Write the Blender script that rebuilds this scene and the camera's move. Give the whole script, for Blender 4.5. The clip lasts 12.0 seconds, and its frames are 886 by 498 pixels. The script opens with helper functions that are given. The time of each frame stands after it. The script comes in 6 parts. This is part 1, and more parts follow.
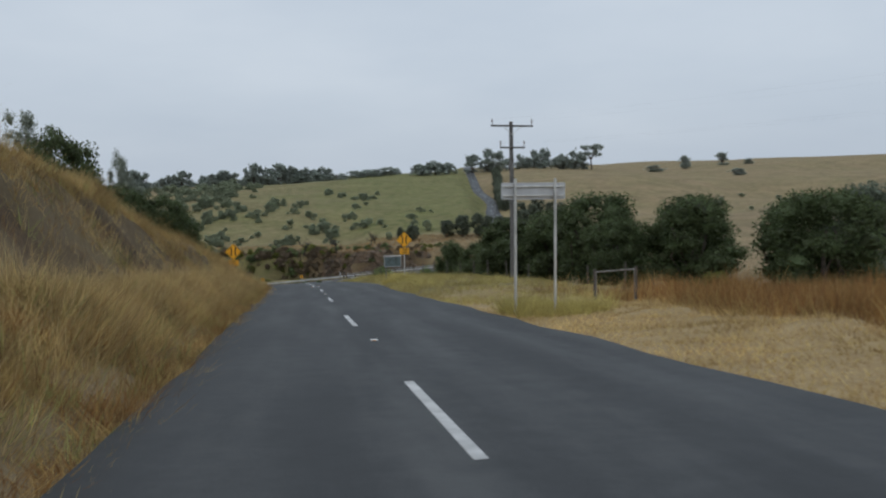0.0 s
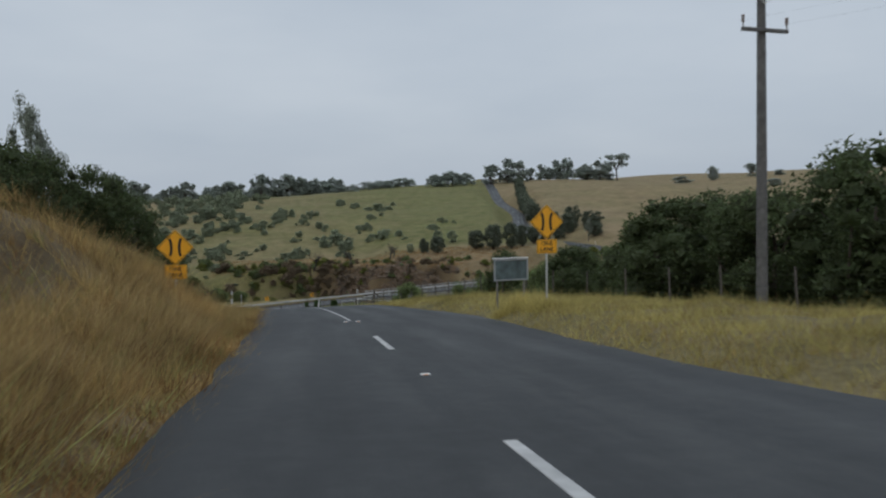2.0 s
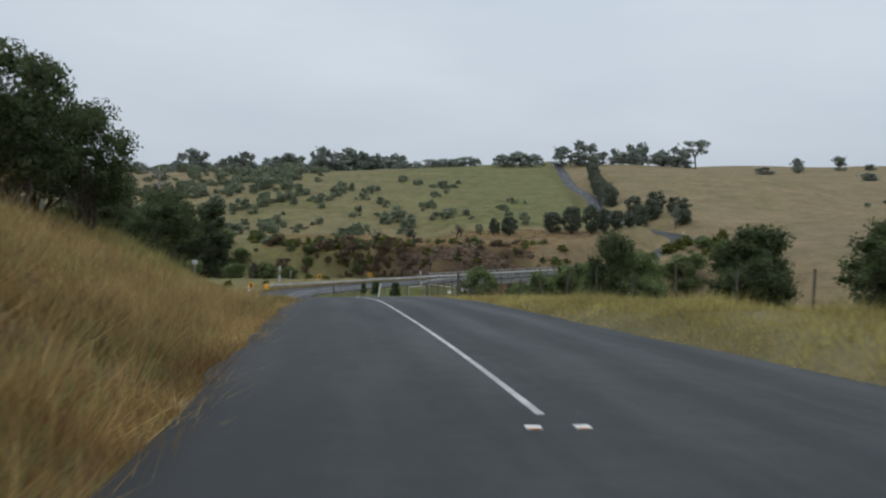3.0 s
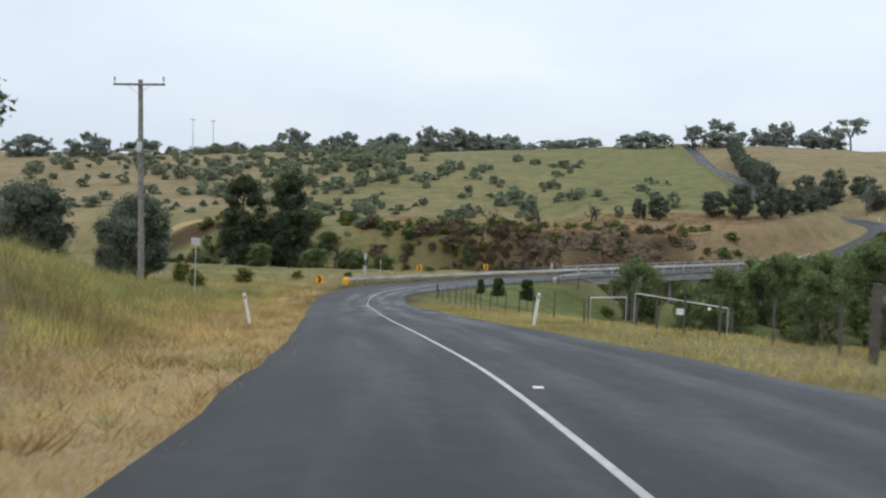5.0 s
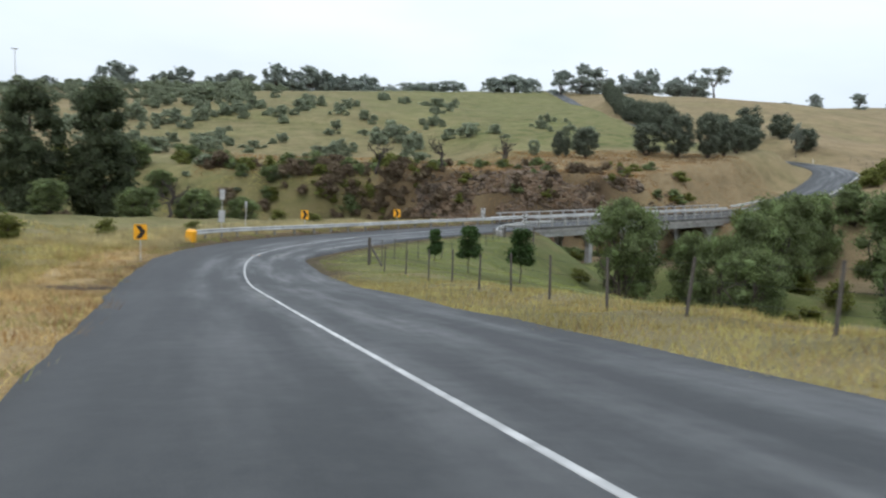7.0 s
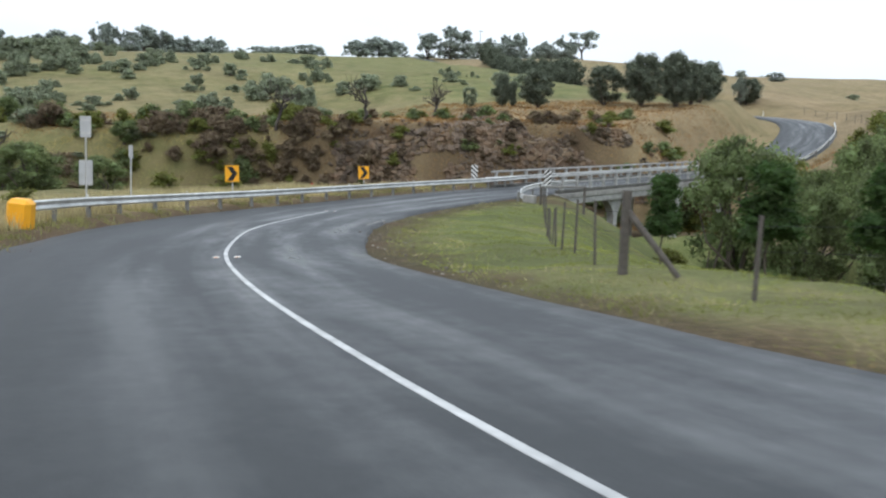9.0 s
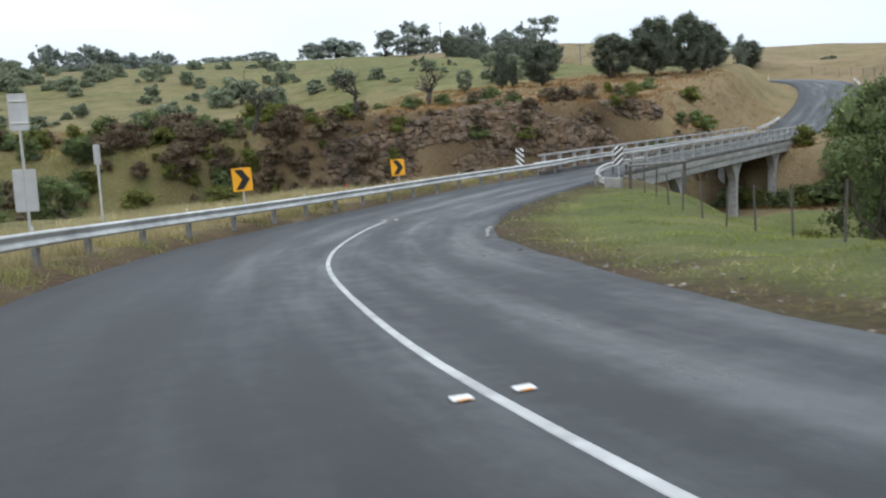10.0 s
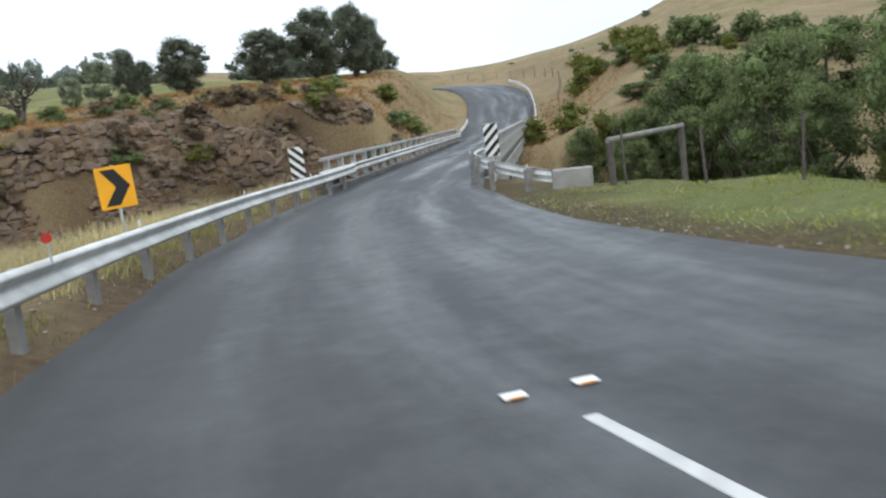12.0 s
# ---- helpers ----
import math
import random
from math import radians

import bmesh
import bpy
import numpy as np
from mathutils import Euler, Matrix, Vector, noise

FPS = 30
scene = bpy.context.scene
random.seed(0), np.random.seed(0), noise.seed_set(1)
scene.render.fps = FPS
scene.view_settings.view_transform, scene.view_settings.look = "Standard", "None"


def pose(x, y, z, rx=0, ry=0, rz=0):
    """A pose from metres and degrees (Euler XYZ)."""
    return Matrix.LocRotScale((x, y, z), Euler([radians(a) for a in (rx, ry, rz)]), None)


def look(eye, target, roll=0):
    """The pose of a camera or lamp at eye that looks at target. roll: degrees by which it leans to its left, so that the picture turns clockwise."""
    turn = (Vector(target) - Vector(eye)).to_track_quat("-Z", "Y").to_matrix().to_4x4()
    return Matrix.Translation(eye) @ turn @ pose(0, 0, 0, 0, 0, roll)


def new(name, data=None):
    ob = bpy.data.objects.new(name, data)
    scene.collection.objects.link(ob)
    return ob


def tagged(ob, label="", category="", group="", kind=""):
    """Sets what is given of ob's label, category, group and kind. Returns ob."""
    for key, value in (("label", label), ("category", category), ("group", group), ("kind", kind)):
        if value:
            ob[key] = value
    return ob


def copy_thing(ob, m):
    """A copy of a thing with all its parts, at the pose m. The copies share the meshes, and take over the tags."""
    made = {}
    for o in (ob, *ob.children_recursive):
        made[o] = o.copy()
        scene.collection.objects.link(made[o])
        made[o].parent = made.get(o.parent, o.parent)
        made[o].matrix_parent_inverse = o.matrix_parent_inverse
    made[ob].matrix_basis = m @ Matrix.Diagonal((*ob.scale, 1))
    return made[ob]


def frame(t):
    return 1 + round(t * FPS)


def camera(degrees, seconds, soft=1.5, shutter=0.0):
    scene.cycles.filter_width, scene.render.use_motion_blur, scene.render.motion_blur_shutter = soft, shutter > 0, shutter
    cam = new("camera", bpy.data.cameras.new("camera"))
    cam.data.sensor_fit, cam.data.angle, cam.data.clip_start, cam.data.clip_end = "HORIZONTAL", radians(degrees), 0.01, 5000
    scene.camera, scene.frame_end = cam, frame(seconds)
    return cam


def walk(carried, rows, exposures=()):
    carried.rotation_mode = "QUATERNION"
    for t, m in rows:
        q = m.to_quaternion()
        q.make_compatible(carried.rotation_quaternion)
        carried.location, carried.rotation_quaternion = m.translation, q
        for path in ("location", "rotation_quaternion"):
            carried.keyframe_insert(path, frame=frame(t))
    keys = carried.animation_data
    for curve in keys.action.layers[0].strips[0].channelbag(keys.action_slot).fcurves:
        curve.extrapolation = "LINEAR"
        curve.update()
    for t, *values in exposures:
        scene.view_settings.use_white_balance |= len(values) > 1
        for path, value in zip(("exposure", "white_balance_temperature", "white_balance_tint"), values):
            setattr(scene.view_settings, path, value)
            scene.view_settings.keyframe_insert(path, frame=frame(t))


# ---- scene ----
import colorsys

cam = camera(55.80, 12.0, soft=2.2, shutter=0.15)
PATH = [
    (0, (0.42, -2.58, 3.32), (2.10, 7.25, 2.632), -1.15),
    (0.3, (0.21, 0.40, 2.955), (1.854, 10.249, 2.358), -0.89),
    (0.5, (0.11, 2.45, 2.75), (1.722, 12.305, 2.156), -0.81),
    (0.6, (0.04, 4.30, 2.58), (1.637, 14.157, 1.990), -0.77),
    (1, (0.01, 11.01, 2.00), (1.632, 20.864, 1.513), -1.10),
    (1.5, (0.00, 20.00, 1.30), (1.625, 29.858, 0.825), -1.15),
    (2, (0.03, 27.15, 0.69), (1.617, 37.011, 0.203), -1.23),
    (2.5, (-0.02, 37.24, -0.17), (1.182, 47.150, -0.755), -0.75),
    (2.7, (-0.09, 41.52, -0.55), (1.006, 51.441, -1.196), 0.31),
    (4.3, (-0.44, 73.62, -3.35), (-0.408, 83.595, -4.102), 1.68),
    (4.5, (-0.56, 76.80, -3.74), (-0.72, 86.77, -4.51), 1.6),
    (5, (-1.47, 85.50, -4.66), (-1.82, 95.46, -5.49), 1.6),
    (5.5, (-2.59, 94.60, -5.73), (-2.778, 104.551, -6.683), 2.46),
    (6, (-4.08, 103.65, -6.98), (-4.10, 113.61, -7.91), 1.95),
    (6.5, (-5.65, 111.81, -8.12), (-5.313, 121.762, -9.047), 2.21),
    (6.8, (-6.66, 117.45, -8.82), (-5.729, 127.352, -9.902), 2.36),
    (7, (-7.40, 121.00, -9.36), (-5.87, 130.80, -10.655), 2.3),
    (7.2, (-8.12, 124.50, -9.84), (-5.93, 134.15, -11.255), 2.7),
    (8.8, (-11.72, 148.47, -13.09), (-8.421, 157.794, -14.587), 2.23),
    (9, (-11.98, 151.26, -13.39), (-8.660, 160.579, -14.888), 1.55),
    (9.5, (-12.38, 157.99, -14.08), (-9.000, 167.281, -15.598), -0.79),
    (10, (-12.55, 163.58, -14.51), (-8.849, 172.752, -16.020), -3.24),
    (10.5, (-12.31, 168.96, -14.90), (-8.009, 177.850, -16.500), -4.99),
    (11, (-11.58, 174.93, -15.39), (-5.883, 182.987, -16.999), -7.51),
    (11.5, (-9.88, 181.27, -15.87), (-3.195, 188.491, -17.617), -7.24),
    (12, (-7.54, 186.67, -16.14), (0.027, 193.040, -17.624), -7.34),
]
walk(cam, [(t, look(eye, target, roll)) for t, eye, target, roll in PATH],
     exposures=[(0.0, -0.2, 6250, 9), (1.0, -0.38, 6250, 9), (2.0, -0.38, 6280, 9), (2.7, -0.18, 6330, 9), (4.3, 0.12, 6420, 9), (5.0, 0.36, 6420, 9), (6.0, 0.26, 6420, 9), (6.6, 0.34, 6420, 9), (7.2, 0.64, 6350, 9), (8.8, 0.76, 6320, 9), (9.6, 0.7, 6330, 9), (10.5, 0.58, 6330, 9), (11.5, 1.04, 6450, 9), (12.0, 0.82, 6450, 9)])

# ---- world and light: an even overcast sky ----
world = bpy.data.worlds.new("overcast")
scene.world = world
world.use_nodes = True
wn, wl = world.node_tree.nodes, world.node_tree.links
wn.clear()
w_out = wn.new("ShaderNodeOutputWorld")
w_bg = wn.new("ShaderNodeBackground")
w_sky = wn.new("ShaderNodeTexSky")
w_sky.sky_type = "NISHITA"
w_sky.sun_disc = False
w_sky.sun_elevation, w_sky.sun_rotation = radians(52), radians(215)
w_sky.dust_density, w_sky.air_density = 4.0, 1.0
w_co = wn.new("ShaderNodeTexCoord")
w_sep = wn.new("ShaderNodeSeparateXYZ")
w_map = wn.new("ShaderNodeMapping")
w_map.inputs["Scale"].default_value = (1.0, 1.0, 3.2)
w_noise = wn.new("ShaderNodeTexNoise")
w_noise.inputs["Scale"].default_value = 1.6
w_noise.inputs["Detail"].default_value = 5.0
w_ramp = wn.new("ShaderNodeValToRGB")
w_ramp.color_ramp.elements[0].position, w_ramp.color_ramp.elements[0].color = 0.30, (0.50, 0.56, 0.64, 1)
w_ramp.color_ramp.elements[1].position, w_ramp.color_ramp.elements[1].color = 0.72, (0.68, 0.72, 0.77, 1)
w_elev = wn.new("ShaderNodeValToRGB")
w_elev.color_ramp.elements[0].position, w_elev.color_ramp.elements[0].color = 0.0, (0.93, 0.945, 0.96, 1)
w_elev.color_ramp.elements[1].position, w_elev.color_ramp.elements[1].color = 0.30, (0.99, 1.01, 1.02, 1)
e3 = w_elev.color_ramp.elements.new(0.9)
e3.color = (1.45, 1.45, 1.44, 1)
e4 = w_elev.color_ramp.elements.new(0.5)
e4.color = (1.10, 1.11, 1.11, 1)
w_mul = wn.new("ShaderNodeMix")
w_mul.data_type, w_mul.blend_type = "RGBA", "MULTIPLY"
w_mul.inputs[0].default_value = 1.0
w_mix = wn.new("ShaderNodeMix")
w_mix.data_type, w_mix.blend_type = "RGBA", "ADD"
w_mix.inputs[0].default_value = 0.012
wl.new(w_co.outputs["Generated"], w_map.inputs["Vector"])
wl.new(w_map.outputs[0], w_noise.inputs["Vector"])
wl.new(w_noise.outputs[0], w_ramp.inputs[0])
wl.new(w_co.outputs["Generated"], w_sep.inputs[0])
wl.new(w_sep.outputs["Z"], w_elev.inputs[0])
wl.new(w_ramp.outputs[0], w_mul.inputs[6])
wl.new(w_elev.outputs[0], w_mul.inputs[7])
wl.new(w_mul.outputs[2], w_mix.inputs[6])
wl.new(w_sky.outputs[0], w_mix.inputs[7])
wl.new(w_mix.outputs[2], w_bg.inputs["Color"])
w_bg.inputs["Strength"].default_value = 1.0
wl.new(w_bg.outputs[0], w_out.inputs["Surface"])

sun = new("sun", bpy.data.lights.new("sun", "SUN"))
sun.data.energy, sun.data.angle, sun.data.color = 0.5, radians(25), (1.0, 0.97, 0.92)
sun.matrix_world = look((0, 0, 50), (25, 36, 0))

# ---- materials ----


def mat(name, base, rough=0.8, var=0.25, scale=3.0, metal=0.0, bump=0.0, bump_scale=40.0, island=0.0, spec=0.5, big=0.0, big_scale=0.15, coord="Object"):
    """A plain surface with grain at two scales; island varies each leaf or piece."""
    m = bpy.data.materials.new(name)
    m.use_nodes = True
    n, l = m.node_tree.nodes, m.node_tree.links
    b = n["Principled BSDF"]
    b.inputs["Roughness"].default_value, b.inputs["Metallic"].default_value = rough, metal
    b.inputs["Specular IOR Level"].default_value = spec
    co = n.new("ShaderNodeTexCoord")
    tex = n.new("ShaderNodeTexNoise")
    tex.inputs["Scale"].default_value, tex.inputs["Detail"].default_value = scale, 6.0
    l.new(co.outputs[coord], tex.inputs["Vector"])
    val = n.new("ShaderNodeMapRange")
    val.inputs["From Min"].default_value, val.inputs["From Max"].default_value = 0.25, 0.75
    val.inputs["To Min"].default_value, val.inputs["To Max"].default_value = 1 - var, 1 + var
    l.new(tex.outputs[0], val.inputs["Value"])
    hsv = n.new("ShaderNodeHueSaturation")
    hsv.inputs["Color"].default_value = (*base, 1)
    value = val.outputs[0]
    if big:
        t2 = n.new("ShaderNodeTexNoise")
        t2.inputs["Scale"].default_value = big_scale
        l.new(co.outputs[coord], t2.inputs["Vector"])
        v2 = n.new("ShaderNodeMapRange")
        v2.inputs["From Min"].default_value, v2.inputs["From Max"].default_value = 0.3, 0.7
        v2.inputs["To Min"].default_value, v2.inputs["To Max"].default_value = 1 - big, 1 + big
        l.new(t2.outputs[0], v2.inputs["Value"])
        mm = n.new("ShaderNodeMath")
        mm.operation = "MULTIPLY"
        l.new(value, mm.inputs[0])
        l.new(v2.outputs[0], mm.inputs[1])
        value = mm.outputs[0]
    if island:
        geo = n.new("ShaderNodeNewGeometry")
        v3 = n.new("ShaderNodeMapRange")
        v3.inputs["To Min"].default_value, v3.inputs["To Max"].default_value = 1 - island, 1 + island
        l.new(geo.outputs["Random Per Island"], v3.inputs["Value"])
        mm = n.new("ShaderNodeMath")
        mm.operation = "MULTIPLY"
        l.new(value, mm.inputs[0])
        l.new(v3.outputs[0], mm.inputs[1])
        value = mm.outputs[0]
        v4 = n.new("ShaderNodeMapRange")
        v4.inputs["To Min"].default_value, v4.inputs["To Max"].default_value = 0.485, 0.515
        l.new(geo.outputs["Random Per Island"], v4.inputs["Value"])
        l.new(v4.outputs[0], hsv.inputs["Hue"])
    l.new(value, hsv.inputs["Value"])
    l.new(hsv.outputs[0], b.inputs["Base Color"])
    if bump:
        t4 = n.new("ShaderNodeTexNoise")
        t4.inputs["Scale"].default_value, t4.inputs["Detail"].default_value = bump_scale, 8.0
        l.new(co.outputs[coord], t4.inputs["Vector"])
        bp = n.new("ShaderNodeBump")
        bp.inputs["Strength"].default_value, bp.inputs["Distance"].default_value = bump, 0.05
        l.new(t4.outputs[0], bp.inputs["Height"])
        l.new(bp.outputs[0], b.inputs["Normal"])
    return m


def leaf_mat(name, base, rough=0.7, var=0.3, scale=0.6, thin=0.42, **more):
    """A leaf: the plain surface, with light passing through it."""
    m = mat(name, base, rough, var, scale, **more)
    n, l = m.node_tree.nodes, m.node_tree.links
    b = n["Principled BSDF"]
    colour = b.inputs["Base Color"].links[0].from_socket
    t = n.new("ShaderNodeBsdfTranslucent")
    bright = n.new("ShaderNodeHueSaturation")
    bright.inputs["Value"].default_value, bright.inputs["Saturation"].default_value = 1.5, 1.1
    l.new(colour, bright.inputs["Color"])
    l.new(bright.outputs[0], t.inputs["Color"])
    mix = n.new("ShaderNodeMixShader")
    mix.inputs[0].default_value = thin
    l.new(b.outputs[0], mix.inputs[1])
    l.new(t.outputs[0], mix.inputs[2])
    l.new(mix.outputs[0], n["Material Output"].inputs["Surface"])
    return m


def ramp_node(n, stops):
    r = n.new("ShaderNodeValToRGB")
    e = r.color_ramp.elements
    e[0].position, e[0].color = stops[0][0], (*stops[0][1], 1)
    e[1].position, e[1].color = stops[-1][0], (*stops[-1][1], 1)
    for p, c in stops[1:-1]:
        k = e.new(p)
        k.color = (*c, 1)
    return r


def ground_material():
    """Pasture: straw and green grass by the plan's zones, with bare earth and rock where the ground is cut."""
    m = bpy.data.materials.new("pasture")
    m.use_nodes = True
    n, l = m.node_tree.nodes, m.node_tree.links
    b = n["Principled BSDF"]
    b.inputs["Roughness"].default_value = 0.95
    b.inputs["Specular IOR Level"].default_value = 0.15
    co = n.new("ShaderNodeTexCoord")
    zone = n.new("ShaderNodeAttribute")
    zone.attribute_name = "zone"
    sep = n.new("ShaderNodeSeparateColor")
    l.new(zone.outputs["Color"], sep.inputs[0])

    def tex(scale, detail=6.0, stretch=None):
        t = n.new("ShaderNodeTexNoise")
        t.inputs["Scale"].default_value, t.inputs["Detail"].default_value = scale, detail
        t.inputs["Roughness"].default_value = 0.65
        l.new(co.outputs["Object"], t.inputs["Vector"])
        return t.outputs[0]

    def mix(f, a, c):
        x = n.new("ShaderNodeMix")
        x.data_type = "RGBA"
        l.new(f, x.inputs[0])
        l.new(a, x.inputs[6])
        l.new(c, x.inputs[7])
        return x.outputs[2]

    def blend(zone_value, noise_value, amount=0.7):
        """A zone's edge, broken up by noise."""
        s = n.new("ShaderNodeMath")
        s.operation = "SUBTRACT"
        s.inputs[1].default_value = 0.5
        l.new(noise_value, s.inputs[0])
        a = n.new("ShaderNodeMath")
        a.operation, a.use_clamp = "MULTIPLY_ADD", True
        a.inputs[1].default_value = amount
        l.new(s.outputs[0], a.inputs[0])
        l.new(zone_value, a.inputs[2])
        return a.outputs[0]

    mid, fine, wide = tex(0.35), tex(6.0), tex(0.04)
    # The dry grass ramp is slightly desaturated, painting in haze over the hill.
    dry = ramp_node(n, [(0.25, (0.12, 0.088, 0.05)), (0.5, (0.235, 0.18, 0.105)), (0.75, (0.37, 0.295, 0.185))])
    green = ramp_node(n, [(0.25, (0.060, 0.070, 0.025)), (0.5, (0.122, 0.138, 0.049)), (0.8, (0.215, 0.22, 0.09))])
    straw = ramp_node(n, [(0.2, (0.20, 0.135, 0.065)), (0.5, (0.38, 0.28, 0.145)), (0.8, (0.55, 0.44, 0.26))])
    rock = ramp_node(n, [(0.32, (0.024, 0.017, 0.011)), (0.5, (0.070, 0.047, 0.029)), (0.68, (0.16, 0.108, 0.064))])
    fm = n.new("ShaderNodeMath")
    fm.operation = "MULTIPLY_ADD"
    fm.inputs[1].default_value = 0.55
    l.new(fine, fm.inputs[0])
    half = n.new("ShaderNodeMath")
    half.operation = "MULTIPLY"
    half.inputs[1].default_value = 0.45
    l.new(mid, half.inputs[0])
    l.new(half.outputs[0], fm.inputs[2])
    for r in (dry, green, straw, rock):
        l.new(fm.outputs[0], r.inputs[0])
    c = mix(blend(sep.outputs[0], wide, 1.4), dry.outputs[0], green.outputs[0])
    hv = n.new("ShaderNodeHueSaturation")
    sw = n.new("ShaderNodeMapRange")
    sw.inputs["From Min"].default_value, sw.inputs["From Max"].default_value = 0.3, 0.7
    sw.inputs["To Min"].default_value, sw.inputs["To Max"].default_value = 0.72, 1.22
    l.new(tex(0.085, 8.0), sw.inputs["Value"])
    l.new(sw.outputs[0], hv.inputs["Value"])
    l.new(c, hv.inputs["Color"])
    c = hv.outputs[0]
    c = mix(blend(sep.outputs[2], mid, 0.9), c, straw.outputs[0])
    c = mix(blend(sep.outputs[1], mid, 1.2), c, rock.outputs[0])
    l.new(c, b.inputs["Base Color"])
    bp = n.new("ShaderNodeBump")
    bp.inputs["Strength"].default_value, bp.inputs["Distance"].default_value = 0.7, 0.25
    l.new(fm.outputs[0], bp.inputs["Height"])
    l.new(bp.outputs[0], b.inputs["Normal"])
    return m


def asphalt_material():
    """Dark wet bitumen seal: worn wheel paths, damp patches drawn out along the road, stone grain."""
    m = bpy.data.materials.new("wet_bitumen")
    m.use_nodes = True
    n, l = m.node_tree.nodes, m.node_tree.links
    b = n["Principled BSDF"]
    co = n.new("ShaderNodeTexCoord")
    at = {}
    for name in ("lane", "along"):
        at[name] = n.new("ShaderNodeAttribute")
        at[name].attribute_name = name
    road = n.new("ShaderNodeCombineXYZ")
    l.new(at["lane"].outputs["Fac"], road.inputs[0])
    l.new(at["along"].outputs["Fac"], road.inputs[1])

    def tex(scale, detail=5.0, stretch=None, rough=0.6):
        t = n.new("ShaderNodeTexNoise")
        t.inputs["Scale"].default_value, t.inputs["Detail"].default_value = scale, detail
        t.inputs["Roughness"].default_value = rough
        if stretch:
            mp = n.new("ShaderNodeMapping")
            mp.inputs["Scale"].default_value = stretch
            l.new(road.outputs[0], mp.inputs["Vector"])
            l.new(mp.outputs[0], t.inputs["Vector"])
        else:
            l.new(co.outputs["Object"], t.inputs["Vector"])
        return t.outputs[0]

    def math_node(op, a, c, d=None, clamp=False):
        x = n.new("ShaderNodeMath")
        x.operation, x.use_clamp = op, clamp
        for k, v in enumerate((a, c, d)):
            if v is None:
                continue
            if isinstance(v, (int, float)):
                x.inputs[k].default_value = v
            else:
                l.new(v, x.inputs[k])
        return x.outputs[0]

    streak = tex(1.0, 3.0, (1.0, 0.11, 1.0))
    patch = tex(0.16, 6.0)
    mottle = tex(2.6, 6.0, None, 0.7)
    grain = tex(45.0, 3.0)
    wheel = math_node("COSINE", math_node("MULTIPLY_ADD", math_node("ABSOLUTE", at["lane"].outputs["Fac"], None), 4.33, -3.25), None)
    wheel = math_node("MULTIPLY", math_node("MULTIPLY_ADD", wheel, 0.5, 0.5), math_node("MULTIPLY_ADD", streak, 1.6, -0.3))
    tone = math_node("MULTIPLY_ADD", mottle, 0.24, math_node("MULTIPLY_ADD", grain, 0.22, math_node("MULTIPLY_ADD", patch, 0.26, math_node("MULTIPLY", streak, 0.28))))
    tone = math_node("MULTIPLY_ADD", wheel, 0.13, tone)
    old = n.new("ShaderNodeMapRange")
    old.inputs["From Min"].default_value, old.inputs["From Max"].default_value = -1.2, -3.6
    l.new(at["lane"].outputs["Fac"], old.inputs["Value"])
    bend = n.new("ShaderNodeMapRange")
    bend.inputs["From Min"].default_value, bend.inputs["From Max"].default_value = 190.0, 225.0
    l.new(at["along"].outputs["Fac"], bend.inputs["Value"])
    tone = math_node("MULTIPLY_ADD", math_node("MULTIPLY", old.outputs[0], bend.outputs[0]), math_node("MULTIPLY_ADD", patch, -0.22, -0.02), tone)
    col = ramp_node(n, [(0.34, (0.0125, 0.0145, 0.0160)), (0.5, (0.026, 0.0285, 0.0305)), (0.72, (0.060, 0.062, 0.062))])
    l.new(tone, col.inputs[0])
    l.new(col.outputs[0], b.inputs["Base Color"])
    sep = n.new("ShaderNodeSeparateXYZ")
    l.new(co.outputs["Object"], sep.inputs[0])
    damp = n.new("ShaderNodeMapRange")
    damp.inputs["From Min"].default_value, damp.inputs["From Max"].default_value = 60.0, 165.0
    damp.inputs["To Min"].default_value, damp.inputs["To Max"].default_value = 0.0, 1.0
    l.new(sep.outputs["Y"], damp.inputs["Value"])
    film = n.new("ShaderNodeMapRange")
    film.inputs["From Min"].default_value, film.inputs["From Max"].default_value = 0.40, 0.66
    l.new(math_node("MULTIPLY_ADD", wheel, 0.16, math_node("MULTIPLY_ADD", streak, 0.62, math_node("MULTIPLY", mottle, 0.26))), film.inputs["Value"])
    inner = n.new("ShaderNodeMapRange")
    inner.inputs["From Min"].default_value, inner.inputs["From Max"].default_value = -3.4, -0.8
    inner.inputs["To Min"].default_value, inner.inputs["To Max"].default_value = 0.1, 1.0
    l.new(at["lane"].outputs["Fac"], inner.inputs["Value"])
    wet = math_node("MULTIPLY", math_node("MULTIPLY", film.outputs[0], inner.outputs[0]), math_node("MULTIPLY_ADD", damp.outputs[0], 0.27, 0.08))
    rough = math_node("SUBTRACT", math_node("MULTIPLY_ADD", damp.outputs[0], -0.16, 0.78), wet)
    l.new(rough, b.inputs["Roughness"])
    b.inputs["Specular IOR Level"].default_value = 0.5
    bp = n.new("ShaderNodeBump")
    bp.inputs["Strength"].default_value, bp.inputs["Distance"].default_value = 0.3, 0.012
    l.new(math_node("MULTIPLY_ADD", mottle, 0.5, grain), bp.inputs["Height"])
    l.new(bp.outputs[0], b.inputs["Normal"])
    return m


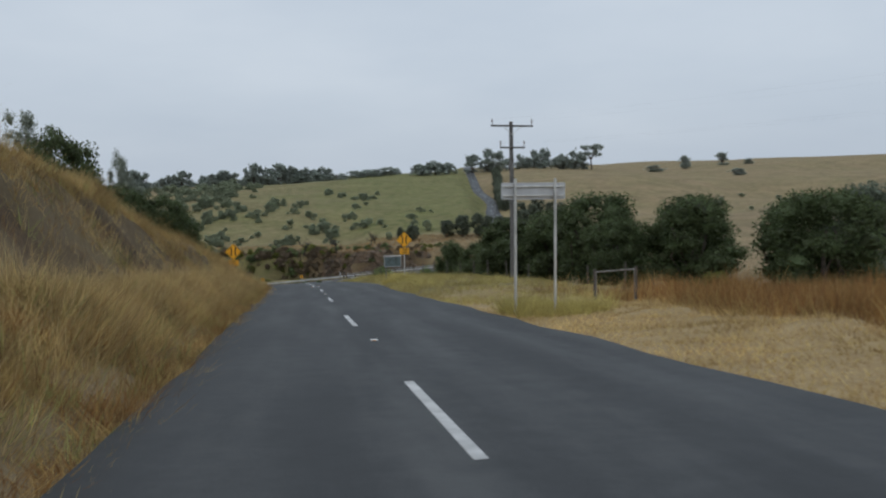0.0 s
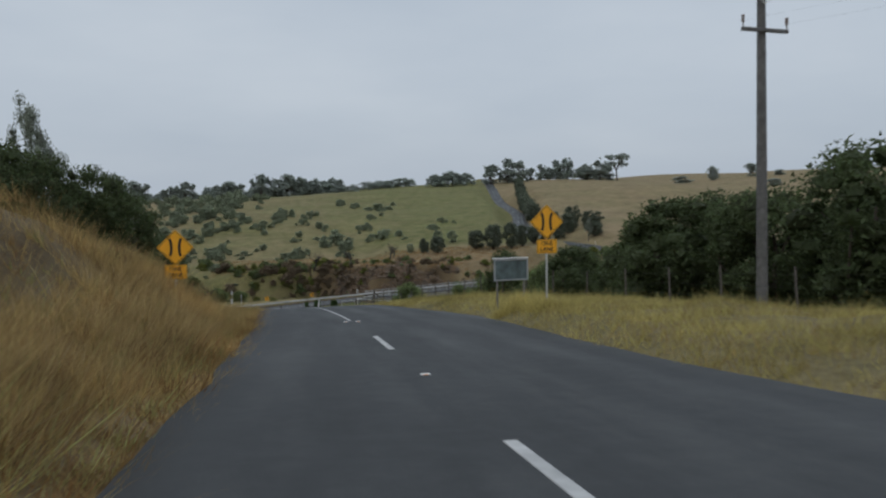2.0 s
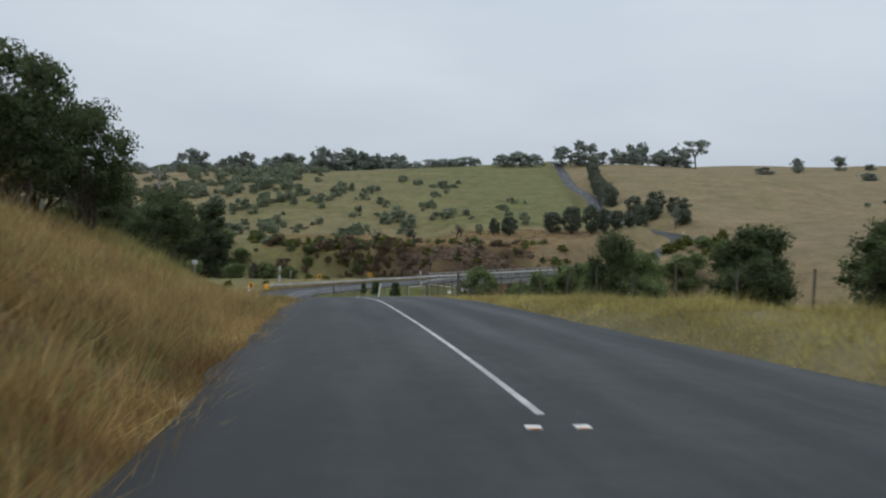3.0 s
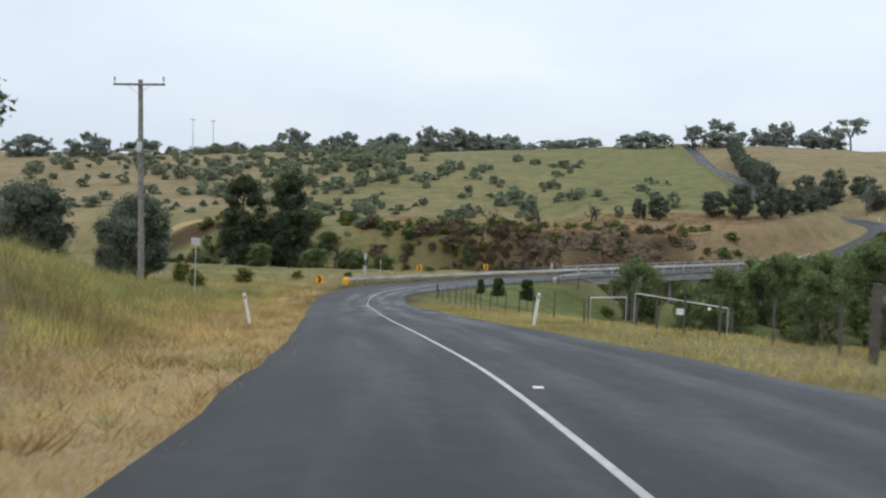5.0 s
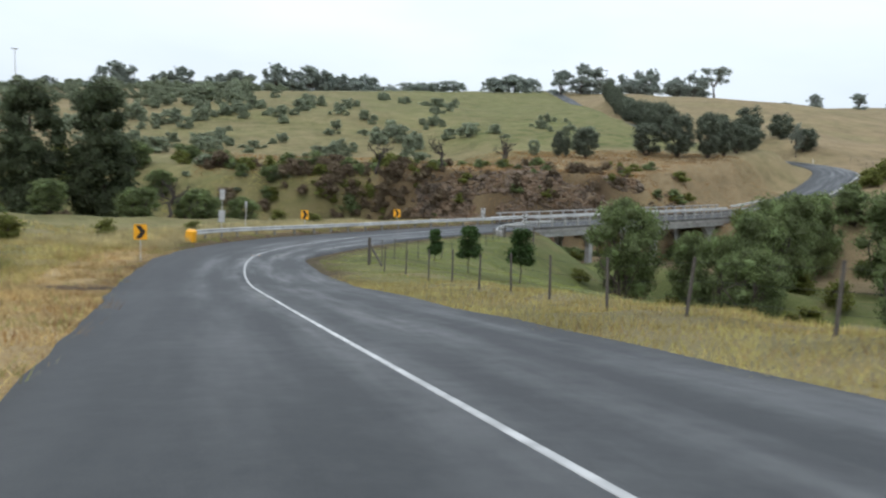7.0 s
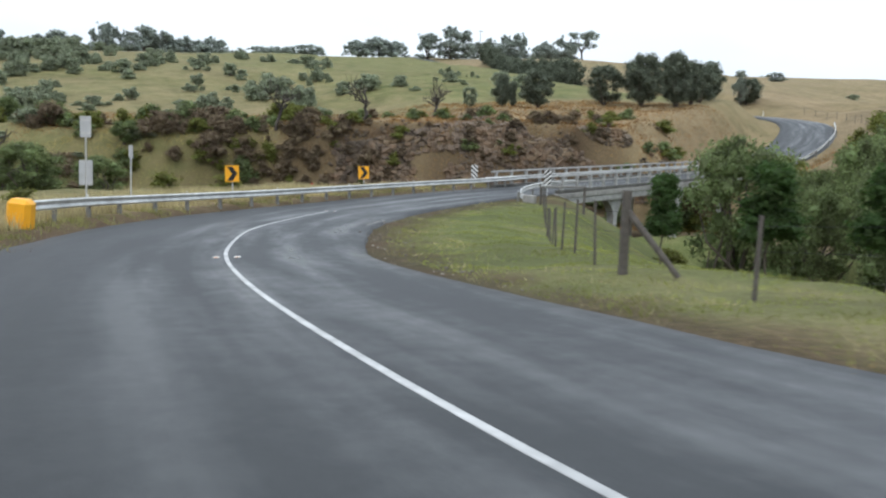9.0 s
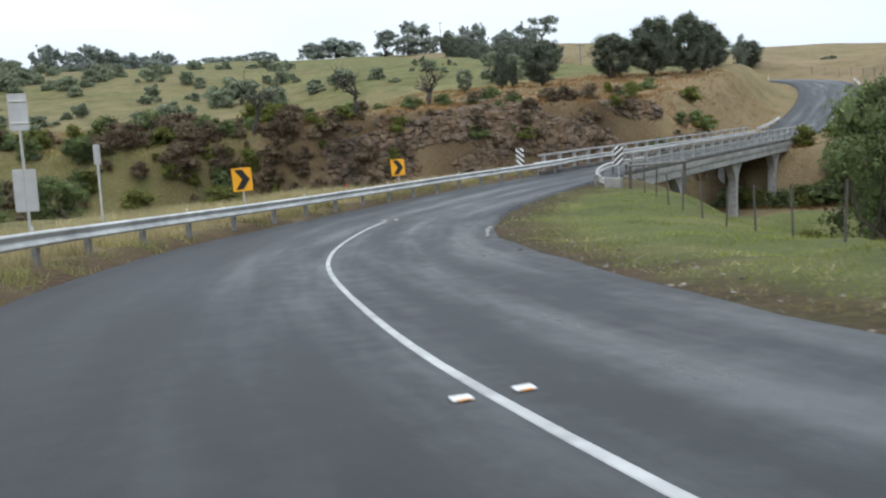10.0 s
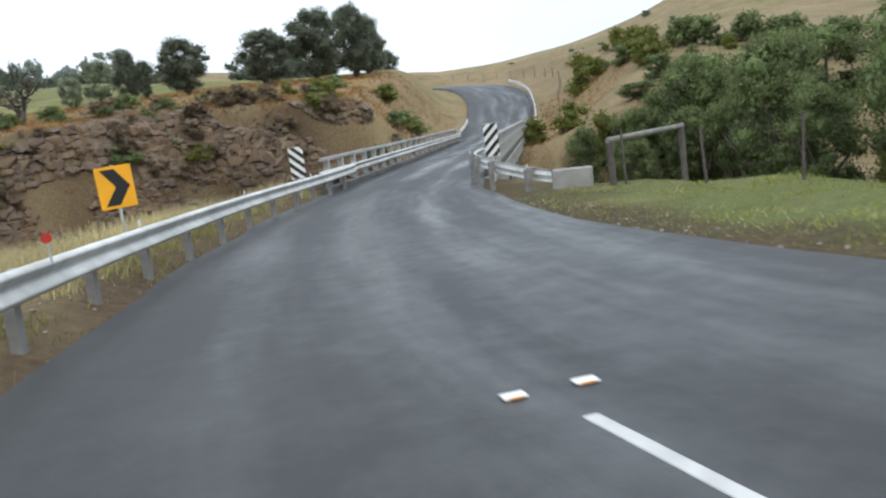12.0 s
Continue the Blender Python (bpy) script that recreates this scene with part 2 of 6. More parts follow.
PASTURE, BITUMEN = ground_material(), asphalt_material()
LINE_PAINT = mat("line_paint", (0.46, 0.46, 0.45), 0.6, 0.25, 4.0, big=0.2, big_scale=1.2)
GALV = mat("galvanised_steel", (0.60, 0.60, 0.575), 0.5, 0.2, 3.0, metal=0.6, big=0.15, big_scale=0.6)
GREY_PAINT = mat("grey_sign_back", (0.5, 0.51, 0.52), 0.5, 0.15, 3.0, metal=0.4)
POLE_WOOD = mat("weathered_pole", (0.21, 0.20, 0.185), 0.9, 0.35, 5.0, bump=0.4, bump_scale=18)
DARK_POLE = mat("dark_pole", (0.125, 0.12, 0.115), 0.9, 0.35, 5.0, bump=0.4, bump_scale=18)
POST_WOOD = mat("fence_wood", (0.095, 0.083, 0.072), 0.9, 0.35, 8.0, bump=0.4)
BARK = mat("bark", (0.10, 0.08, 0.065), 0.95, 0.4, 5.0, bump=0.5, bump_scale=14)
DEAD_WOOD = mat("dead_wood", (0.06, 0.05, 0.043), 0.95, 0.3, 5.0)
YELLOW = mat("sign_yellow", (0.86, 0.40, 0.015), 0.45, 0.08, 2.0)
BLACK = mat("sign_black", (0.012, 0.012, 0.012), 0.5, 0.1, 5.0)
RED = mat("red_reflector", (0.45, 0.03, 0.02), 0.35, 0.1, 4.0)
AMBER = mat("amber_reflector", (0.75, 0.30, 0.05), 0.4, 0.1, 4.0)
WHITE = mat("white_paint", (0.74, 0.74, 0.72), 0.5, 0.1, 4.0, big=0.1, big_scale=2.0)
CONCRETE = mat("concrete", (0.30, 0.29, 0.27), 0.85, 0.25, 3.0, bump=0.3, big=0.25, big_scale=0.5)
DARK_STEEL = mat("dark_steel", (0.05, 0.05, 0.05), 0.6, 0.2, 4.0, metal=0.5)
PORCELAIN = mat("porcelain", (0.16, 0.11, 0.09), 0.3, 0.1, 4.0)
LEAF_DARK = leaf_mat("leaf_dark", (0.078, 0.098, 0.045), 0.7, 0.3, 0.6, island=0.5, spec=0.25)
LEAF_CREEK = leaf_mat("leaf_creek", (0.135, 0.165, 0.07), 0.65, 0.35, 0.5, island=0.5, spec=0.3, big=0.25, big_scale=0.35)
# Gum leaf colour raised above real foliage, imitating haze over distant crowns.
LEAF_GUM_HAZE = leaf_mat("leaf_gum_haze", (0.21, 0.228, 0.185), 0.7, 0.3, 0.5, island=0.45, spec=0.25)
LEAF_PINE = leaf_mat("leaf_pine", (0.075, 0.09, 0.05), 0.75, 0.3, 0.6, island=0.5, spec=0.2)
# Aerial haze is put into this pale, greyed leaf colour of the skyline trees.
LEAF_SKY_HAZE = leaf_mat("leaf_skyline_haze", (0.27, 0.30, 0.265), 0.75, 0.25, 0.4, island=0.3, spec=0.2)
# Leaf colour lifted a little, with some haze painted into it.
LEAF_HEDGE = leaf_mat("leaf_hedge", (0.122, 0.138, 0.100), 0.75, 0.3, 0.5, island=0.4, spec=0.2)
# Hillside scrub leaves, lightened so the colour itself carries the haze of distance.
LEAF_FAR_HAZE = leaf_mat("leaf_far_haze", (0.215, 0.24, 0.165), 0.75, 0.3, 0.4, island=0.4, spec=0.2)
LEAF_SAP = leaf_mat("leaf_sapling", (0.050, 0.085, 0.026), 0.7, 0.3, 1.0, island=0.4, spec=0.25)
LEAF_OLIVE = leaf_mat("leaf_olive", (0.14, 0.15, 0.042), 0.75, 0.3, 0.6, island=0.4, spec=0.2)
LEAF_BROWN = leaf_mat("leaf_brown", (0.165, 0.128, 0.088), 0.85, 0.3, 0.6, island=0.45, spec=0.15)
BLADE_RUSSET = leaf_mat("russet_blades", (0.25, 0.145, 0.065), 0.9, 0.3, 0.5, island=0.4, spec=0.1, big=0.3, big_scale=0.15)
BLADE_DRY = leaf_mat("dry_blades", (0.32, 0.225, 0.105), 0.9, 0.3, 0.5, island=0.5, spec=0.15, big=0.55, big_scale=0.7)
BLADE_STRAW = leaf_mat("straw_blades", (0.45, 0.335, 0.17), 0.9, 0.3, 0.5, island=0.35, spec=0.15, big=0.2, big_scale=0.3)
BLADE_GREEN = leaf_mat("green_blades", (0.245, 0.238, 0.10), 0.9, 0.3, 0.5, island=0.4, spec=0.15, big=0.3, big_scale=0.2)
BLADE_LAWN = leaf_mat("lawn_blades", (0.225, 0.24, 0.075), 0.9, 0.3, 0.5, island=0.35, spec=0.15, big=0.3, big_scale=0.4)
BLADE_PALE = leaf_mat("pale_blades", (0.40, 0.345, 0.20), 0.9, 0.3, 0.5, island=0.35, spec=0.15, big=0.25, big_scale=0.4)
BLADE_FIELD = leaf_mat("field_blades", (0.375, 0.318, 0.13), 0.9, 0.3, 0.5, island=0.4, spec=0.15, big=0.3, big_scale=0.2)


def rock_material():
    """Fractured brown-grey rock: dark joints, rust stains, each block its own tone."""
    m = mat("rock_face", (0.175, 0.132, 0.094), 0.9, 0.45, 1.6, bump=0.9, bump_scale=5, big=0.4, big_scale=0.3, island=0.2)
    n, l = m.node_tree.nodes, m.node_tree.links
    b = n["Principled BSDF"]
    old = b.inputs["Base Color"].links[0].from_socket
    info = n.new("ShaderNodeObjectInfo")
    tone = n.new("ShaderNodeMapRange")
    tone.inputs["To Min"].default_value, tone.inputs["To Max"].default_value = 0.7, 1.2
    l.new(info.outputs["Random"], tone.inputs["Value"])
    hsv = n.new("ShaderNodeHueSaturation")
    l.new(tone.outputs[0], hsv.inputs["Value"])
    l.new(old, hsv.inputs["Color"])
    co = n.new("ShaderNodeTexCoord")
    stain = n.new("ShaderNodeTexNoise")
    stain.inputs["Scale"].default_value, stain.inputs["Detail"].default_value = 0.6, 7.0
    l.new(co.outputs["Object"], stain.inputs["Vector"])
    edge = n.new("ShaderNodeMapRange")
    edge.inputs["From Min"].default_value, edge.inputs["From Max"].default_value = 0.5, 0.66
    edge.inputs["To Max"].default_value = 0.75
    l.new(stain.outputs[0], edge.inputs["Value"])
    mix = n.new("ShaderNodeMix")
    mix.data_type = "RGBA"
    l.new(edge.outputs[0], mix.inputs[0])
    l.new(hsv.outputs[0], mix.inputs[6])
    mix.inputs[7].default_value = (0.15, 0.092, 0.05, 1)
    l.new(mix.outputs[2], b.inputs["Base Color"])
    return m


ROCK = rock_material()

# ---- the plan: road line, river line, land ----
ROAD_LINE = [
    (1.7, -60, 6.2), (1.6, -5.9, 2.1), (1.5, 20, 0.0), (1.45, 37.2, -1.47), (1.35, 55, -3.0), (0.8, 70, -4.35), (0.2, 84, -5.8),
    (-0.9, 95, -7.1), (-2.4, 105, -8.45), (-4.55, 117, -10.05), (-6.4, 128.5, -11.6), (-8.2, 140.5, -13.25), (-9.7, 151.5, -14.75),
    (-10.5, 160, -15.5), (-10.6, 167, -16.05), (-10.0, 172.5, -16.5), (-8.85, 178.4, -16.95), (-7.0, 183.6, -17.3), (-4.35, 188.6, -17.55),
    (0, 194, -17.75), (5.5, 199.5, -17.9), (11.7, 204.4, -18.0), (30, 215.9, -18.0), (50.0, 228.4, -17.97)]
FAR_LINE = [
    (50.0, 228.4, -18.0), (58, 233.4, -17.3), (66, 238.6, -15.8), (73.5, 244.4, -13.8), (79.5, 252, -12.2), (80.5, 261, -11.3), (77, 270, -10.7), (73, 281, -9.9), (73, 300, -8.1), (78, 330, -5.4), (85.5, 362, -3.0), (89.5, 390, -0.7),
    (94, 432, 3.2), (103, 490, 11.2), (118.6, 581, 19.8), (140, 700, 21.5)]
RIVER = [(-400, 380), (-120, 268), (-60, 243), (0, 228), (34, 214), (62, 186), (85, 140), (100, 80), (115, 0), (125, -150)]
TRACK = (-13.6, 149.5, -40.0, 158.0)


def spline(points, step=1.5):
    """Even samples of a smooth line through the points."""
    p = np.array(points, float)
    p = np.vstack([2 * p[0] - p[1], p, 2 * p[-1] - p[-2]])
    out = []
    for i in range(1, len(p) - 2):
        a, b, c, d = p[i - 1:i + 3]
        for t in np.linspace(0, 1, max(2, int(np.linalg.norm(c - b) / step)), endpoint=False):
            m1, m2 = (c - a) / 2, (d - b) / 2
            out.append((2 * t**3 - 3 * t**2 + 1) * b + (t**3 - 2 * t**2 + t) * m1 + (-2 * t**3 + 3 * t**2) * c + (t**3 - t**2) * m2)
    out.append(p[-2])
    return np.array(out)


NEAR, FAR = spline(ROAD_LINE), spline(FAR_LINE, 3.0)


def tangents(line):
    t = np.gradient(line[:, :2], axis=0)
    return t / np.linalg.norm(t, axis=1, keepdims=True)


def smooth(v, a, b):
    t = np.clip((v - a) / (b - a), 0, 1)
    return t * t * (3 - 2 * t)


def left_half(y):
    return np.interp(y, [-60, 40, 64, 90, 120, 142, 150, 166, 178, 184, 189, 196, 205], [2.85, 2.85, 3.3, 3.35, 3.28, 3.9, 4.35, 4.6, 4.7, 4.25, 3.35, 2.85, 2.6])


def right_half(y):
    return np.interp(y, [-60, 43, 54, 66, 85, 95, 108, 120, 140, 152, 160, 168, 176, 184, 190, 198, 205], [3.7, 3.8, 4.3, 3.8, 3.9, 4.2, 3.9, 3.4, 3.4, 3.4, 3.0, 2.9, 3.7, 3.8, 3.4, 2.9, 2.6])


def nearest(line, x, y):
    """For arrays x, y: distance from the line, signed (right positive), the height there and the plan's y there."""
    tan = tangents(line)
    best = np.full(x.shape, 1e9)
    side, height, along = np.zeros(x.shape), np.zeros(x.shape), np.zeros(x.shape)
    run = np.hypot(np.gradient(line[:, 0]), np.gradient(line[:, 1]))
    grade = np.gradient(line[:, 2]) / run
    for (px, py, pz), (tx, ty), g, r in zip(line, tan, grade, run):
        dx, dy = x - px, y - py
        d2 = dx * dx + dy * dy
        k = d2 < best
        best = np.where(k, d2, best)
        side = np.where(k, dx * ty - dy * tx, side)
        height = np.where(k, pz + g * np.clip(dx * tx + dy * ty, -r, r), height)
        along = np.where(k, py, along)
    return np.sqrt(best) * np.sign(side), height, along


def river_distance(x, y):
    best, side = np.full(x.shape, 1e9), np.zeros(x.shape)
    for (ax, ay), (bx, by) in zip(RIVER, RIVER[1:]):
        vx, vy = bx - ax, by - ay
        s = np.clip(((x - ax) * vx + (y - ay) * vy) / (vx * vx + vy * vy), 0, 1)
        d = np.hypot(x - ax - s * vx, y - ay - s * vy)
        k = d < best
        best = np.where(k, d, best)
        side = np.where(k, (y - ay) * vx - (x - ax) * vy, side)
    return best * np.sign(side)


def ripple(x, y, size, seed=0.0):
    """Cheap smooth unevenness of about -1 to 1."""
    a, b = x / size, y / size
    return (np.sin(1.7 * a + 0.9 * b + seed) + np.sin(-1.1 * a + 2.1 * b + 1.3 * seed) + np.sin(2.9 * a - 1.6 * b + 2.1 * seed) + np.sin(0.7 * a + 3.3 * b + 0.4 * seed)) / 4


def track_distance(x, y):
    """Distance from the gravel track that leaves the road on its west side."""
    ax, ay, bx, by = TRACK
    s = np.clip(((x - ax) * (bx - ax) + (y - ay) * (by - ay)) / ((bx - ax) ** 2 + (by - ay) ** 2), 0, 1)
    return np.hypot(x - ax - s * (bx - ax), y - ay - s * (by - ay))


def land(x, y):
    """Height of the ground, and its zones: green, rock, straw."""
    x, y = np.asarray(x, float), np.asarray(y, float)
    lat, rz, ry = nearest(NEAR, x, y)
    d = river_distance(x, y)
    lh, rh = left_half(ry), right_half(ry)
    out_l, out_r = -lat - lh, lat - rh
    # west of the road: a cut bank, lower further on
    bank = np.interp(ry, [-60, 0, 20, 34, 47, 60, 90, 115, 135, 150, 175], [5.5, 5.0, 4.9, 4.4, 2.7, 2.3, 3.1, 2.7, 1.7, 0.3, -0.2])
    start = np.interp(ry, [0, 38, 44, 58, 72, 100, 140], [0.8, 0.8, 0.35, 0.35, 1.3, 2.2, 2.5])
    wide = np.interp(ry, [0, 38, 45, 58, 72, 100, 140], [5.5, 5.5, 4.4, 4.4, 7.2, 9.0, 12.0])
    step = 0.19 * smooth(out_l, 0.5, 1.9) + 0.81 * smooth(out_l, 2.6, 6.3)
    shelf = 1 - smooth(ry, 32, 46)
    west = rz - 0.12 + (bank + 0.12) * (shelf * step + (1 - shelf) * smooth(out_l, start, start + wide)) + 0.03 * np.clip(out_l - 10, 0, 60) * np.interp(ry, [0, 60, 140], [1, 0.4, 0])
    # east of the road: verge, then falling to the creek
    fall = np.interp(ry, [-60, 40, 100, 150, 200], [0.05, 0.07, 0.10, 0.12, 0.16])
    east = rz - 0.10 + np.interp(ry, [0, 20, 40], [0.25, 0.2, 0.0]) * smooth(out_r, 1, 5) - fall * np.clip(out_r - 4, 0, 200)
    near = np.where(lat < 0, west, east)
    near = np.where(np.abs(lat) < 0.01, rz, near)
    bed = -23.5
    near = np.maximum(near, bed + 0.5)
    near = bed + (near - bed) * smooth(-d, 3, 26 + 14 * smooth(-x, 10, 40))
    # beyond the creek: rock cut, then the long hill up to the plateau
    top = np.clip(11.0 + 0.036 * x, 4, 24) + 0.012 * np.clip(d - 280, 0, 500)
    top = top - 15 * smooth(x - 0.55 * (y - 400), 190, 290) * (1 - smooth(y - 0.4 * x, 380, 450))
    rise = -14.5 + (0.108 - 0.038 * smooth(x, 130, 260)) * (d - 22)
    k = 5.0
    hill = -k * np.log(np.exp(-np.clip(rise, -40, 200) / k) + np.exp(-top / k))
    hill = hill + 1.9 * np.exp(-((d - 18) / 8) ** 2) * smooth(x, -6, 10) * (1 - smooth(x, 50, 64))
    hill = hill + 0.4 * np.exp(-((x - 47) ** 2 / 14**2 + (y - 251) ** 2 / 12**2))
    hill = hill - 9.5 * np.exp(-((x - 160) / 50) ** 2 - ((y - 320) / 55) ** 2)
    hill = hill - 9.0 * np.exp(-((x - 238) / 52) ** 2 - ((y - 372) / 48) ** 2)
    hill = hill + 48 * np.exp(-((x - 395) ** 2 / 105**2 + (y - 258) ** 2 / 95**2))
    hill = hill - 4.0 * np.exp(-((x - 104) / 13) ** 2 - ((y - 264) / 13) ** 2)
    away = smooth(d, 45, 120)
    hill = hill + smooth(d, 18, 30) * ((1 - away) * (-1.0 + 2.9 * smooth(x, 13, 27)) + 2.2 * away)
    steep = smooth(x, -40, -5) * (1 - smooth(x, 44, 62))
    cliff = bed + (hill - bed) * smooth(d, 6 + 4.5 * steep, 22 - 6.6 * steep)
    z = np.where(d < 0, near, cliff)
    # road bed on both sides keeps the land off the road
    edge = np.where(lat < 0, out_l, out_r)
    bridge = smooth((x - 13.5) * 0.846 + (y - 205.5) * 0.533, 0, 2.5)
    keep = (1 - smooth(edge, 1.2, 9)) * (1 - bridge)
    z = z * (1 - keep) + np.where((lat < 0) & (edge > 0), np.maximum(z, rz - 0.15), rz - 0.12) * keep
    flat, fz, fy = nearest(FAR, x, y)
    after = smooth((x - 49.5) * 0.846 + (y - 228.1) * 0.533, -3, 0.5)
    keep = (1 - smooth(np.abs(flat), 4.5, np.where(flat < 0, 11, 16))) * after
    z = z * (1 - keep) + (fz - 0.15) * keep
    # under the bridge the land stays well below the deck
    span = (x - 13.5) * 0.846 + (y - 205.5) * 0.533
    off = (x - 13.5) * 0.533 - (y - 205.5) * 0.846
    gap = np.clip(np.abs(off) - np.where(off < 0, 3.6, 4.5), 0, 60)
    z = np.where((span > 1.0) & (span < 43.6), np.minimum(z, -18.7 + np.where(off < 0, 1.1, 0.35) * gap), z)
    # inside the bend the ground drops towards the creek beyond the paddock fence
    past = (x - 5.4) * 0.905 - (y - 186) * 0.42
    z = z - 0.34 * np.clip(past - 1.2, 0, 11) * smooth(y, 174, 188) * (d < -2) * (lat > 0) * (1 - smooth(span, 3, 8))
    on_road = (edge < 0) & (bridge < 0.5)
    z = np.where(on_road, rz - 0.14, z)
    rough = smooth(edge, 0.8, 4) * smooth(np.abs(flat), 4.5, 9)
    z = z + rough * (0.16 * ripple(x, y, 2.3, 1) + 0.10 * ripple(x, y, 0.9, 4) + 0.5 * ripple(x, y, 19, 2) * smooth(np.abs(edge), 6, 30) + 1.2 * ripple(x, y, 60, 3) * smooth(d, 30, 120))
    berm = (lat < 0) * smooth(out_l, 0.05, 0.9) * (1 - smooth(out_l, 4.5, 9)) * smooth(ry, 171, 177) * (1 - bridge)
    z = z + 0.30 * berm
    # hummocks of old tussock on the cut bank
    mound = (lat < 0) * smooth(out_l, 0.7, 2.0) * (1 - smooth(out_l, 8, 12)) * (1 - smooth(ry, 60, 84))
    z = z + mound * (0.20 * ripple(x, y, 1.5, 6.0) + 0.10 * ripple(x, y, 0.7, 9.0))
    # a low swell in the east verge round the signs
    z = z + np.interp(ry, [30, 42, 68, 90], [0, 0.42, 0.42, 0]) * (lat > 0) * smooth(out_r, 0.1, 1.2) * (1 - smooth(out_r, 9, 18))
    # zones
    upper = flat < -3
    green_hill = smooth(d, 24, 60) * np.where(upper, 1.0, 0.15) * (0.25 + 0.75 * smooth(x, -95, -5))
    green_hill = green_hill * (0.72 + 0.5 * smooth(x, 0, 60))
    green_near = np.where(lat < 0, np.interp(ry, [60, 95, 140, 175, 190], [0.06, 0.16, 0.3, 0.55, 0.75]), np.interp(ry, [15, 45, 120, 160, 175], [0.2, 0.4, 0.5, 0.75, 1.0]))
    green_hill = np.maximum(green_hill, 0.22 * smooth(x, 46, 56) * (1 - smooth(d, 30, 60)) * (y < 250))
    green_hill = np.maximum(green_hill, 0.8 * smooth(-x, 0, 12) * smooth(d, 6, 12) * (1 - smooth(-x, 60, 110)) * (1 - smooth(d, 26, 55)))
    green_hill = np.maximum(green_hill, 0.75 * smooth(-x, -6, 4) * smooth(d, -1, 3) * (1 - smooth(-x, 60, 110)) * (1 - smooth(d, 12, 26)))
    green_hill = green_hill * (1 - 0.75 * smooth(x, 34, 44) * (1 - smooth(y, 252, 268)))
    green = np.where(d < 0, green_near * np.where(lat < 0, smooth(out_l, 2, 5), 1), green_hill)
    rock = smooth(d, 7, 11) * (1 - smooth(d, 14.5, 17.5)) * (0.5 * smooth(x, -16, -4) + 0.5 * smooth(x, 0, 9)) * (1 - smooth(x, 31, 38)) * (0.75 + 0.45 * ripple(x, y, 2.6, 7.0))
    straw = np.where(d < 0, np.where(lat < 0, (1 - smooth(out_l, 1.5, np.interp(ry, [0, 80, 120, 150], [3.2, 3.8, 6, 7]))), np.interp(ry, [10, 28, 40], [1.0, 0.8, 0.05]) * (1 - smooth(out_r, 7, 10))), 0)
    straw = np.where((lat < 0) & (d < 0), straw * np.interp(ry, [60, 95], [0.05, 1.0]), straw)
    straw = np.where((ry > 165) & (lat > 0), 0.0, straw)
    straw = np.where((ry > 172) & (lat < 0), 0.15, straw)
    # Bare earth on the bank face, strengthened to paint its shadowed recess too.
    cut = (lat < 0) * smooth(out_l, 2.4, 3.0) * (1 - smooth(out_l, 4.8, 6.4)) * smooth(ry, -14, 2) * (1 - smooth(ry, 40, 56))
    rock = np.maximum(rock, cut * np.clip(0.62 + 0.8 * ripple(x, y, 2.8, 8.0), 0, 0.95))
    ragged = 0.7 * ripple(x, y, 1.3, 3.0) + 0.4 * ripple(x, y, 0.45, 5.0)
    dirt = (1 - smooth(np.where(lat < 0, out_l, out_r - 0.5) + ragged, 0.5, 1.6)) * np.where((ry > 150) & (d < 0), 0.85, 0.0)
    dirt = np.maximum(dirt, 0.85 * np.exp(-((x - 11.5) ** 2 + (y - 198.2) ** 2) / 2.6**2))
    dirt = np.maximum(dirt, 0.95 * (1 - smooth(track_distance(x, y), 0.9, 2.4)) * (d < 0))
    # a pale farm track above a brown cutting on the far slope
    along = (x + 64) * 0.936 + (y - 264) * 0.351
    below = (x + 64) * 0.351 - (y - 264) * 0.936
    ends = smooth(along, -26, -20) * (1 - smooth(along, 6, 9))
    straw = np.maximum(straw, 1.2 * ends * smooth(below, -2.6, -1.6) * (1 - smooth(below, 0.2, 0.8)))
    rock = np.maximum(rock, 0.95 * ends * smooth(below, 0.3, 0.9) * (1 - smooth(below, 5, 8)))
    gravel = (lat < 0) * (1 - smooth(out_l, 0.6, 2.0)) * smooth(ry, 128, 146) * np.clip(0.45 + 0.8 * ripple(x, y, 3.1, 2.0), 0, 0.9)
    return z, green, np.maximum(np.maximum(rock, dirt), gravel), straw


def put_on(x, y):
    return float(land(np.array([x]), np.array([y]))[0][0])


def axis(lo, fine_lo, fine_hi, hi, step, grow=1.12):
    mid = list(np.arange(fine_lo, fine_hi, step))
    up, s = [fine_hi], step
    while up[-1] < hi:
        s *= grow
        up.append(up[-1] + s)
    down, s = [fine_lo - step], step
    while down[-1] > lo:
        s *= grow
        down.append(down[-1] - s)
    return np.array(down[::-1] + mid + up)


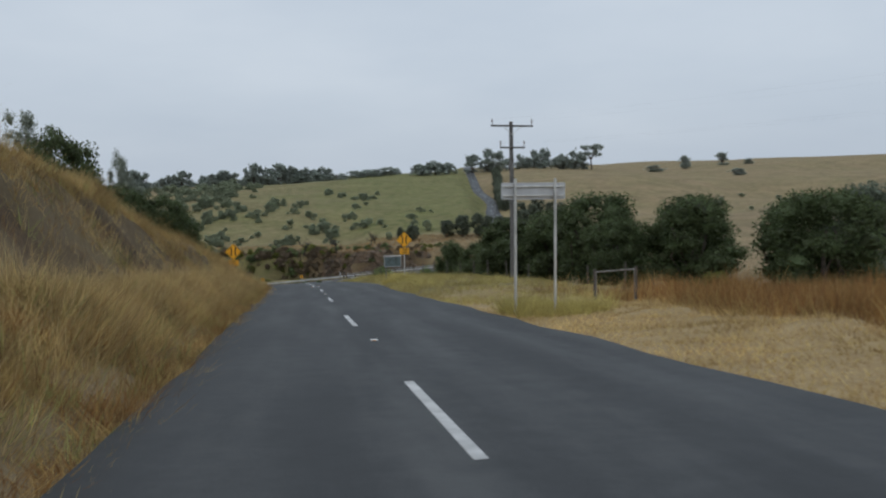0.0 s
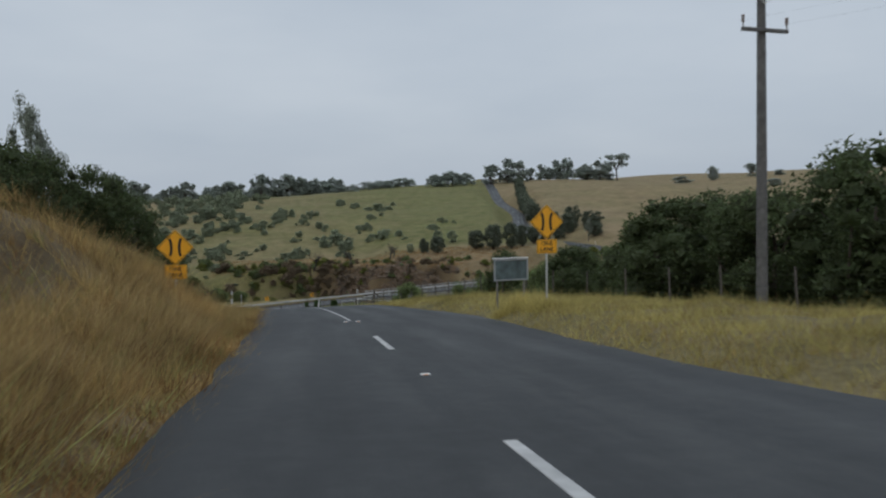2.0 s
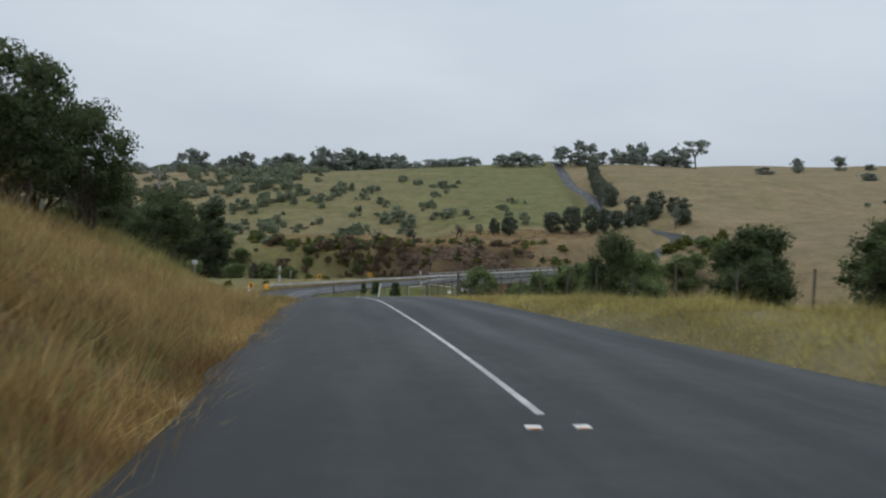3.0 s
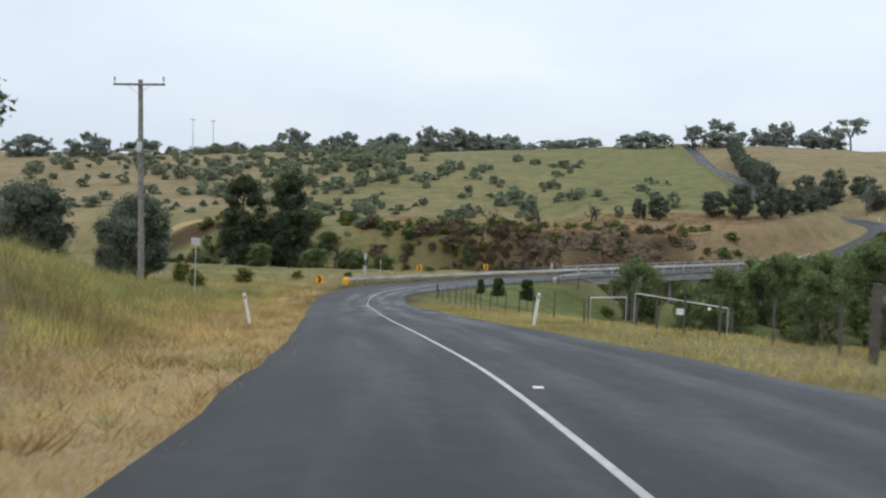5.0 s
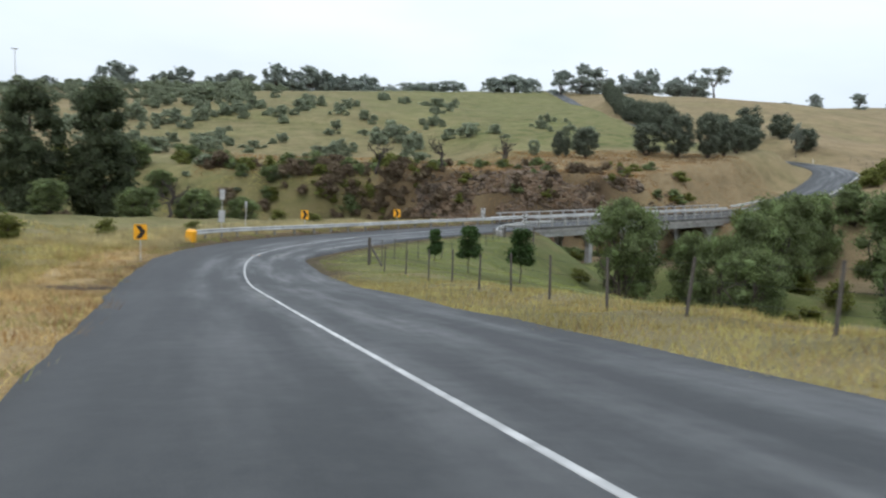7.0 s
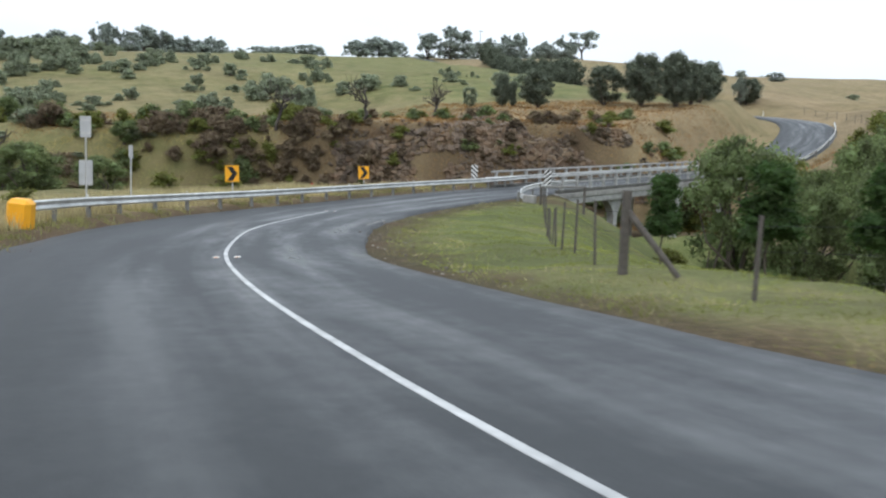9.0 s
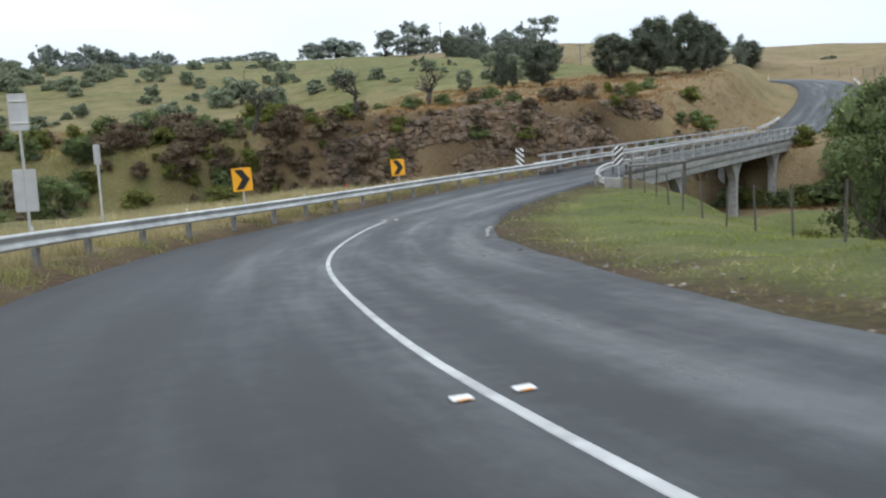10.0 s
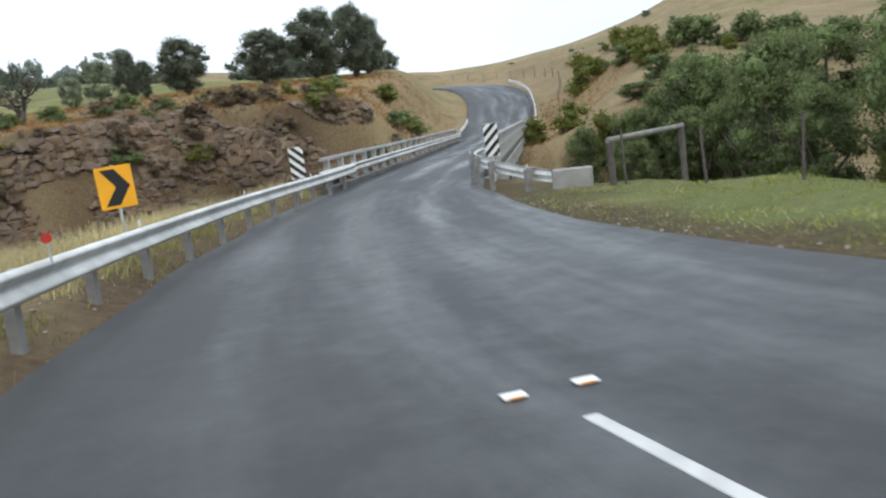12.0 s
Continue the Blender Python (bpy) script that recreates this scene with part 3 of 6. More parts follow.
def build_ground():
    xs, ys = axis(-2600, -32, 62, 3000, 0.8, 1.09), axis(-700, -22, 262, 3600, 0.9, 1.06)
    gx, gy = np.meshgrid(xs, ys)
    z, green, rock, straw = land(gx.ravel(), gy.ravel())
    co = np.stack([gx.ravel(), gy.ravel(), z], 1)
    nx, ny = len(xs), len(ys)
    i = (np.arange(ny - 1)[:, None] * nx + np.arange(nx - 1)[None]).ravel()
    faces = np.stack([i, i + 1, i + nx + 1, i + nx], 1)
    me = bpy.data.meshes.new("ground")
    me.from_pydata(co.tolist(), [], faces.tolist())
    col = me.color_attributes.new("zone", "FLOAT_COLOR", "POINT")
    col.data.foreach_set("color", np.stack([green, rock, straw, np.ones_like(z)], 1).astype(np.float32).ravel())
    me.polygons.foreach_set("use_smooth", np.ones(len(faces), bool))
    me.materials.append(PASTURE)
    ob = new("ground", me)
    return tagged(ob, "rolling pasture of dry straw and green grass", "ground", kind="structure")


build_ground()


def strip(name, line, left, right, lift, material, skirt=0.0):
    """A band along a line, from its left to its right offset."""
    tan = tangents(line)
    nrm = np.stack([tan[:, 1], -tan[:, 0]], 1)
    bm = bmesh.new()
    rows = []
    for p, q, a, b in zip(line, nrm, left, right):
        row = []
        for k in np.linspace(-a, b, 15):
            row.append(bm.verts.new((p[0] + q[0] * k, p[1] + q[1] * k, p[2] + lift)))
        if skirt:
            row = [bm.verts.new((p[0] - q[0] * (a + 0.1), p[1] - q[1] * (a + 0.1), p[2] - skirt))] + row + [bm.verts.new((p[0] + q[0] * (b + 0.1), p[1] + q[1] * (b + 0.1), p[2] - skirt))]
        rows.append(row)
    for r, s in zip(rows, rows[1:]):
        for j in range(len(r) - 1):
            bm.faces.new((r[j], r[j + 1], s[j + 1], s[j]))
    me = bpy.data.meshes.new(name)
    bm.to_mesh(me)
    bm.free()
    offs = [k for a, b in zip(left, right) for k in ([-a] if skirt else []) + list(np.linspace(-a, b, 15)) + ([b] if skirt else [])]
    lane = me.attributes.new("lane", "FLOAT", "POINT")
    lane.data.foreach_set("value", np.array(offs, np.float32))
    run = np.concatenate([[0], np.cumsum(np.linalg.norm(np.diff(line, axis=0), axis=1))])
    along = me.attributes.new("along", "FLOAT", "POINT")
    along.data.foreach_set("value", np.repeat(run, 17 if skirt else 15).astype(np.float32))
    me.materials.append(material)
    for f in me.polygons:
        f.use_smooth = True
    return new(name, me)


wob = np.array([noise.noise((0, p[1] * 0.35, 3.1)) for p in NEAR]) * 0.22
wob2 = np.array([noise.noise((7, p[1] * 0.3, 1.7)) for p in NEAR]) * 0.25
tagged(strip("road", NEAR, left_half(NEAR[:, 1]) + wob, right_half(NEAR[:, 1]) + wob2, 0.0, BITUMEN, 0.3), "dark wet bitumen country road", "road", kind="structure")
tagged(strip("road_far", FAR, np.interp(FAR[:, 1], [228, 300, 340], [3.3, 3.3, 2.5]), np.interp(FAR[:, 1], [228, 240, 300, 340], [2.6, 3.9, 3.6, 2.5]), 0.05, BITUMEN, 0.4), "wet bitumen road climbing the far hill", "road", kind="structure")

# ---- building helpers ----


def mesh_from(name, verts, faces, material, smooth_faces=False):
    me = bpy.data.meshes.new(name)
    me.from_pydata(verts if isinstance(verts, list) else verts.tolist(), [], faces if isinstance(faces, list) else faces.tolist())
    me.materials.append(material)
    if smooth_faces:
        me.polygons.foreach_set("use_smooth", np.ones(len(me.polygons), bool))
    return me


def part(name, bm, material, parent, label="", soft=False):
    """Links a bmesh as one mesh under a thing or under a part."""
    if isinstance(bm, bpy.types.Mesh):
        me = bm
    else:
        me = bpy.data.meshes.new(name)
        bm.normal_update()
        bm.to_mesh(me)
        bm.free()
        me.materials.append(material)
        if soft:
            for f in me.polygons:
                f.use_smooth = True
    ob = new(name, me)
    ob.parent = parent
    return tagged(ob, label) if label else ob


def thing(name, m, label, category, group="", kind=""):
    ob = new(name)
    ob.empty_display_size = 0.2
    ob.matrix_basis = m
    return tagged(ob, label, category, group, kind)


def box(bm, size, at=(0, 0, 0), rot=None, bevel=0.0):
    m = Matrix.Translation(at) @ (rot.to_4x4() if rot else Matrix()) @ Matrix.Diagonal((*size, 1))
    made = bmesh.ops.create_cube(bm, size=1.0, matrix=m)
    if bevel:
        edges = list({e for v in made["verts"] for e in v.link_edges})
        bmesh.ops.bevel(bm, geom=edges, offset=bevel, segments=1, affect="EDGES")
    return bm


def rod(bm, a, b, r1, r2=None, sides=10):
    """A tapered round bar from a to b."""
    a, b = Vector(a), Vector(b)
    r2 = r1 if r2 is None else r2
    q = (b - a).to_track_quat("Z", "Y").to_matrix().to_4x4()
    bmesh.ops.create_cone(bm, cap_ends=True, segments=sides, radius1=r1, radius2=r2, depth=(b - a).length, matrix=Matrix.Translation((a + b) / 2) @ q)
    return bm


def plate(bm, outline, thick=0.006, y=0.0):
    """A flat sheet in the x-z plane, facing -y, with its thickness."""
    front = [bm.verts.new((x, y, z)) for x, z in outline]
    back = [bm.verts.new((x, y + thick, z)) for x, z in outline]
    n = len(outline)
    bm.faces.new(front)
    bm.faces.new(back[::-1])
    for i in range(n):
        bm.faces.new((front[i], back[i], back[(i + 1) % n], front[(i + 1) % n]))
    bmesh.ops.recalc_face_normals(bm, faces=bm.faces[:])
    return bm


def rounded(w, h, r=0.05, steps=4):
    out = []
    for cx, cz, a0 in ((w / 2 - r, h / 2 - r, 0), (-w / 2 + r, h / 2 - r, 90), (-w / 2 + r, -h / 2 + r, 180), (w / 2 - r, -h / 2 + r, 270)):
        for k in range(steps + 1):
            a = radians(a0 + 90 * k / steps)
            out.append((cx + r * math.cos(a), cz + r * math.sin(a)))
    return out


# ---- trees and bushes ----
_ico = bmesh.new()
bmesh.ops.create_icosphere(_ico, subdivisions=1, radius=1.0)
ICO1_V = np.array([v.co[:] for v in _ico.verts])
_ico.verts.index_update()
ICO1_F = np.array([[v.index for v in f.verts] for f in _ico.faces])
_ico.free()


def tube(path, radii, sides=6):
    """A bent, tapering limb as vertices and quads."""
    path = np.array(path, float)
    verts, faces = [], []
    for i, (p, r) in enumerate(zip(path, radii)):
        t = Vector(path[min(i + 1, len(path) - 1)] - path[max(i - 1, 0)]).normalized()
        u = t.orthogonal().normalized()
        w = t.cross(u)
        for k in range(sides):
            a = 2 * math.pi * k / sides
            q = Vector(p) + (u * math.cos(a) + w * math.sin(a)) * r
            verts.append(q[:])
        if i:
            b = (i - 1) * sides
            for k in range(sides):
                faces.append((b + k, b + (k + 1) % sides, b + sides + (k + 1) % sides, b + sides + k))
    return verts, faces


def limb(r, a, b, r0, r1, bend=0.12, steps=4):
    a, b = np.array(a, float), np.array(b, float)
    n = np.linalg.norm(b - a)
    pts = [a + (b - a) * t + (r.normal(size=3) * bend * n * math.sin(math.pi * t) if 0 < t < 1 else 0) for t in np.linspace(0, 1, steps)]
    return tube(pts, np.linspace(r0, r1, steps))


def crown_mesh(name, r, clumps, leaf, per, material, core=0.6, flat=1.0):
    """Clumps of small leaves round a knobbly inner mass."""
    verts, faces, base = [], [], 0
    quads_v, cores = [], []
    for cx, cy, cz, rad in clumps:
        n = max(6, int(per * rad * rad))
        dirs = r.normal(size=(n, 3))
        dirs /= np.linalg.norm(dirs, axis=1, keepdims=True)
        rr = rad * (0.5 + 0.66 * r.random((n, 1)) ** 0.9)
        c = np.array([cx, cy, cz]) + dirs * rr * np.array([1, 1, 0.82 * flat])
        u = r.normal(size=(n, 3)) + 0.4 * dirs
        u /= np.linalg.norm(u, axis=1, keepdims=True)
        v = np.cross(u, r.normal(size=(n, 3)))
        v /= np.linalg.norm(v, axis=1, keepdims=True)
        s = leaf * (0.6 + 0.8 * r.random((n, 1)))
        quads_v.append(np.stack([c - u * s * 0.8 - v * s * 0.45, c + v * s * 0.55 - u * s * 0.3, c + u * s * 1.1], 1).reshape(-1, 3))
        if core:
            j = ICO1_V * (1 + 0.28 * r.normal(size=(len(ICO1_V), 1)))
            cores.append(np.array([cx, cy, cz]) + j * rad * core * np.array([1, 1, 0.82 * flat]))
    q = np.concatenate(quads_v)
    f = np.arange(len(q)).reshape(-1, 3).tolist()
    v = q
    if cores:
        off = len(q)
        allc = np.concatenate(cores)
        for i in range(len(cores)):
            f += (ICO1_F + off + i * len(ICO1_V)).tolist()
        v = np.concatenate([q, allc])
    return mesh_from(name, v, f, material)


def tree_parts(kind, seed):
    """Trunk mesh and crown mesh of one kind, with its nominal height and width."""
    r = np.random.default_rng(seed)
    tv, tf = [], []

    def add(vf):
        o = len(tv)
        tv.extend(vf[0])
        tf.extend([tuple(i + o for i in f) for f in vf[1]])

    clumps = []
    if kind in ("wattle", "round", "wattle_far", "creek", "hedge", "mid"):
        far = kind in ("wattle_far", "hedge")
        h, w, th = 7.0, 7.0, {"round": 0.4, "mid": 0.15, "wattle_far": 0.2}.get(kind, -0.2)
        n = {"hedge": 40, "mid": 84, "wattle_far": 30, "wattle": 74}.get(kind, 62)
        for i in range(n):
            a, e = r.uniform(0, 2 * math.pi), r.uniform(-0.95 if kind != "round" else -0.7, 1.0)
            ro = math.sqrt(max(0, 1 - 0.85 * e * e)) * r.uniform(0.4, 1.0)
            rad = r.uniform(0.65, 1.2) if far else r.uniform(0.5, 1.0)
            clumps.append((ro * math.cos(a) * (w / 2 - 0.9), ro * math.sin(a) * (w / 2 - 0.9), (h + th) / 2 + e * ((h - th) / 2 - 0.8), rad))
        mats = {"hedge": LEAF_HEDGE, "mid": LEAF_HEDGE, "wattle_far": LEAF_FAR_HAZE, "creek": LEAF_CREEK}.get(kind, LEAF_DARK)
        leaf, per = {"hedge": (0.2, 95), "wattle_far": (0.2, 95), "mid": (0.125, 230), "creek": (0.108, 360)}.get(kind, (0.108, 320))
        for k in range(3 if not far else 1):
            add(limb(r, (r.normal() * 0.15, r.normal() * 0.15, -0.4), (r.normal() * 1.0, r.normal() * 1.0, h * 0.6), 0.17, 0.06, 0.06))
        for c in clumps[:8 if not far else 2]:
            add(limb(r, (0, 0, th * 0.9), c[:3], 0.09, 0.03))
    elif kind in ("gum", "gum_far"):
        far = kind == "gum_far"
        h, w, th = (12.0, 10.0, 1.0) if far else (12.0, 10.0, 3.2)
        add(limb(r, (0, 0, -0.5), (r.normal() * 0.3, r.normal() * 0.3, th), 0.32, 0.24, 0.04))
        heads = []
        for k in range(20 if far else 9):
            u = r.uniform(0.06, 0.86) if far else r.uniform(0.3, 0.84)
            reach = 4.0 * math.sqrt(max(0.05, 1 - ((u - 0.42) / 0.47) ** 2)) if far else 3.4
            heads.append((reach * r.uniform(0.15, 1.0), r.uniform(0, 2 * math.pi), u * h))
        for ro, a, z in heads:
            t = (ro * math.cos(a), ro * math.sin(a), z)
            add(limb(r, (0, 0, th * r.uniform(0.5, 1.0)), t, 0.16, 0.05, 0.10))
            for j in range(8):
                q = r.normal(size=3)
                rad = r.uniform(0.55, 1.1) if far else r.uniform(0.6, 1.1)
                clumps.append((t[0] + q[0] * 0.95, t[1] + q[1] * 0.95, min(h - rad * 0.7, t[2] + q[2] * (0.6 if far else 0.75)), rad))
        mats, leaf, per = (LEAF_SKY_HAZE, 0.22, 70) if far else (LEAF_GUM_HAZE, 0.12, 240)
    elif kind == "umbrella":
        h, w, th = 18.0, 20.0, 8.0
        add(limb(r, (0, 0, -0.5), (0.8, 0, th), 0.5, 0.36, 0.04))
        for k in range(9):
            a = 2 * math.pi * k / 9 + r.normal() * 0.2
            ro = r.uniform(0.35, 1.0) * 7.5
            t = (ro * math.cos(a) + 0.5, ro * math.sin(a), h - 2.2 - 0.03 * ro * ro + r.normal() * 0.8 - (4.5 if k % 3 == 0 else 0))
            add(limb(r, (0.6, 0, th * r.uniform(0.75, 1.0)), t, 0.24, 0.07, 0.08))
            for j in range(8):
                clumps.append((t[0] + r.normal() * 1.7, t[1] + r.normal() * 1.7, t[2] + r.normal() * 0.8, r.uniform(0.8, 1.6)))
        mats, leaf, per = LEAF_SKY_HAZE, 0.26, 60
    elif kind == "pine":
        h, w, th = 17.0, 8.5, 1.0
        add(limb(r, (0, 0, -0.8), (0, 0, h * 0.9), 0.35, 0.08, 0.02))
        for i in range(125):
            e = r.random()
            ro = (w / 2 - 0.8) * math.sqrt(max(0.05, math.sin(math.pi * min(1, 0.12 + 0.9 * e)) ** 0.7)) * r.uniform(0.4, 1.0)
            a = r.uniform(0, 2 * math.pi)
            clumps.append((ro * math.cos(a), ro * math.sin(a), th + 0.6 + e * (h - th - 1.6), r.uniform(0.9, 1.45)))
        mats, leaf, per = LEAF_PINE, 0.2, 110
    elif kind == "dome":
        h, w, th = 8.4, 13.5, 0.8
        add(limb(r, (0, 0, -0.5), (0, 0, h * 0.7), 0.35, 0.1, 0.03))
        for i in range(110):
            a, e = r.uniform(0, 2 * math.pi), r.random()
            ro = (w / 2 - 1.0) * math.sqrt(1 - e * e) * math.sqrt(r.random())
            clumps.append((ro * math.cos(a), ro * math.sin(a), th + 0.4 + e * (h - th - 1.4), r.uniform(0.7, 1.3)))
        mats, leaf, per = LEAF_SKY_HAZE, 0.24, 70
    elif kind == "windbreak":
        h, w, th = 6.0, 9.0, 0.0
        add(limb(r, (0, 0, -0.5), (0, 0, h * 0.7), 0.25, 0.1, 0.03))
        for i in range(56):
            a, e, q = r.uniform(0, 2 * math.pi), r.random(), math.sqrt(r.random())
            clumps.append((q * 3.9 * math.cos(a), q * 3.9 * math.sin(a), 0.4 + e * (4.9 - 1.6 * q * q), r.uniform(0.6, 1.1)))
        mats, leaf, per = LEAF_SKY_HAZE, 0.24, 70
    elif kind == "sapling":
        h, w, th = 2.6, 1.3, 0.6
        add(limb(r, (0, 0, -0.15), (0.03, 0, h * 0.85), 0.03, 0.01, 0.02))
        for i in range(70):
            e = r.random()
            ro = 0.46 * (1 - 0.55 * max(0, e - 0.35) / 0.65) * math.sqrt(r.uniform(0.0, 1.0))
            a = r.uniform(0, 2 * math.pi)
            clumps.append((ro * math.cos(a), ro * math.sin(a), th + 0.35 + e * (h - th - 0.55), r.uniform(0.15, 0.24)))
        mats, leaf, per = LEAF_SAP, 0.05, 1500
    elif kind in ("shrub", "shrub_olive", "shrub_brown", "shrub_far"):
        h, w, th = 2.2, 3.0, 0.0
        for k in range(3):
            add(limb(r, (r.normal() * 0.2, r.normal() * 0.2, -0.3), (r.normal() * 0.6, r.normal() * 0.6, 1.4), 0.06, 0.02))
        for i in range(24 if kind == "shrub_far" else 15):
            a, e = r.uniform(0, 2 * math.pi), r.random()
            ro = 1.15 * math.sqrt(1 - 0.8 * e * e) * r.uniform(0.2, 1.0)
            clumps.append((ro * math.cos(a), ro * math.sin(a), 0.3 + e * 1.35, r.uniform(0.26, 0.5) if kind == "shrub_far" else r.uniform(0.35, 0.6)))
        mats = {"shrub": LEAF_CREEK, "shrub_olive": LEAF_OLIVE, "shrub_brown": LEAF_BROWN, "shrub_far": LEAF_FAR_HAZE}[kind]
        leaf, per = (0.15, 190) if kind == "shrub_far" else (0.125, 220)
    crown = crown_mesh("crown", r, clumps, leaf, per, mats, 0.42 if kind in ("round", "gum") else 0.52 if kind in ("creek", "wattle") else 0.6)
    trunk = mesh_from("trunk", tv, tf, BARK, True)
    return trunk, crown, h, w


TEMPLATES = {}


def plant(kind, x, y, height, width, label, category="tree", group="", variant=0, z=None, name=None):
    """Plants a tree of a kind at its height and width, on the land."""
    z = put_on(x, y) - 0.1 if z is None else z
    key = (kind, variant)
    turn = random.uniform(0, 360)
    name = name or ("bush" if kind.startswith("shrub") else "sapling" if kind == "sapling" else "tree")
    if key not in TEMPLATES:
        trunk, crown, h, w = tree_parts(kind, 11 + 17 * variant + sum(map(ord, kind)))
        s = (width / w, width / w, height / h)
        ob = thing(name, pose(x, y, z, 0, 0, turn) @ Matrix.Diagonal((*s, 1)), label, category, group)
        part("trunk", trunk, None, ob)
        part("crown", crown, None, ob)
        TEMPLATES[key] = (ob, h, w, s)
        return ob
    ob, h, w, s0 = TEMPLATES[key]
    s = (width / w / s0[0], width / w / s0[1], height / h / s0[2])
    made = copy_thing(ob, pose(x, y, z, 0, 0, turn) @ Matrix.Diagonal((*s, 1)))
    made.name = name
    tagged(made, label, category, group)
    return made


def scrub_mass(name, kind, spots, label):
    """Many uncounted bushes as one mesh; spots are x, y, height, width."""
    made = [tree_parts(kind, 300 + k)[1:] for k in range(3)]
    vs, fs, base = [], [], 0
    r = random.Random(len(spots))
    for i, (x, y, hh, ww) in enumerate(spots):
        me, h, w = made[i % 3]
        v = np.empty(len(me.vertices) * 3)
        me.vertices.foreach_get("co", v)
        f = np.empty(len(me.polygons) * 3, int)
        me.polygons.foreach_get("vertices", f)
        a = r.uniform(0, 6.28)
        c, q = math.cos(a), math.sin(a)
        v = v.reshape(-1, 3) @ np.array([[c, q, 0], [-q, c, 0], [0, 0, 1]]) * np.array([ww / w, ww / w, hh / h])
        vs.append(v + np.array([x, y, put_on(x, y) - 0.15]))
        fs.append(f.reshape(-1, 3) + base)
        base += len(v)
    ob = new(name, mesh_from(name, np.concatenate(vs), np.concatenate(fs), made[0][0].materials[0]))
    return tagged(ob, label, "scrub", kind="stuff")


# large trees by the road, on the creek and on the bank
DARK = "dense dark green wattle tree on the paddock edge"
for x, y, top, w, v in [(21.9, 56.5, 3.4, 9, 0), (17.6, 66, 1.2, 7.5, 1), (25.5, 48, 3.0, 8, 2), (32, 43, 3.4, 9, 0), (23, 70, 1.6, 8, 2), (40, 50, 3.6, 10, 1),
                        (20.5, 91, -2.3, 6.5, 1), (26, 84, -1.6, 6.5, 0), (24.5, 129, -4.2, 7, 2), (30, 110, -4.8, 7, 1), (33, 62, 1.5, 9, 1), (34, 78, -0.5, 8, 2), (20.3, 62, 1.6, 7, 2), (28, 53, 3.0, 8.5, 1), (26, 63, 1.6, 8, 0), (36, 52, 3.0, 9.5, 2), (29, 70, 0.6, 8, 1), (19.5, 73, 0.0, 6.5, 0), (29, 92, -2.6, 7, 2), (24, 98, -3.2, 6, 1), (21.5, 79, -1.0, 6, 2), (21.2, 50.6, 1.6, 5.5, 0)]:
    g = put_on(x, y)
    plant("wattle" if x < 37 else "mid", x, y, top - g + 0.1, w, DARK, group="wattles along the paddock", variant=v)
CREEK = "bushy dark green tree on the creek bank"
for x, y, top, w, v in [(19.2, 189.4, -13.0, 8.3, 0), (25.5, 184.5, -15.8, 6, 2), (26, 191, -16.4, 6, 1), (25, 178, -16.2, 6, 1), (29, 186, -13.8, 8, 2), (36, 193, -12.4, 9, 0), (42, 202, -13.2, 8.5, 1), (50, 210, -13.4, 9, 2),
                        (34, 172, -12.6, 8, 2), (45, 184, -9.8, 10, 1), (40, 163, -11.5, 9, 0), (50, 196, -11.6, 10, 2), (62, 205, -11.4, 11, 0), (33, 153, -12.0, 7, 1), (46, 206, -16.0, 6, 0), (38, 199, -16.5, 6, 2),
                        (46.5, 217.5, -17.6, 3.6, 1), (48.5, 214.5, -16.6, 4.8, 2), (51.5, 213, -15.2, 5.6, 0), (54, 216.8, -14.9, 4.6, 1), (44.5, 213, -18.3, 4.6, 0), (47, 209.5, -17.0, 6, 1), (56.5, 213, -13.2, 7, 2)]:
    g = put_on(x, y)
    plant("creek", x, y, top - g + 0.1, w, CREEK, group="trees along the creek", variant=v)
BANK = "dark scrubby tree behind the grass bank"
for x, y, top, w, v, k in [(-11.6, 76, 3.6, 5.5, 1, "round"), (-15, 71, 4.6, 6.5, 0, "round"), (-15.8, 79, 7.8, 4.0, 0, "gum"), (-18, 62, 7.0, 7, 2, "round"), (-14.5, 54, 8.0, 6.5, 1, "round"), (-20, 66, 10.0, 6, 1, "gum"), (-13.2, 82, 2.4, 5, 2, "round"), (-13.4, 73.5, 4.2, 5.5, 1, "round"), (-10.6, 80.5, 2.2, 4.5, 0, "round"), (-17.5, 68, 6.4, 6.5, 2, "round"), (-10.8, 92, -1.8, 4, 0, "round"),
                           (-12.6, 100, -0.9, 5.5, 2, "round"), (-17.5, 105, -0.4, 6.5, 0, "round"), (-21, 100, 1.0, 6.5, 1, "gum"), (-13.0, 88, -1.6, 4.5, 1, "round"),
                           (-37, 174, -6.6, 9, 2, "mid"), (-46, 168, -5.6, 10, 0, "mid"), (-52, 178, -6.5, 10, 1, "mid"), (-44, 152, -4.0, 9, 1, "gum"), (-33, 158, -8.5, 6, 0, "mid")]:
    g = put_on(x, y)
    plant(k, x, y, top - g + 0.1, w, BANK, group="trees behind the bank", variant=v)
for x, y, top, w in [(-39.7, 224, -4.2, 9), (-32.6, 226, -3.6, 9.4)]:
    g = put_on(x, y)
    plant("pine", x, y, top - g + 0.1, w, "tall dense dark conifer on the creek flat", group="conifers on the flat")
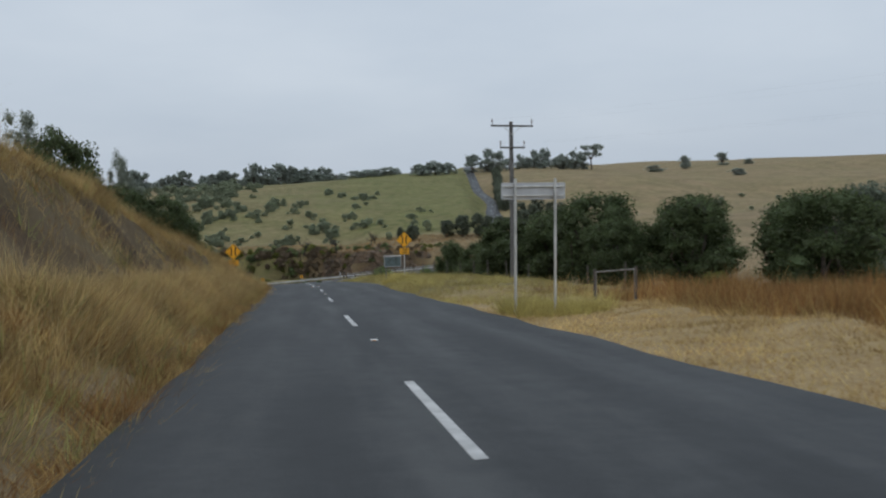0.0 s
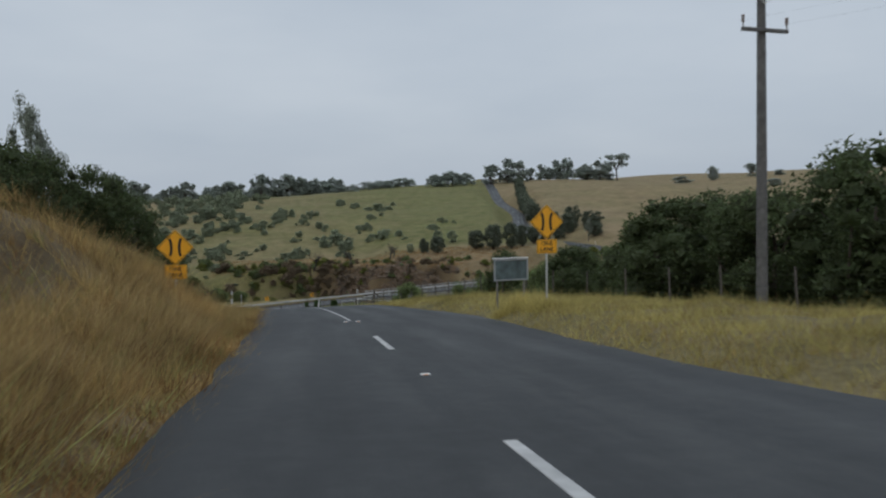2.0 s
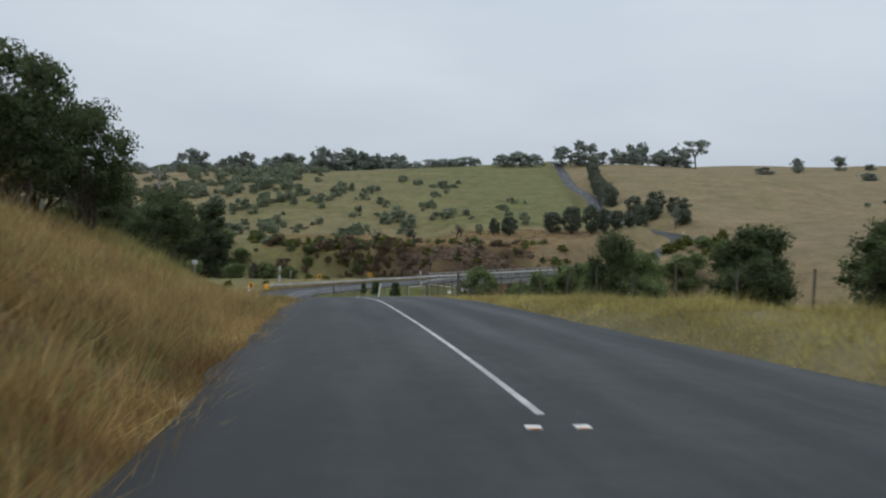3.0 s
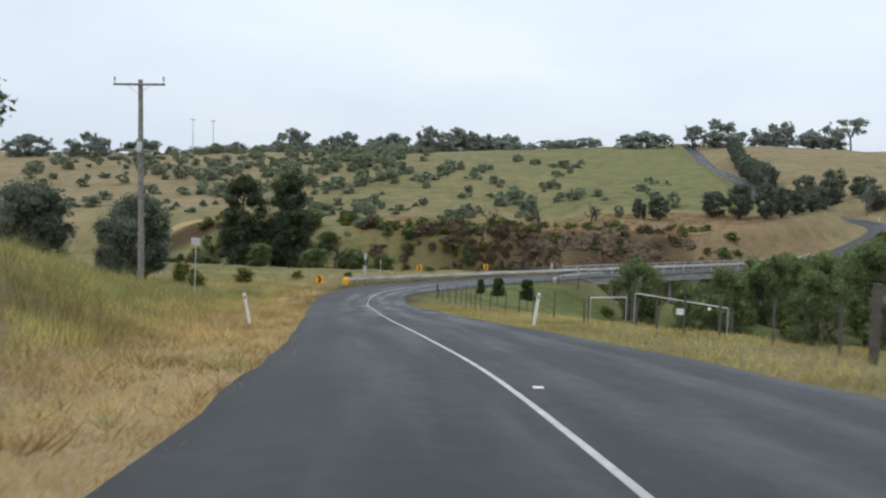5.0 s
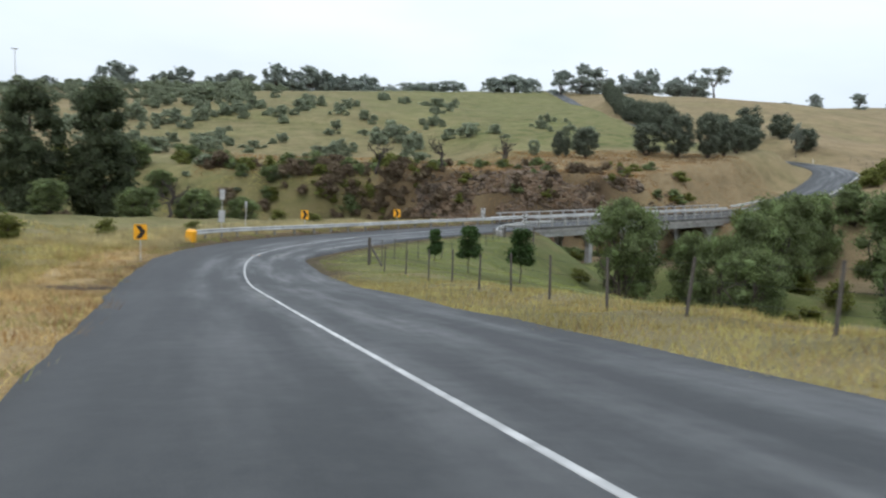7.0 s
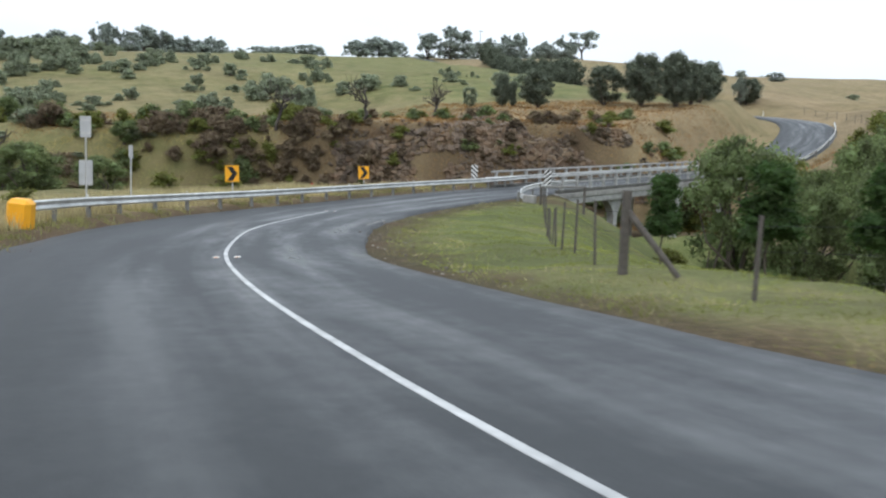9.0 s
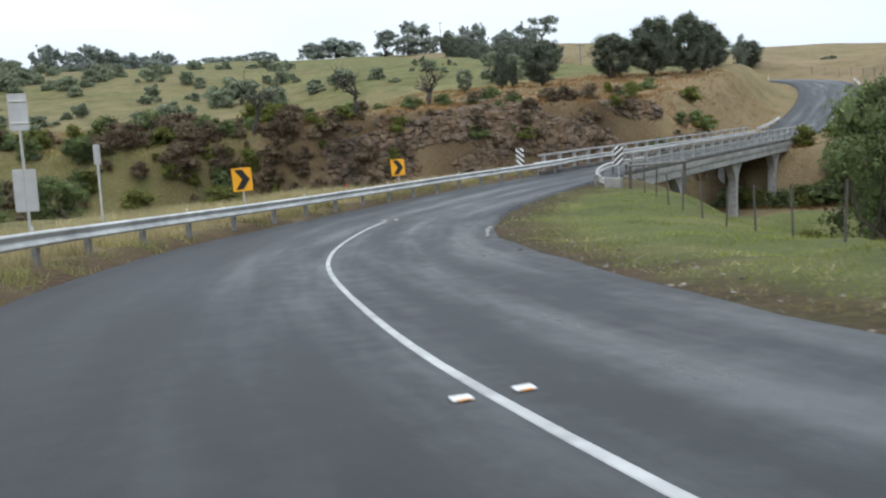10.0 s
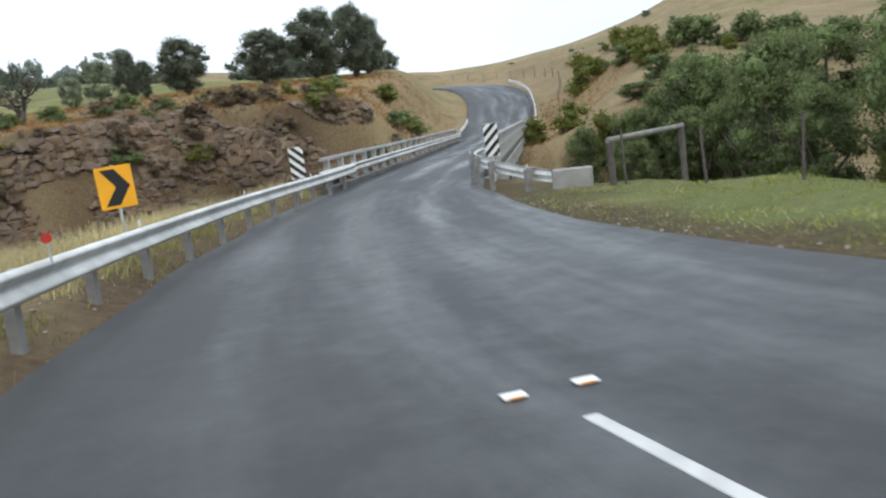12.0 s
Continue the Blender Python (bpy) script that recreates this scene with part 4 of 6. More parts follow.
# trees on top of the rock cut
for x, y, h, w, k, v in [(27.4, 253.1, 2.8, 2.6, "wattle_far", 0), (30.4, 249.6, 4.4, 2.6, "mid", 1), (31.4, 248.6, 3.4, 1.7, "mid", 2), (33.9, 246.5, 5.0, 5.4, "mid", 1), (45.0, 249.5, 5.4, 6.4, "mid", 0), (49.2, 247.4, 7.2, 6.8, "mid", 1),
                         (54.1, 246.8, 7.6, 5.6, "mid", 2), (57.6, 248.6, 6.3, 4.8, "mid", 1), (62, 252.5, 5.2, 5.6, "mid", 0), (66.5, 256.5, 4.2, 5.0, "mid", 2), (87.5, 274, 4.8, 6.6, "mid", 2), (84.5, 272, 7.2, 3.2, "gum", 0), (37.2, 265.8, 4.2, 4.4, "wattle_far", 2), (41.5, 268, 3.8, 4.2, "wattle_far", 1)]:
    plant(k, x, y, h, w, "grey-green tree standing above the rock cut", group="trees above the rock cut", variant=v)
# hedge row along the climbing road
for i in range(32):
    t = i / 31
    x, y = 83 + 25 * t + random.uniform(-0.8, 0.8), 330 + 117 * t
    plant("hedge", x, y, random.uniform(6.2, 8.2), random.uniform(5.2, 7.0), "dense dark tree in the row beside the climbing road", group="trees beside the climbing road", variant=i % 3)
for x, y, h, w in [(78.5, 283, 6.4, 6.5), (83, 287, 6.8, 7), (90, 288, 5.6, 6.5), (87, 296, 7, 8), (95, 294, 5, 6), (81, 298, 7, 8)]:
    plant("hedge", x, y, h, w, "dark rounded tree beyond the bend of the climbing road", group="trees beyond the far bend", variant=int(x) % 3)
# skyline
for k, x, y, h, w in [("dome", 84, 510, 9, 20), ("dome", 92, 514, 7.5, 15), ("dome", 75, 512, 7.5, 15), ("gum_far", 115, 518, 14.5, 20), ("gum_far", 127, 516, 12.5, 11), ("gum_far", 139, 524, 9.5, 13),
                      ("gum_far", 152, 527, 9.5, 16), ("gum_far", 159, 535, 14.5, 15), ("dome", 168, 522, 9, 15), ("gum_far", 174, 520, 12, 15), ("gum_far", 182, 526, 9, 14), ("umbrella", 190, 523, 19, 20)]:
    if k == "gum_far" and w > 11:
        plant(k, x - 0.27 * w, y + 2, h * 0.88, 0.6 * w, "grey-green gum on the skyline", group="skyline trees", variant=(int(x) + 1) % 3)
        x, w = x + 0.22 * w, 0.66 * w
    plant(k, x, y, h * (0.92 if k == "umbrella" else 1.05), w * 1.05, "grey-green gum or pine on the skyline" if k != "umbrella" else "tall spreading gum with an umbrella crown on the skyline", group="skyline trees", variant=int(x) % 2 if k == "gum_far" else 0)
for k, x, y, h, w in [("gum_far", -95, 514, 12.5, 18), ("gum_far", -75, 518, 8.5, 11), ("gum_far", -68, 519, 10.5, 12), ("gum_far", -44, 522, 10, 18), ("gum_far", -26, 524, 14, 13), ("gum_far", -11, 524, 13, 19),
                      ("gum_far", -2, 530, 10, 14), ("gum_far", 6, 534, 10, 12), ("gum_far", 15, 534, 10, 13), ("gum_far", -125, 517, 6.5, 9), ("gum_far", -168, 502, 9, 17), ("gum_far", -187, 483, 11.5, 20), ("gum_far", -215, 480, 11, 20)]:
    for shift, tall, broad in ((-0.34, 0.84, 0.55), (0.0, 1.08, 0.66), (0.33, 0.9, 0.55)):
        plant(k, x + shift * w, y + 3 * shift, h * tall, w * broad, "grey-green gum on the skyline", group="skyline trees", variant=int(abs(x) + 9 * shift) % 3)
for i in range(26):
    x = -150 + 8.4 * i
    plant("windbreak", x + random.uniform(-3, 3), 534 + random.uniform(-4, 6), random.uniform(4.4, 6.2) + (2.5 if -60 < x < 10 else 0), random.uniform(11, 16), "low windbreak tree along the skyline", group="skyline windbreak", variant=i % 3)
for x, y, h, w in [(288, 590, 11, 11), (323, 600, 11, 11), (250, 560, 5, 14), (345, 600, 5, 9), (270, 480, 5, 12)]:
    plant("gum_far", x, y, h, w, "lone gum on the straw hill", group="lone gums", variant=int(x) % 3)
for x, y, h, w in [(205, 330, 2.4, 4), (228, 318, 2.0, 4), (240, 352, 2.6, 5), (262, 330, 2.2, 4), (190, 352, 2.2, 4), (215, 378, 2.6, 5), (280, 352, 2.4, 5), (255, 300, 2.2, 4), (300, 330, 2.8, 6), (175, 300, 1.8, 3)]:
    plant("shrub_far", x, y, h, w, "dark bush on the straw hillside", "bush", "scrub on the straw hill", variant=int(x) % 3)
# scrub on the hillside: the bushes that stand out, then the rest
srng = random.Random(21)
spots = {"wattle_far": [], "shrub_far": [], "shrub_brown": [], "shrub_olive": [], "shrub": []}
LOW = [(10, 279, 4.7, 4.7), (-7, 274, 3.0, 4.5), (-3, 311, 3.5, 4.3), (4, 323, 3.6, 5.0), (-2, 331, 3.3, 4.6), (22, 286, 4.4, 7.3), (28, 287, 2.8, 4.9), (29, 379, 3.8, 9.8),
       (-12, 261, 1.8, 5.0), (-13, 247, 1.7, 3.4), (-19, 285, 2.3, 4.7), (-14, 292, 3.2, 4.0), (3, 304, 2.1, 3.0), (40, 296, 3.0, 4.6), (46, 313, 2.7, 2.7), (49, 308, 1.8, 1.8), (-19, 253, 1.7, 4.1), (11, 270, 2.3, 6.0), (-12, 344, 3.8, 5.8)]
HIGH = [(9, 293, 7.4, 9.0), (-3, 280, 5.4, 5.4), (19, 313, 4.0, 4.9), (21, 389, 4.5, 5.0), (14, 403, 5.8, 4.6), (-26, 292, 6.0, 5.2),
        (-9, 358, 6.0, 7.0), (1, 353, 5.0, 6.0), (-16, 327, 4.6, 7.3), (-27, 336, 5.6, 6.5), (-34, 328, 7.2, 5.4), (-24, 255, 3.5, 6.2), (23, 335, 3.8, 3.8), (37, 391, 4.5, 2.0), (-24, 346, 4.8, 5.8)]
for i, (x, y, h, w) in enumerate(LOW + HIGH):
    plant("shrub_far", x, y, h * (0.8 if i < len(LOW) else 0.6), 0.85 * w, "dark scrub clump on the green hillside", "bush", "scrub on the hillside", variant=i % 3)
    for k in range(3 if i < len(LOW) else 6):
        a = srng.uniform(0, 6.28)
        q = srng.uniform(0.3, 0.6)
        spots["shrub_far"].append((x + 0.45 * w * math.cos(a), y + 1.3 * w * math.sin(a), h * q * 0.9, w * q * 1.2))
count = 0
while count < 110:
    x, y = srng.uniform(-170, 74), srng.uniform(252, 520)
    d = float(river_distance(np.array([x]), np.array([y]))[0])
    thin = 0.95 - 0.010 * (x + 20) if x > -20 else 0.95
    if d < 34 or srng.random() > thin or (d > 215 and srng.random() > 0.35):
        continue
    clump = noise.noise((x * 0.028, y * 0.028, 2.0))
    if (clump < -0.05 and srng.random() > 0.3) or (x > -32 and srng.random() > 0.12):
        continue
    big = srng.random() ** 2
    if srng.random() < (0.35 if x < -60 else 0.10):
        plant("wattle_far", x, y, 3.0 + 3.0 * big, 4.5 + 4.5 * big, "dark scrub tree on the green hillside", group="scrub on the hillside", variant=count % 3)
    else:
        plant("shrub_far", x, y, 1.3 + 2.3 * big, 2.8 + 4.6 * big, "dark bush on the green hillside", "bush", "scrub on the hillside", variant=count % 3)
    count += 1
for i in range(180):
    x, y = (srng.uniform(-190, -60), srng.uniform(300, 505)) if i < 90 else (srng.uniform(-62, -28), srng.uniform(315, 490))
    if float(river_distance(np.array([x]), np.array([y]))[0]) < 20:
        continue
    big = srng.random() ** 2
    spots["wattle_far" if i % 3 == 0 else "shrub_far"].append((x, y, 2.2 + 3.6 * big, 3.4 + 5.0 * big))
n = 0
while n < 110:
    x, y = srng.uniform(-105, -18), srng.uniform(290, 490)
    if float(river_distance(np.array([x]), np.array([y]))[0]) < 24 or noise.noise((x * 0.03, y * 0.02, 7.0)) < -0.1:
        continue
    big = srng.random() ** 1.5
    spots["shrub_far"].append((x, y, 1.6 + 2.2 * big, 3.0 + 3.8 * big))
    n += 1
n = 0
while n < 34:
    x, y = srng.uniform(-75, -22), srng.uniform(255, 350)
    if float(river_distance(np.array([x]), np.array([y]))[0]) < 30 or noise.noise((x * 0.05, y * 0.04, 4.0)) < -0.05:
        continue
    big = srng.random() ** 1.5
    spots["shrub_far"].append((x, y, 1.2 + 2.4 * big, 2.4 + 3.4 * big))
    n += 1
scrub_mass("hill_thicket", "wattle_far", spots["wattle_far"], "grey-green thicket of scrub trees on the brown hillside")
scrub_mass("hill_scrub", "shrub_far", spots["shrub_far"], "low grey-green scrub on the brown hillside")
for i in range(120):
    x = srng.uniform(-16, 36)
    y = 228 - 0.42 * x + srng.uniform(11, 24) * 1.08
    q = srng.uniform(0.4, 1.0)
    spots[("shrub_brown", "shrub_brown", "shrub_olive", "shrub")[i % 4]].append((x, y, 1.6 * q, 2.9 * q))
for i in range(46):
    x = srng.uniform(-8, 34)
    y = 228 - 0.42 * x + srng.uniform(10.5, 15) * 1.08
    q = srng.uniform(0.4, 1.25) * (1.3 if x < 8 else 0.8)
    spots["shrub_brown"].append((x, y, 1.7 * q, 2.6 * q))
for i in range(90):
    x = srng.uniform(-8, 14)
    y = 228 - 0.42 * x + srng.uniform(8.5, 16) * 1.08
    q = srng.uniform(0.35, 1.1)
    spots[("shrub_brown", "shrub_olive", "shrub_brown", "shrub_brown")[i % 4]].append((x, y, 1.7 * q, 2.8 * q))
for i in range(80):
    x = srng.uniform(-4, 15)
    y = 228 - 0.42 * x + srng.uniform(7, 12.5) * 1.08
    q = srng.uniform(0.4, 0.95)
    spots[("shrub_brown", "shrub_brown", "shrub_olive")[i % 3]].append((x, y, 1.7 * q, 2.8 * q))
for i in range(120):
    x = srng.uniform(-60, 5)
    y = 228 - 0.27 * x + srng.uniform(6, 24)
    q = srng.uniform(0.7, 1.8)
    spots[("shrub", "shrub_brown", "shrub_olive")[i % 3]].append((x, y, 1.9 * q, 2.9 * q))
for i in range(34):
    x, y = srng.uniform(50, 80), srng.uniform(208, 240)
    side = float(nearest(FAR, np.array([x]), np.array([y]))[0][0])
    if side < 6.5:
        continue
    q = srng.uniform(0.6, 1.7)
    spots[("shrub_olive", "shrub", "shrub_olive")[i % 3]].append((x, y, 1.9 * q, 2.8 * q))
for i in range(46):
    along, off = srng.uniform(8, 42), srng.uniform(5, 12)
    q = srng.uniform(0.6, 1.2)
    spots[("shrub", "shrub_olive", "shrub")[i % 3]].append((13.5 + 0.846 * along - 0.533 * off, 205.5 + 0.533 * along + 0.846 * off, 1.6 * q, 3.2 * q))
for i in range(22):
    x = srng.uniform(38.5, 49)
    q = srng.uniform(0.8, 1.3)
    spots[("shrub", "shrub", "shrub_olive")[i % 3]].append((x - 0.6, 221.2 - 0.79 * (x - 42) - srng.uniform(0, 2.4), 2.1 * q, 3.4 * q))
scrub_mass("brown_scrub", "shrub_brown", spots["shrub_brown"], "tangled brown scrub on the creek slope and rock cut")
scrub_mass("olive_scrub", "shrub_olive", spots["shrub_olive"], "olive scrub on the creek slope and rock cut")
scrub_mass("dark_scrub", "shrub", spots["shrub"], "dark green scrub on the creek slope and rock cut")
for i in range(16):
    x, y = srng.uniform(54, 82), srng.uniform(206, 232)
    if abs(float(nearest(FAR, np.array([x]), np.array([y]))[0][0])) > 7:
        s = srng.uniform(0.9, 1.8)
        plant("shrub_olive" if i % 2 else "shrub", x, y, 2.0 * s, 3.0 * s, "leafy bush below the climbing road", "bush", "creek scrub", variant=i % 2)
plant("shrub_olive", 48.5, 216.8, 4.6, 4.4, "tall yellow-green bush beside the bridge rail", "bush", "creek scrub")
# creek scrub below the road and on the cut
for i in range(46):
    x = srng.uniform(-75, 16)
    y = 228 - 0.28 * x + srng.uniform(-13, 16) if x < 0 else 228 - 0.4 * x + srng.uniform(-10, 14)
    if x > 6 and y < 222:
        continue
    s = srng.uniform(0.8, 1.7)
    plant("shrub" if i % 3 else "shrub_olive", x, y, 2.0 * s, 3.0 * s, "scrubby bush in the creek gully", "bush", "creek scrub", variant=i % 2)
for x, y, h, w, k in [(-19.5, 220, 6.5, 6, "creek"), (-15, 213, 5, 4.5, "creek"), (-19, 209, 4.8, 5, "creek"), (-26, 214, 6, 6, "creek"), (-24, 205, 4.6, 5, "creek"), (-31, 200, 4.5, 5, "creek"), (-12, 222, 4.5, 4, "gum"), (-26, 246, 5, 5, "creek"), (-20, 243, 4, 4.5, "creek"), (-30, 250, 6, 6, "creek"), (-14, 247, 3.5, 4, "creek"), (-35, 256, 6, 7, "creek"), (-22, 256, 4, 5, "creek"), (-9, 250, 3, 3.6, "creek"), (-41, 262, 6, 7, "creek"), (-28, 262, 4.5, 5.5, "creek")]:
    plant(k, x, y, h * 0.75, w, "scrubby olive-green tree in the creek gully", group="creek scrub", variant=int(abs(x)) % 2)
for x, y, h, w in [(-29, 168, 1.8, 3.0), (-33, 175, 2.4, 4), (-27, 178, 2.0, 3.5), (-22, 183, 1.6, 2.6), (16, 27, 1.5, 2.2), (15.5, 190.5, 1.4, 2.4), (17.5, 187, 1.6, 2.8), (21, 185, 1.8, 3.0), (47, 222, 2.4, 3.6), (27, 184, 2.6, 4.2), (32, 190, 2.8, 4.6), (24, 190, 2.0, 3.4), (40, 196, 3, 5), (22, 172, 1.8, 3.2), (18, 160, 1.4, 3), (36, 184, 2.6, 4.4), (-11, 206, 1.5, 3.0), (-17, 190, 1.2, 2.2), (-7.5, 202, 1.3, 2.6)]:
    plant("shrub_olive", x, y, h, w, "yellow-green bush in rough grass", "bush", "bushes in the rough grass")
for x, y, h, w in [(-0.5, 168.0, 2.4, 1.1), (1.2, 166.4, 2.9, 1.7), (3.9, 165.6, 3.3, 1.95)]:
    plant("sapling", x, y, h, w, "bright green young tree planted inside the fence", "sapling", "saplings by the fence")


def dead_tree(x, y, h, seed):
    """A bare, forked dead tree."""
    r = np.random.default_rng(seed)
    ob = thing("dead_tree", pose(x, y, put_on(x, y) - 0.1), "bare forked dead tree above the rock cut", "tree", "dead trees")
    v, f = limb(r, (0, 0, 0), (0.1 * h, 0, 0.45 * h), 0.2, 0.14, 0.06)
    part("trunk", mesh_from("trunk", v, f, DEAD_WOOD), None, ob)
    for k in range(7):
        a = r.uniform(0, 2 * math.pi)
        b = np.array([0.1 * h, 0, 0.45 * h]) * r.uniform(0.6, 1.0)
        t = b + np.array([math.cos(a) * 0.36 * h, math.sin(a) * 0.36 * h, r.uniform(0.2, 0.55) * h])
        v, f = limb(r, b, t, 0.11, 0.03, 0.14, 5)
        for j in range(3):
            m = b + (t - b) * r.uniform(0.4, 0.9)
            v2, f2 = limb(r, m, m + r.normal(size=3) * 0.13 * h + np.array([0, 0, 0.08 * h]), 0.05, 0.014, 0.15)
            f += [tuple(i + len(v) for i in q) for q in f2]
            v = v + v2
        part("branch", mesh_from("branch", v, f, DEAD_WOOD), None, ob)


dead_tree(10.2, 240.8, 5.4, 3)
dead_tree(21.4, 249.5, 5.0, 5)
dead_tree(1.3, 243.4, 6.0, 9)
dead_tree(22.8, 253.3, 3.4, 12)
dead_tree(-21, 203, 4.2, 14)


# ---- rock cut ----
def face_line(x):
    """Heights of the bank at x, going away from the creek, with the plan's y of each."""
    y = np.linspace(206, 262, 450)
    d = river_distance(np.full(450, x), y)
    k = (d > 7) & (d < 24)
    z = land(np.full(450, x), y)[0]
    return np.maximum.accumulate(z[k]) + np.arange(k.sum()) * 1e-5, y[k]


def rock_kinds(r, n):
    """Angular blocks, each the hull of points thrown near the faces of a slab."""
    kinds = []
    for k in range(n):
        bm = bmesh.new()
        for i in range(15):
            v = [r.uniform(-0.5, 0.5) for _ in range(3)]
            a = r.randrange(3)
            v[a] = math.copysign(r.uniform(0.4, 0.5), v[a])
            b = (a + 1 + r.randrange(2)) % 3
            v[b] = math.copysign(r.uniform(0.3, 0.5), v[b])
            bm.verts.new(v)
        bmesh.ops.convex_hull(bm, input=bm.verts[:])
        bmesh.ops.delete(bm, geom=[v for v in bm.verts if not v.link_faces], context="VERTS")
        bmesh.ops.dissolve_limit(bm, angle_limit=radians(9), verts=bm.verts[:], edges=bm.edges[:])
        me = bpy.data.meshes.new("rock")
        bm.normal_update()
        bm.to_mesh(me)
        bm.free()
        me.materials.append(ROCK)
        kinds.append(me)
    return kinds


def bare_rock(x, z):
    """How bare the face is at a place along it and a height."""
    rim = -16.9 + 3.2 * min(1.0, max(0.0, (x - 5) / 16.0))
    return 1.15 * noise.noise((x * 0.22, (z + 21.3) * 0.42, 2.5)) + 0.28 - 0.5 * (x < 7) - 0.3 * max(0.0, x - 36) - 0.8 * max(0.0, z - rim)


def face_sheet(top, lines):
    """The jointed rock behind the loose blocks: one sheet broken into uneven steps along its joints."""
    r = random.Random(17)
    seeds = {}

    def cell(u, v):
        a, b = u / 0.85, v / 0.5
        near = []
        for i in range(math.floor(a) - 1, math.floor(a) + 2):
            for j in range(math.floor(b) - 1, math.floor(b) + 2):
                if (i, j) not in seeds:
                    seeds[i, j] = (i + r.uniform(0.08, 0.92), j + r.uniform(0.08, 0.92), r.uniform(-0.16, 0.2), r.uniform(-0.25, 0.25), r.uniform(-0.3, 0.3))
                p, q, o, su, sv = seeds[i, j]
                near.append((math.hypot(a - p, (b - q) * 0.8), o + su * (a - p) + sv * (b - q)))
        near.sort()
        return near[0][1], near[1][0] - near[0][0]

    us, vs = np.arange(2.5, 43, 0.14), np.arange(-21.2, -12.4, 0.11)
    verts, faces, keep = [], [], {}
    for i, u in enumerate(us):
        zz, yy = lines[min(91, max(2, round(float(u) * 2)))]
        for j, v in enumerate(vs):
            b = bare_rock(u, v)
            if b < -0.1 or v > zz[-1] or v < zz[0]:
                continue
            step, gap = cell(u + 0.12 * v, v - 0.03 * u)
            out = 0.12 + step - 0.22 * max(0.0, 1 - gap / 0.16) + 0.05 * noise.noise((u * 3, v * 3, 1.0)) + 0.9 * min(0.0, b - 0.12)
            keep[i, j] = len(verts)
            verts.append((u - 0.39 * out, float(np.interp(v, zz, yy)) - 0.92 * out, v))
    for i, j in keep:
        q = [keep.get(k) for k in ((i, j), (i + 1, j), (i + 1, j + 1), (i, j + 1))]
        if None not in q:
            faces.append(tuple(q))
    part("rock_face", mesh_from("rock_face", verts, faces, ROCK), None, top, "jointed brown-grey rock standing in uneven steps")


def rock_cut():
    """Broken courses of jointed blocks standing out of the bank, with gaps where grass grows, and rubble between them."""
    top = thing("rock_cut", pose(0, 0, 0), "fractured layered brown-grey rock face above the creek", "rock face", kind="structure")
    r = random.Random(5)
    kinds = rock_kinds(r, 14)
    lines = {k: face_line(k * 0.5) for k in range(2, 92)}
    blocks, rubble = [], []

    def block(x, z, w, high, deep, out, tilt):
        zz, yy = lines[min(91, max(2, round(x * 2)))]
        if z > zz[-1] or z < zz[0]:
            return None
        y = float(np.interp(z, zz, yy)) + out
        return pose(x, y, z, r.uniform(-7, 5), tilt + r.uniform(-5, 5), -21 + r.uniform(-9, 9)) @ Matrix.Diagonal((w, deep, high, 1))

    face_sheet(top, lines)
    z0 = -21.3
    while z0 < -12.6:
        high = r.uniform(0.26, 0.6)
        x = 3.0 + r.uniform(0, 1.2)
        while x < 42:
            w = r.uniform(0.25, 0.95)
            bare = bare_rock(x, z0 + 0.03 * (x - 20)) - 0.25
            if bare > 0.12 + 0.22 * r.random():
                m = block(x + w / 2, z0 + high / 2 + 0.03 * (x - 20) + r.uniform(-0.15, 0.15), w * r.uniform(1.1, 1.6), high * r.uniform(1.0, 1.9), r.uniform(0.7, 1.3), 0.32 + r.uniform(-0.22, 0.16), 4)
                if m:
                    blocks.append(m)
            x += w
        z0 += high * 0.9
    for i in range(1300):
        x, z = r.uniform(3, 43), r.uniform(-20.5, -12.9)
        if 1.1 * noise.noise((x * 0.22, (z + 21.3) * 0.32, 2.5)) + 0.12 < 0.3 * r.random():
            continue
        q = r.uniform(0.15, 0.5)
        m = block(x, z, q * r.uniform(0.8, 1.5), q * r.uniform(0.5, 1.2), q, r.uniform(-0.12, 0.1), 4)
        if m:
            rubble.append(m)
    blocks.sort(key=lambda m: abs(m.translation.x - 22))
    for m in blocks[:290]:
        ob = new("rock", kinds[r.randrange(14)])
        ob.parent = top
        ob.matrix_basis = m
    verts, faces = [], []
    for m in blocks[290:] + rubble:
        me = kinds[r.randrange(14)]
        base = len(verts)
        verts += [(m @ v.co)[:] for v in me.vertices]
        faces += [tuple(i + base for i in f.vertices) for f in me.polygons]
    tagged(part("rubble", mesh_from("rubble", verts, faces, ROCK), None, top, "loose broken rock between the blocks"), kind="stuff")


rock_cut()


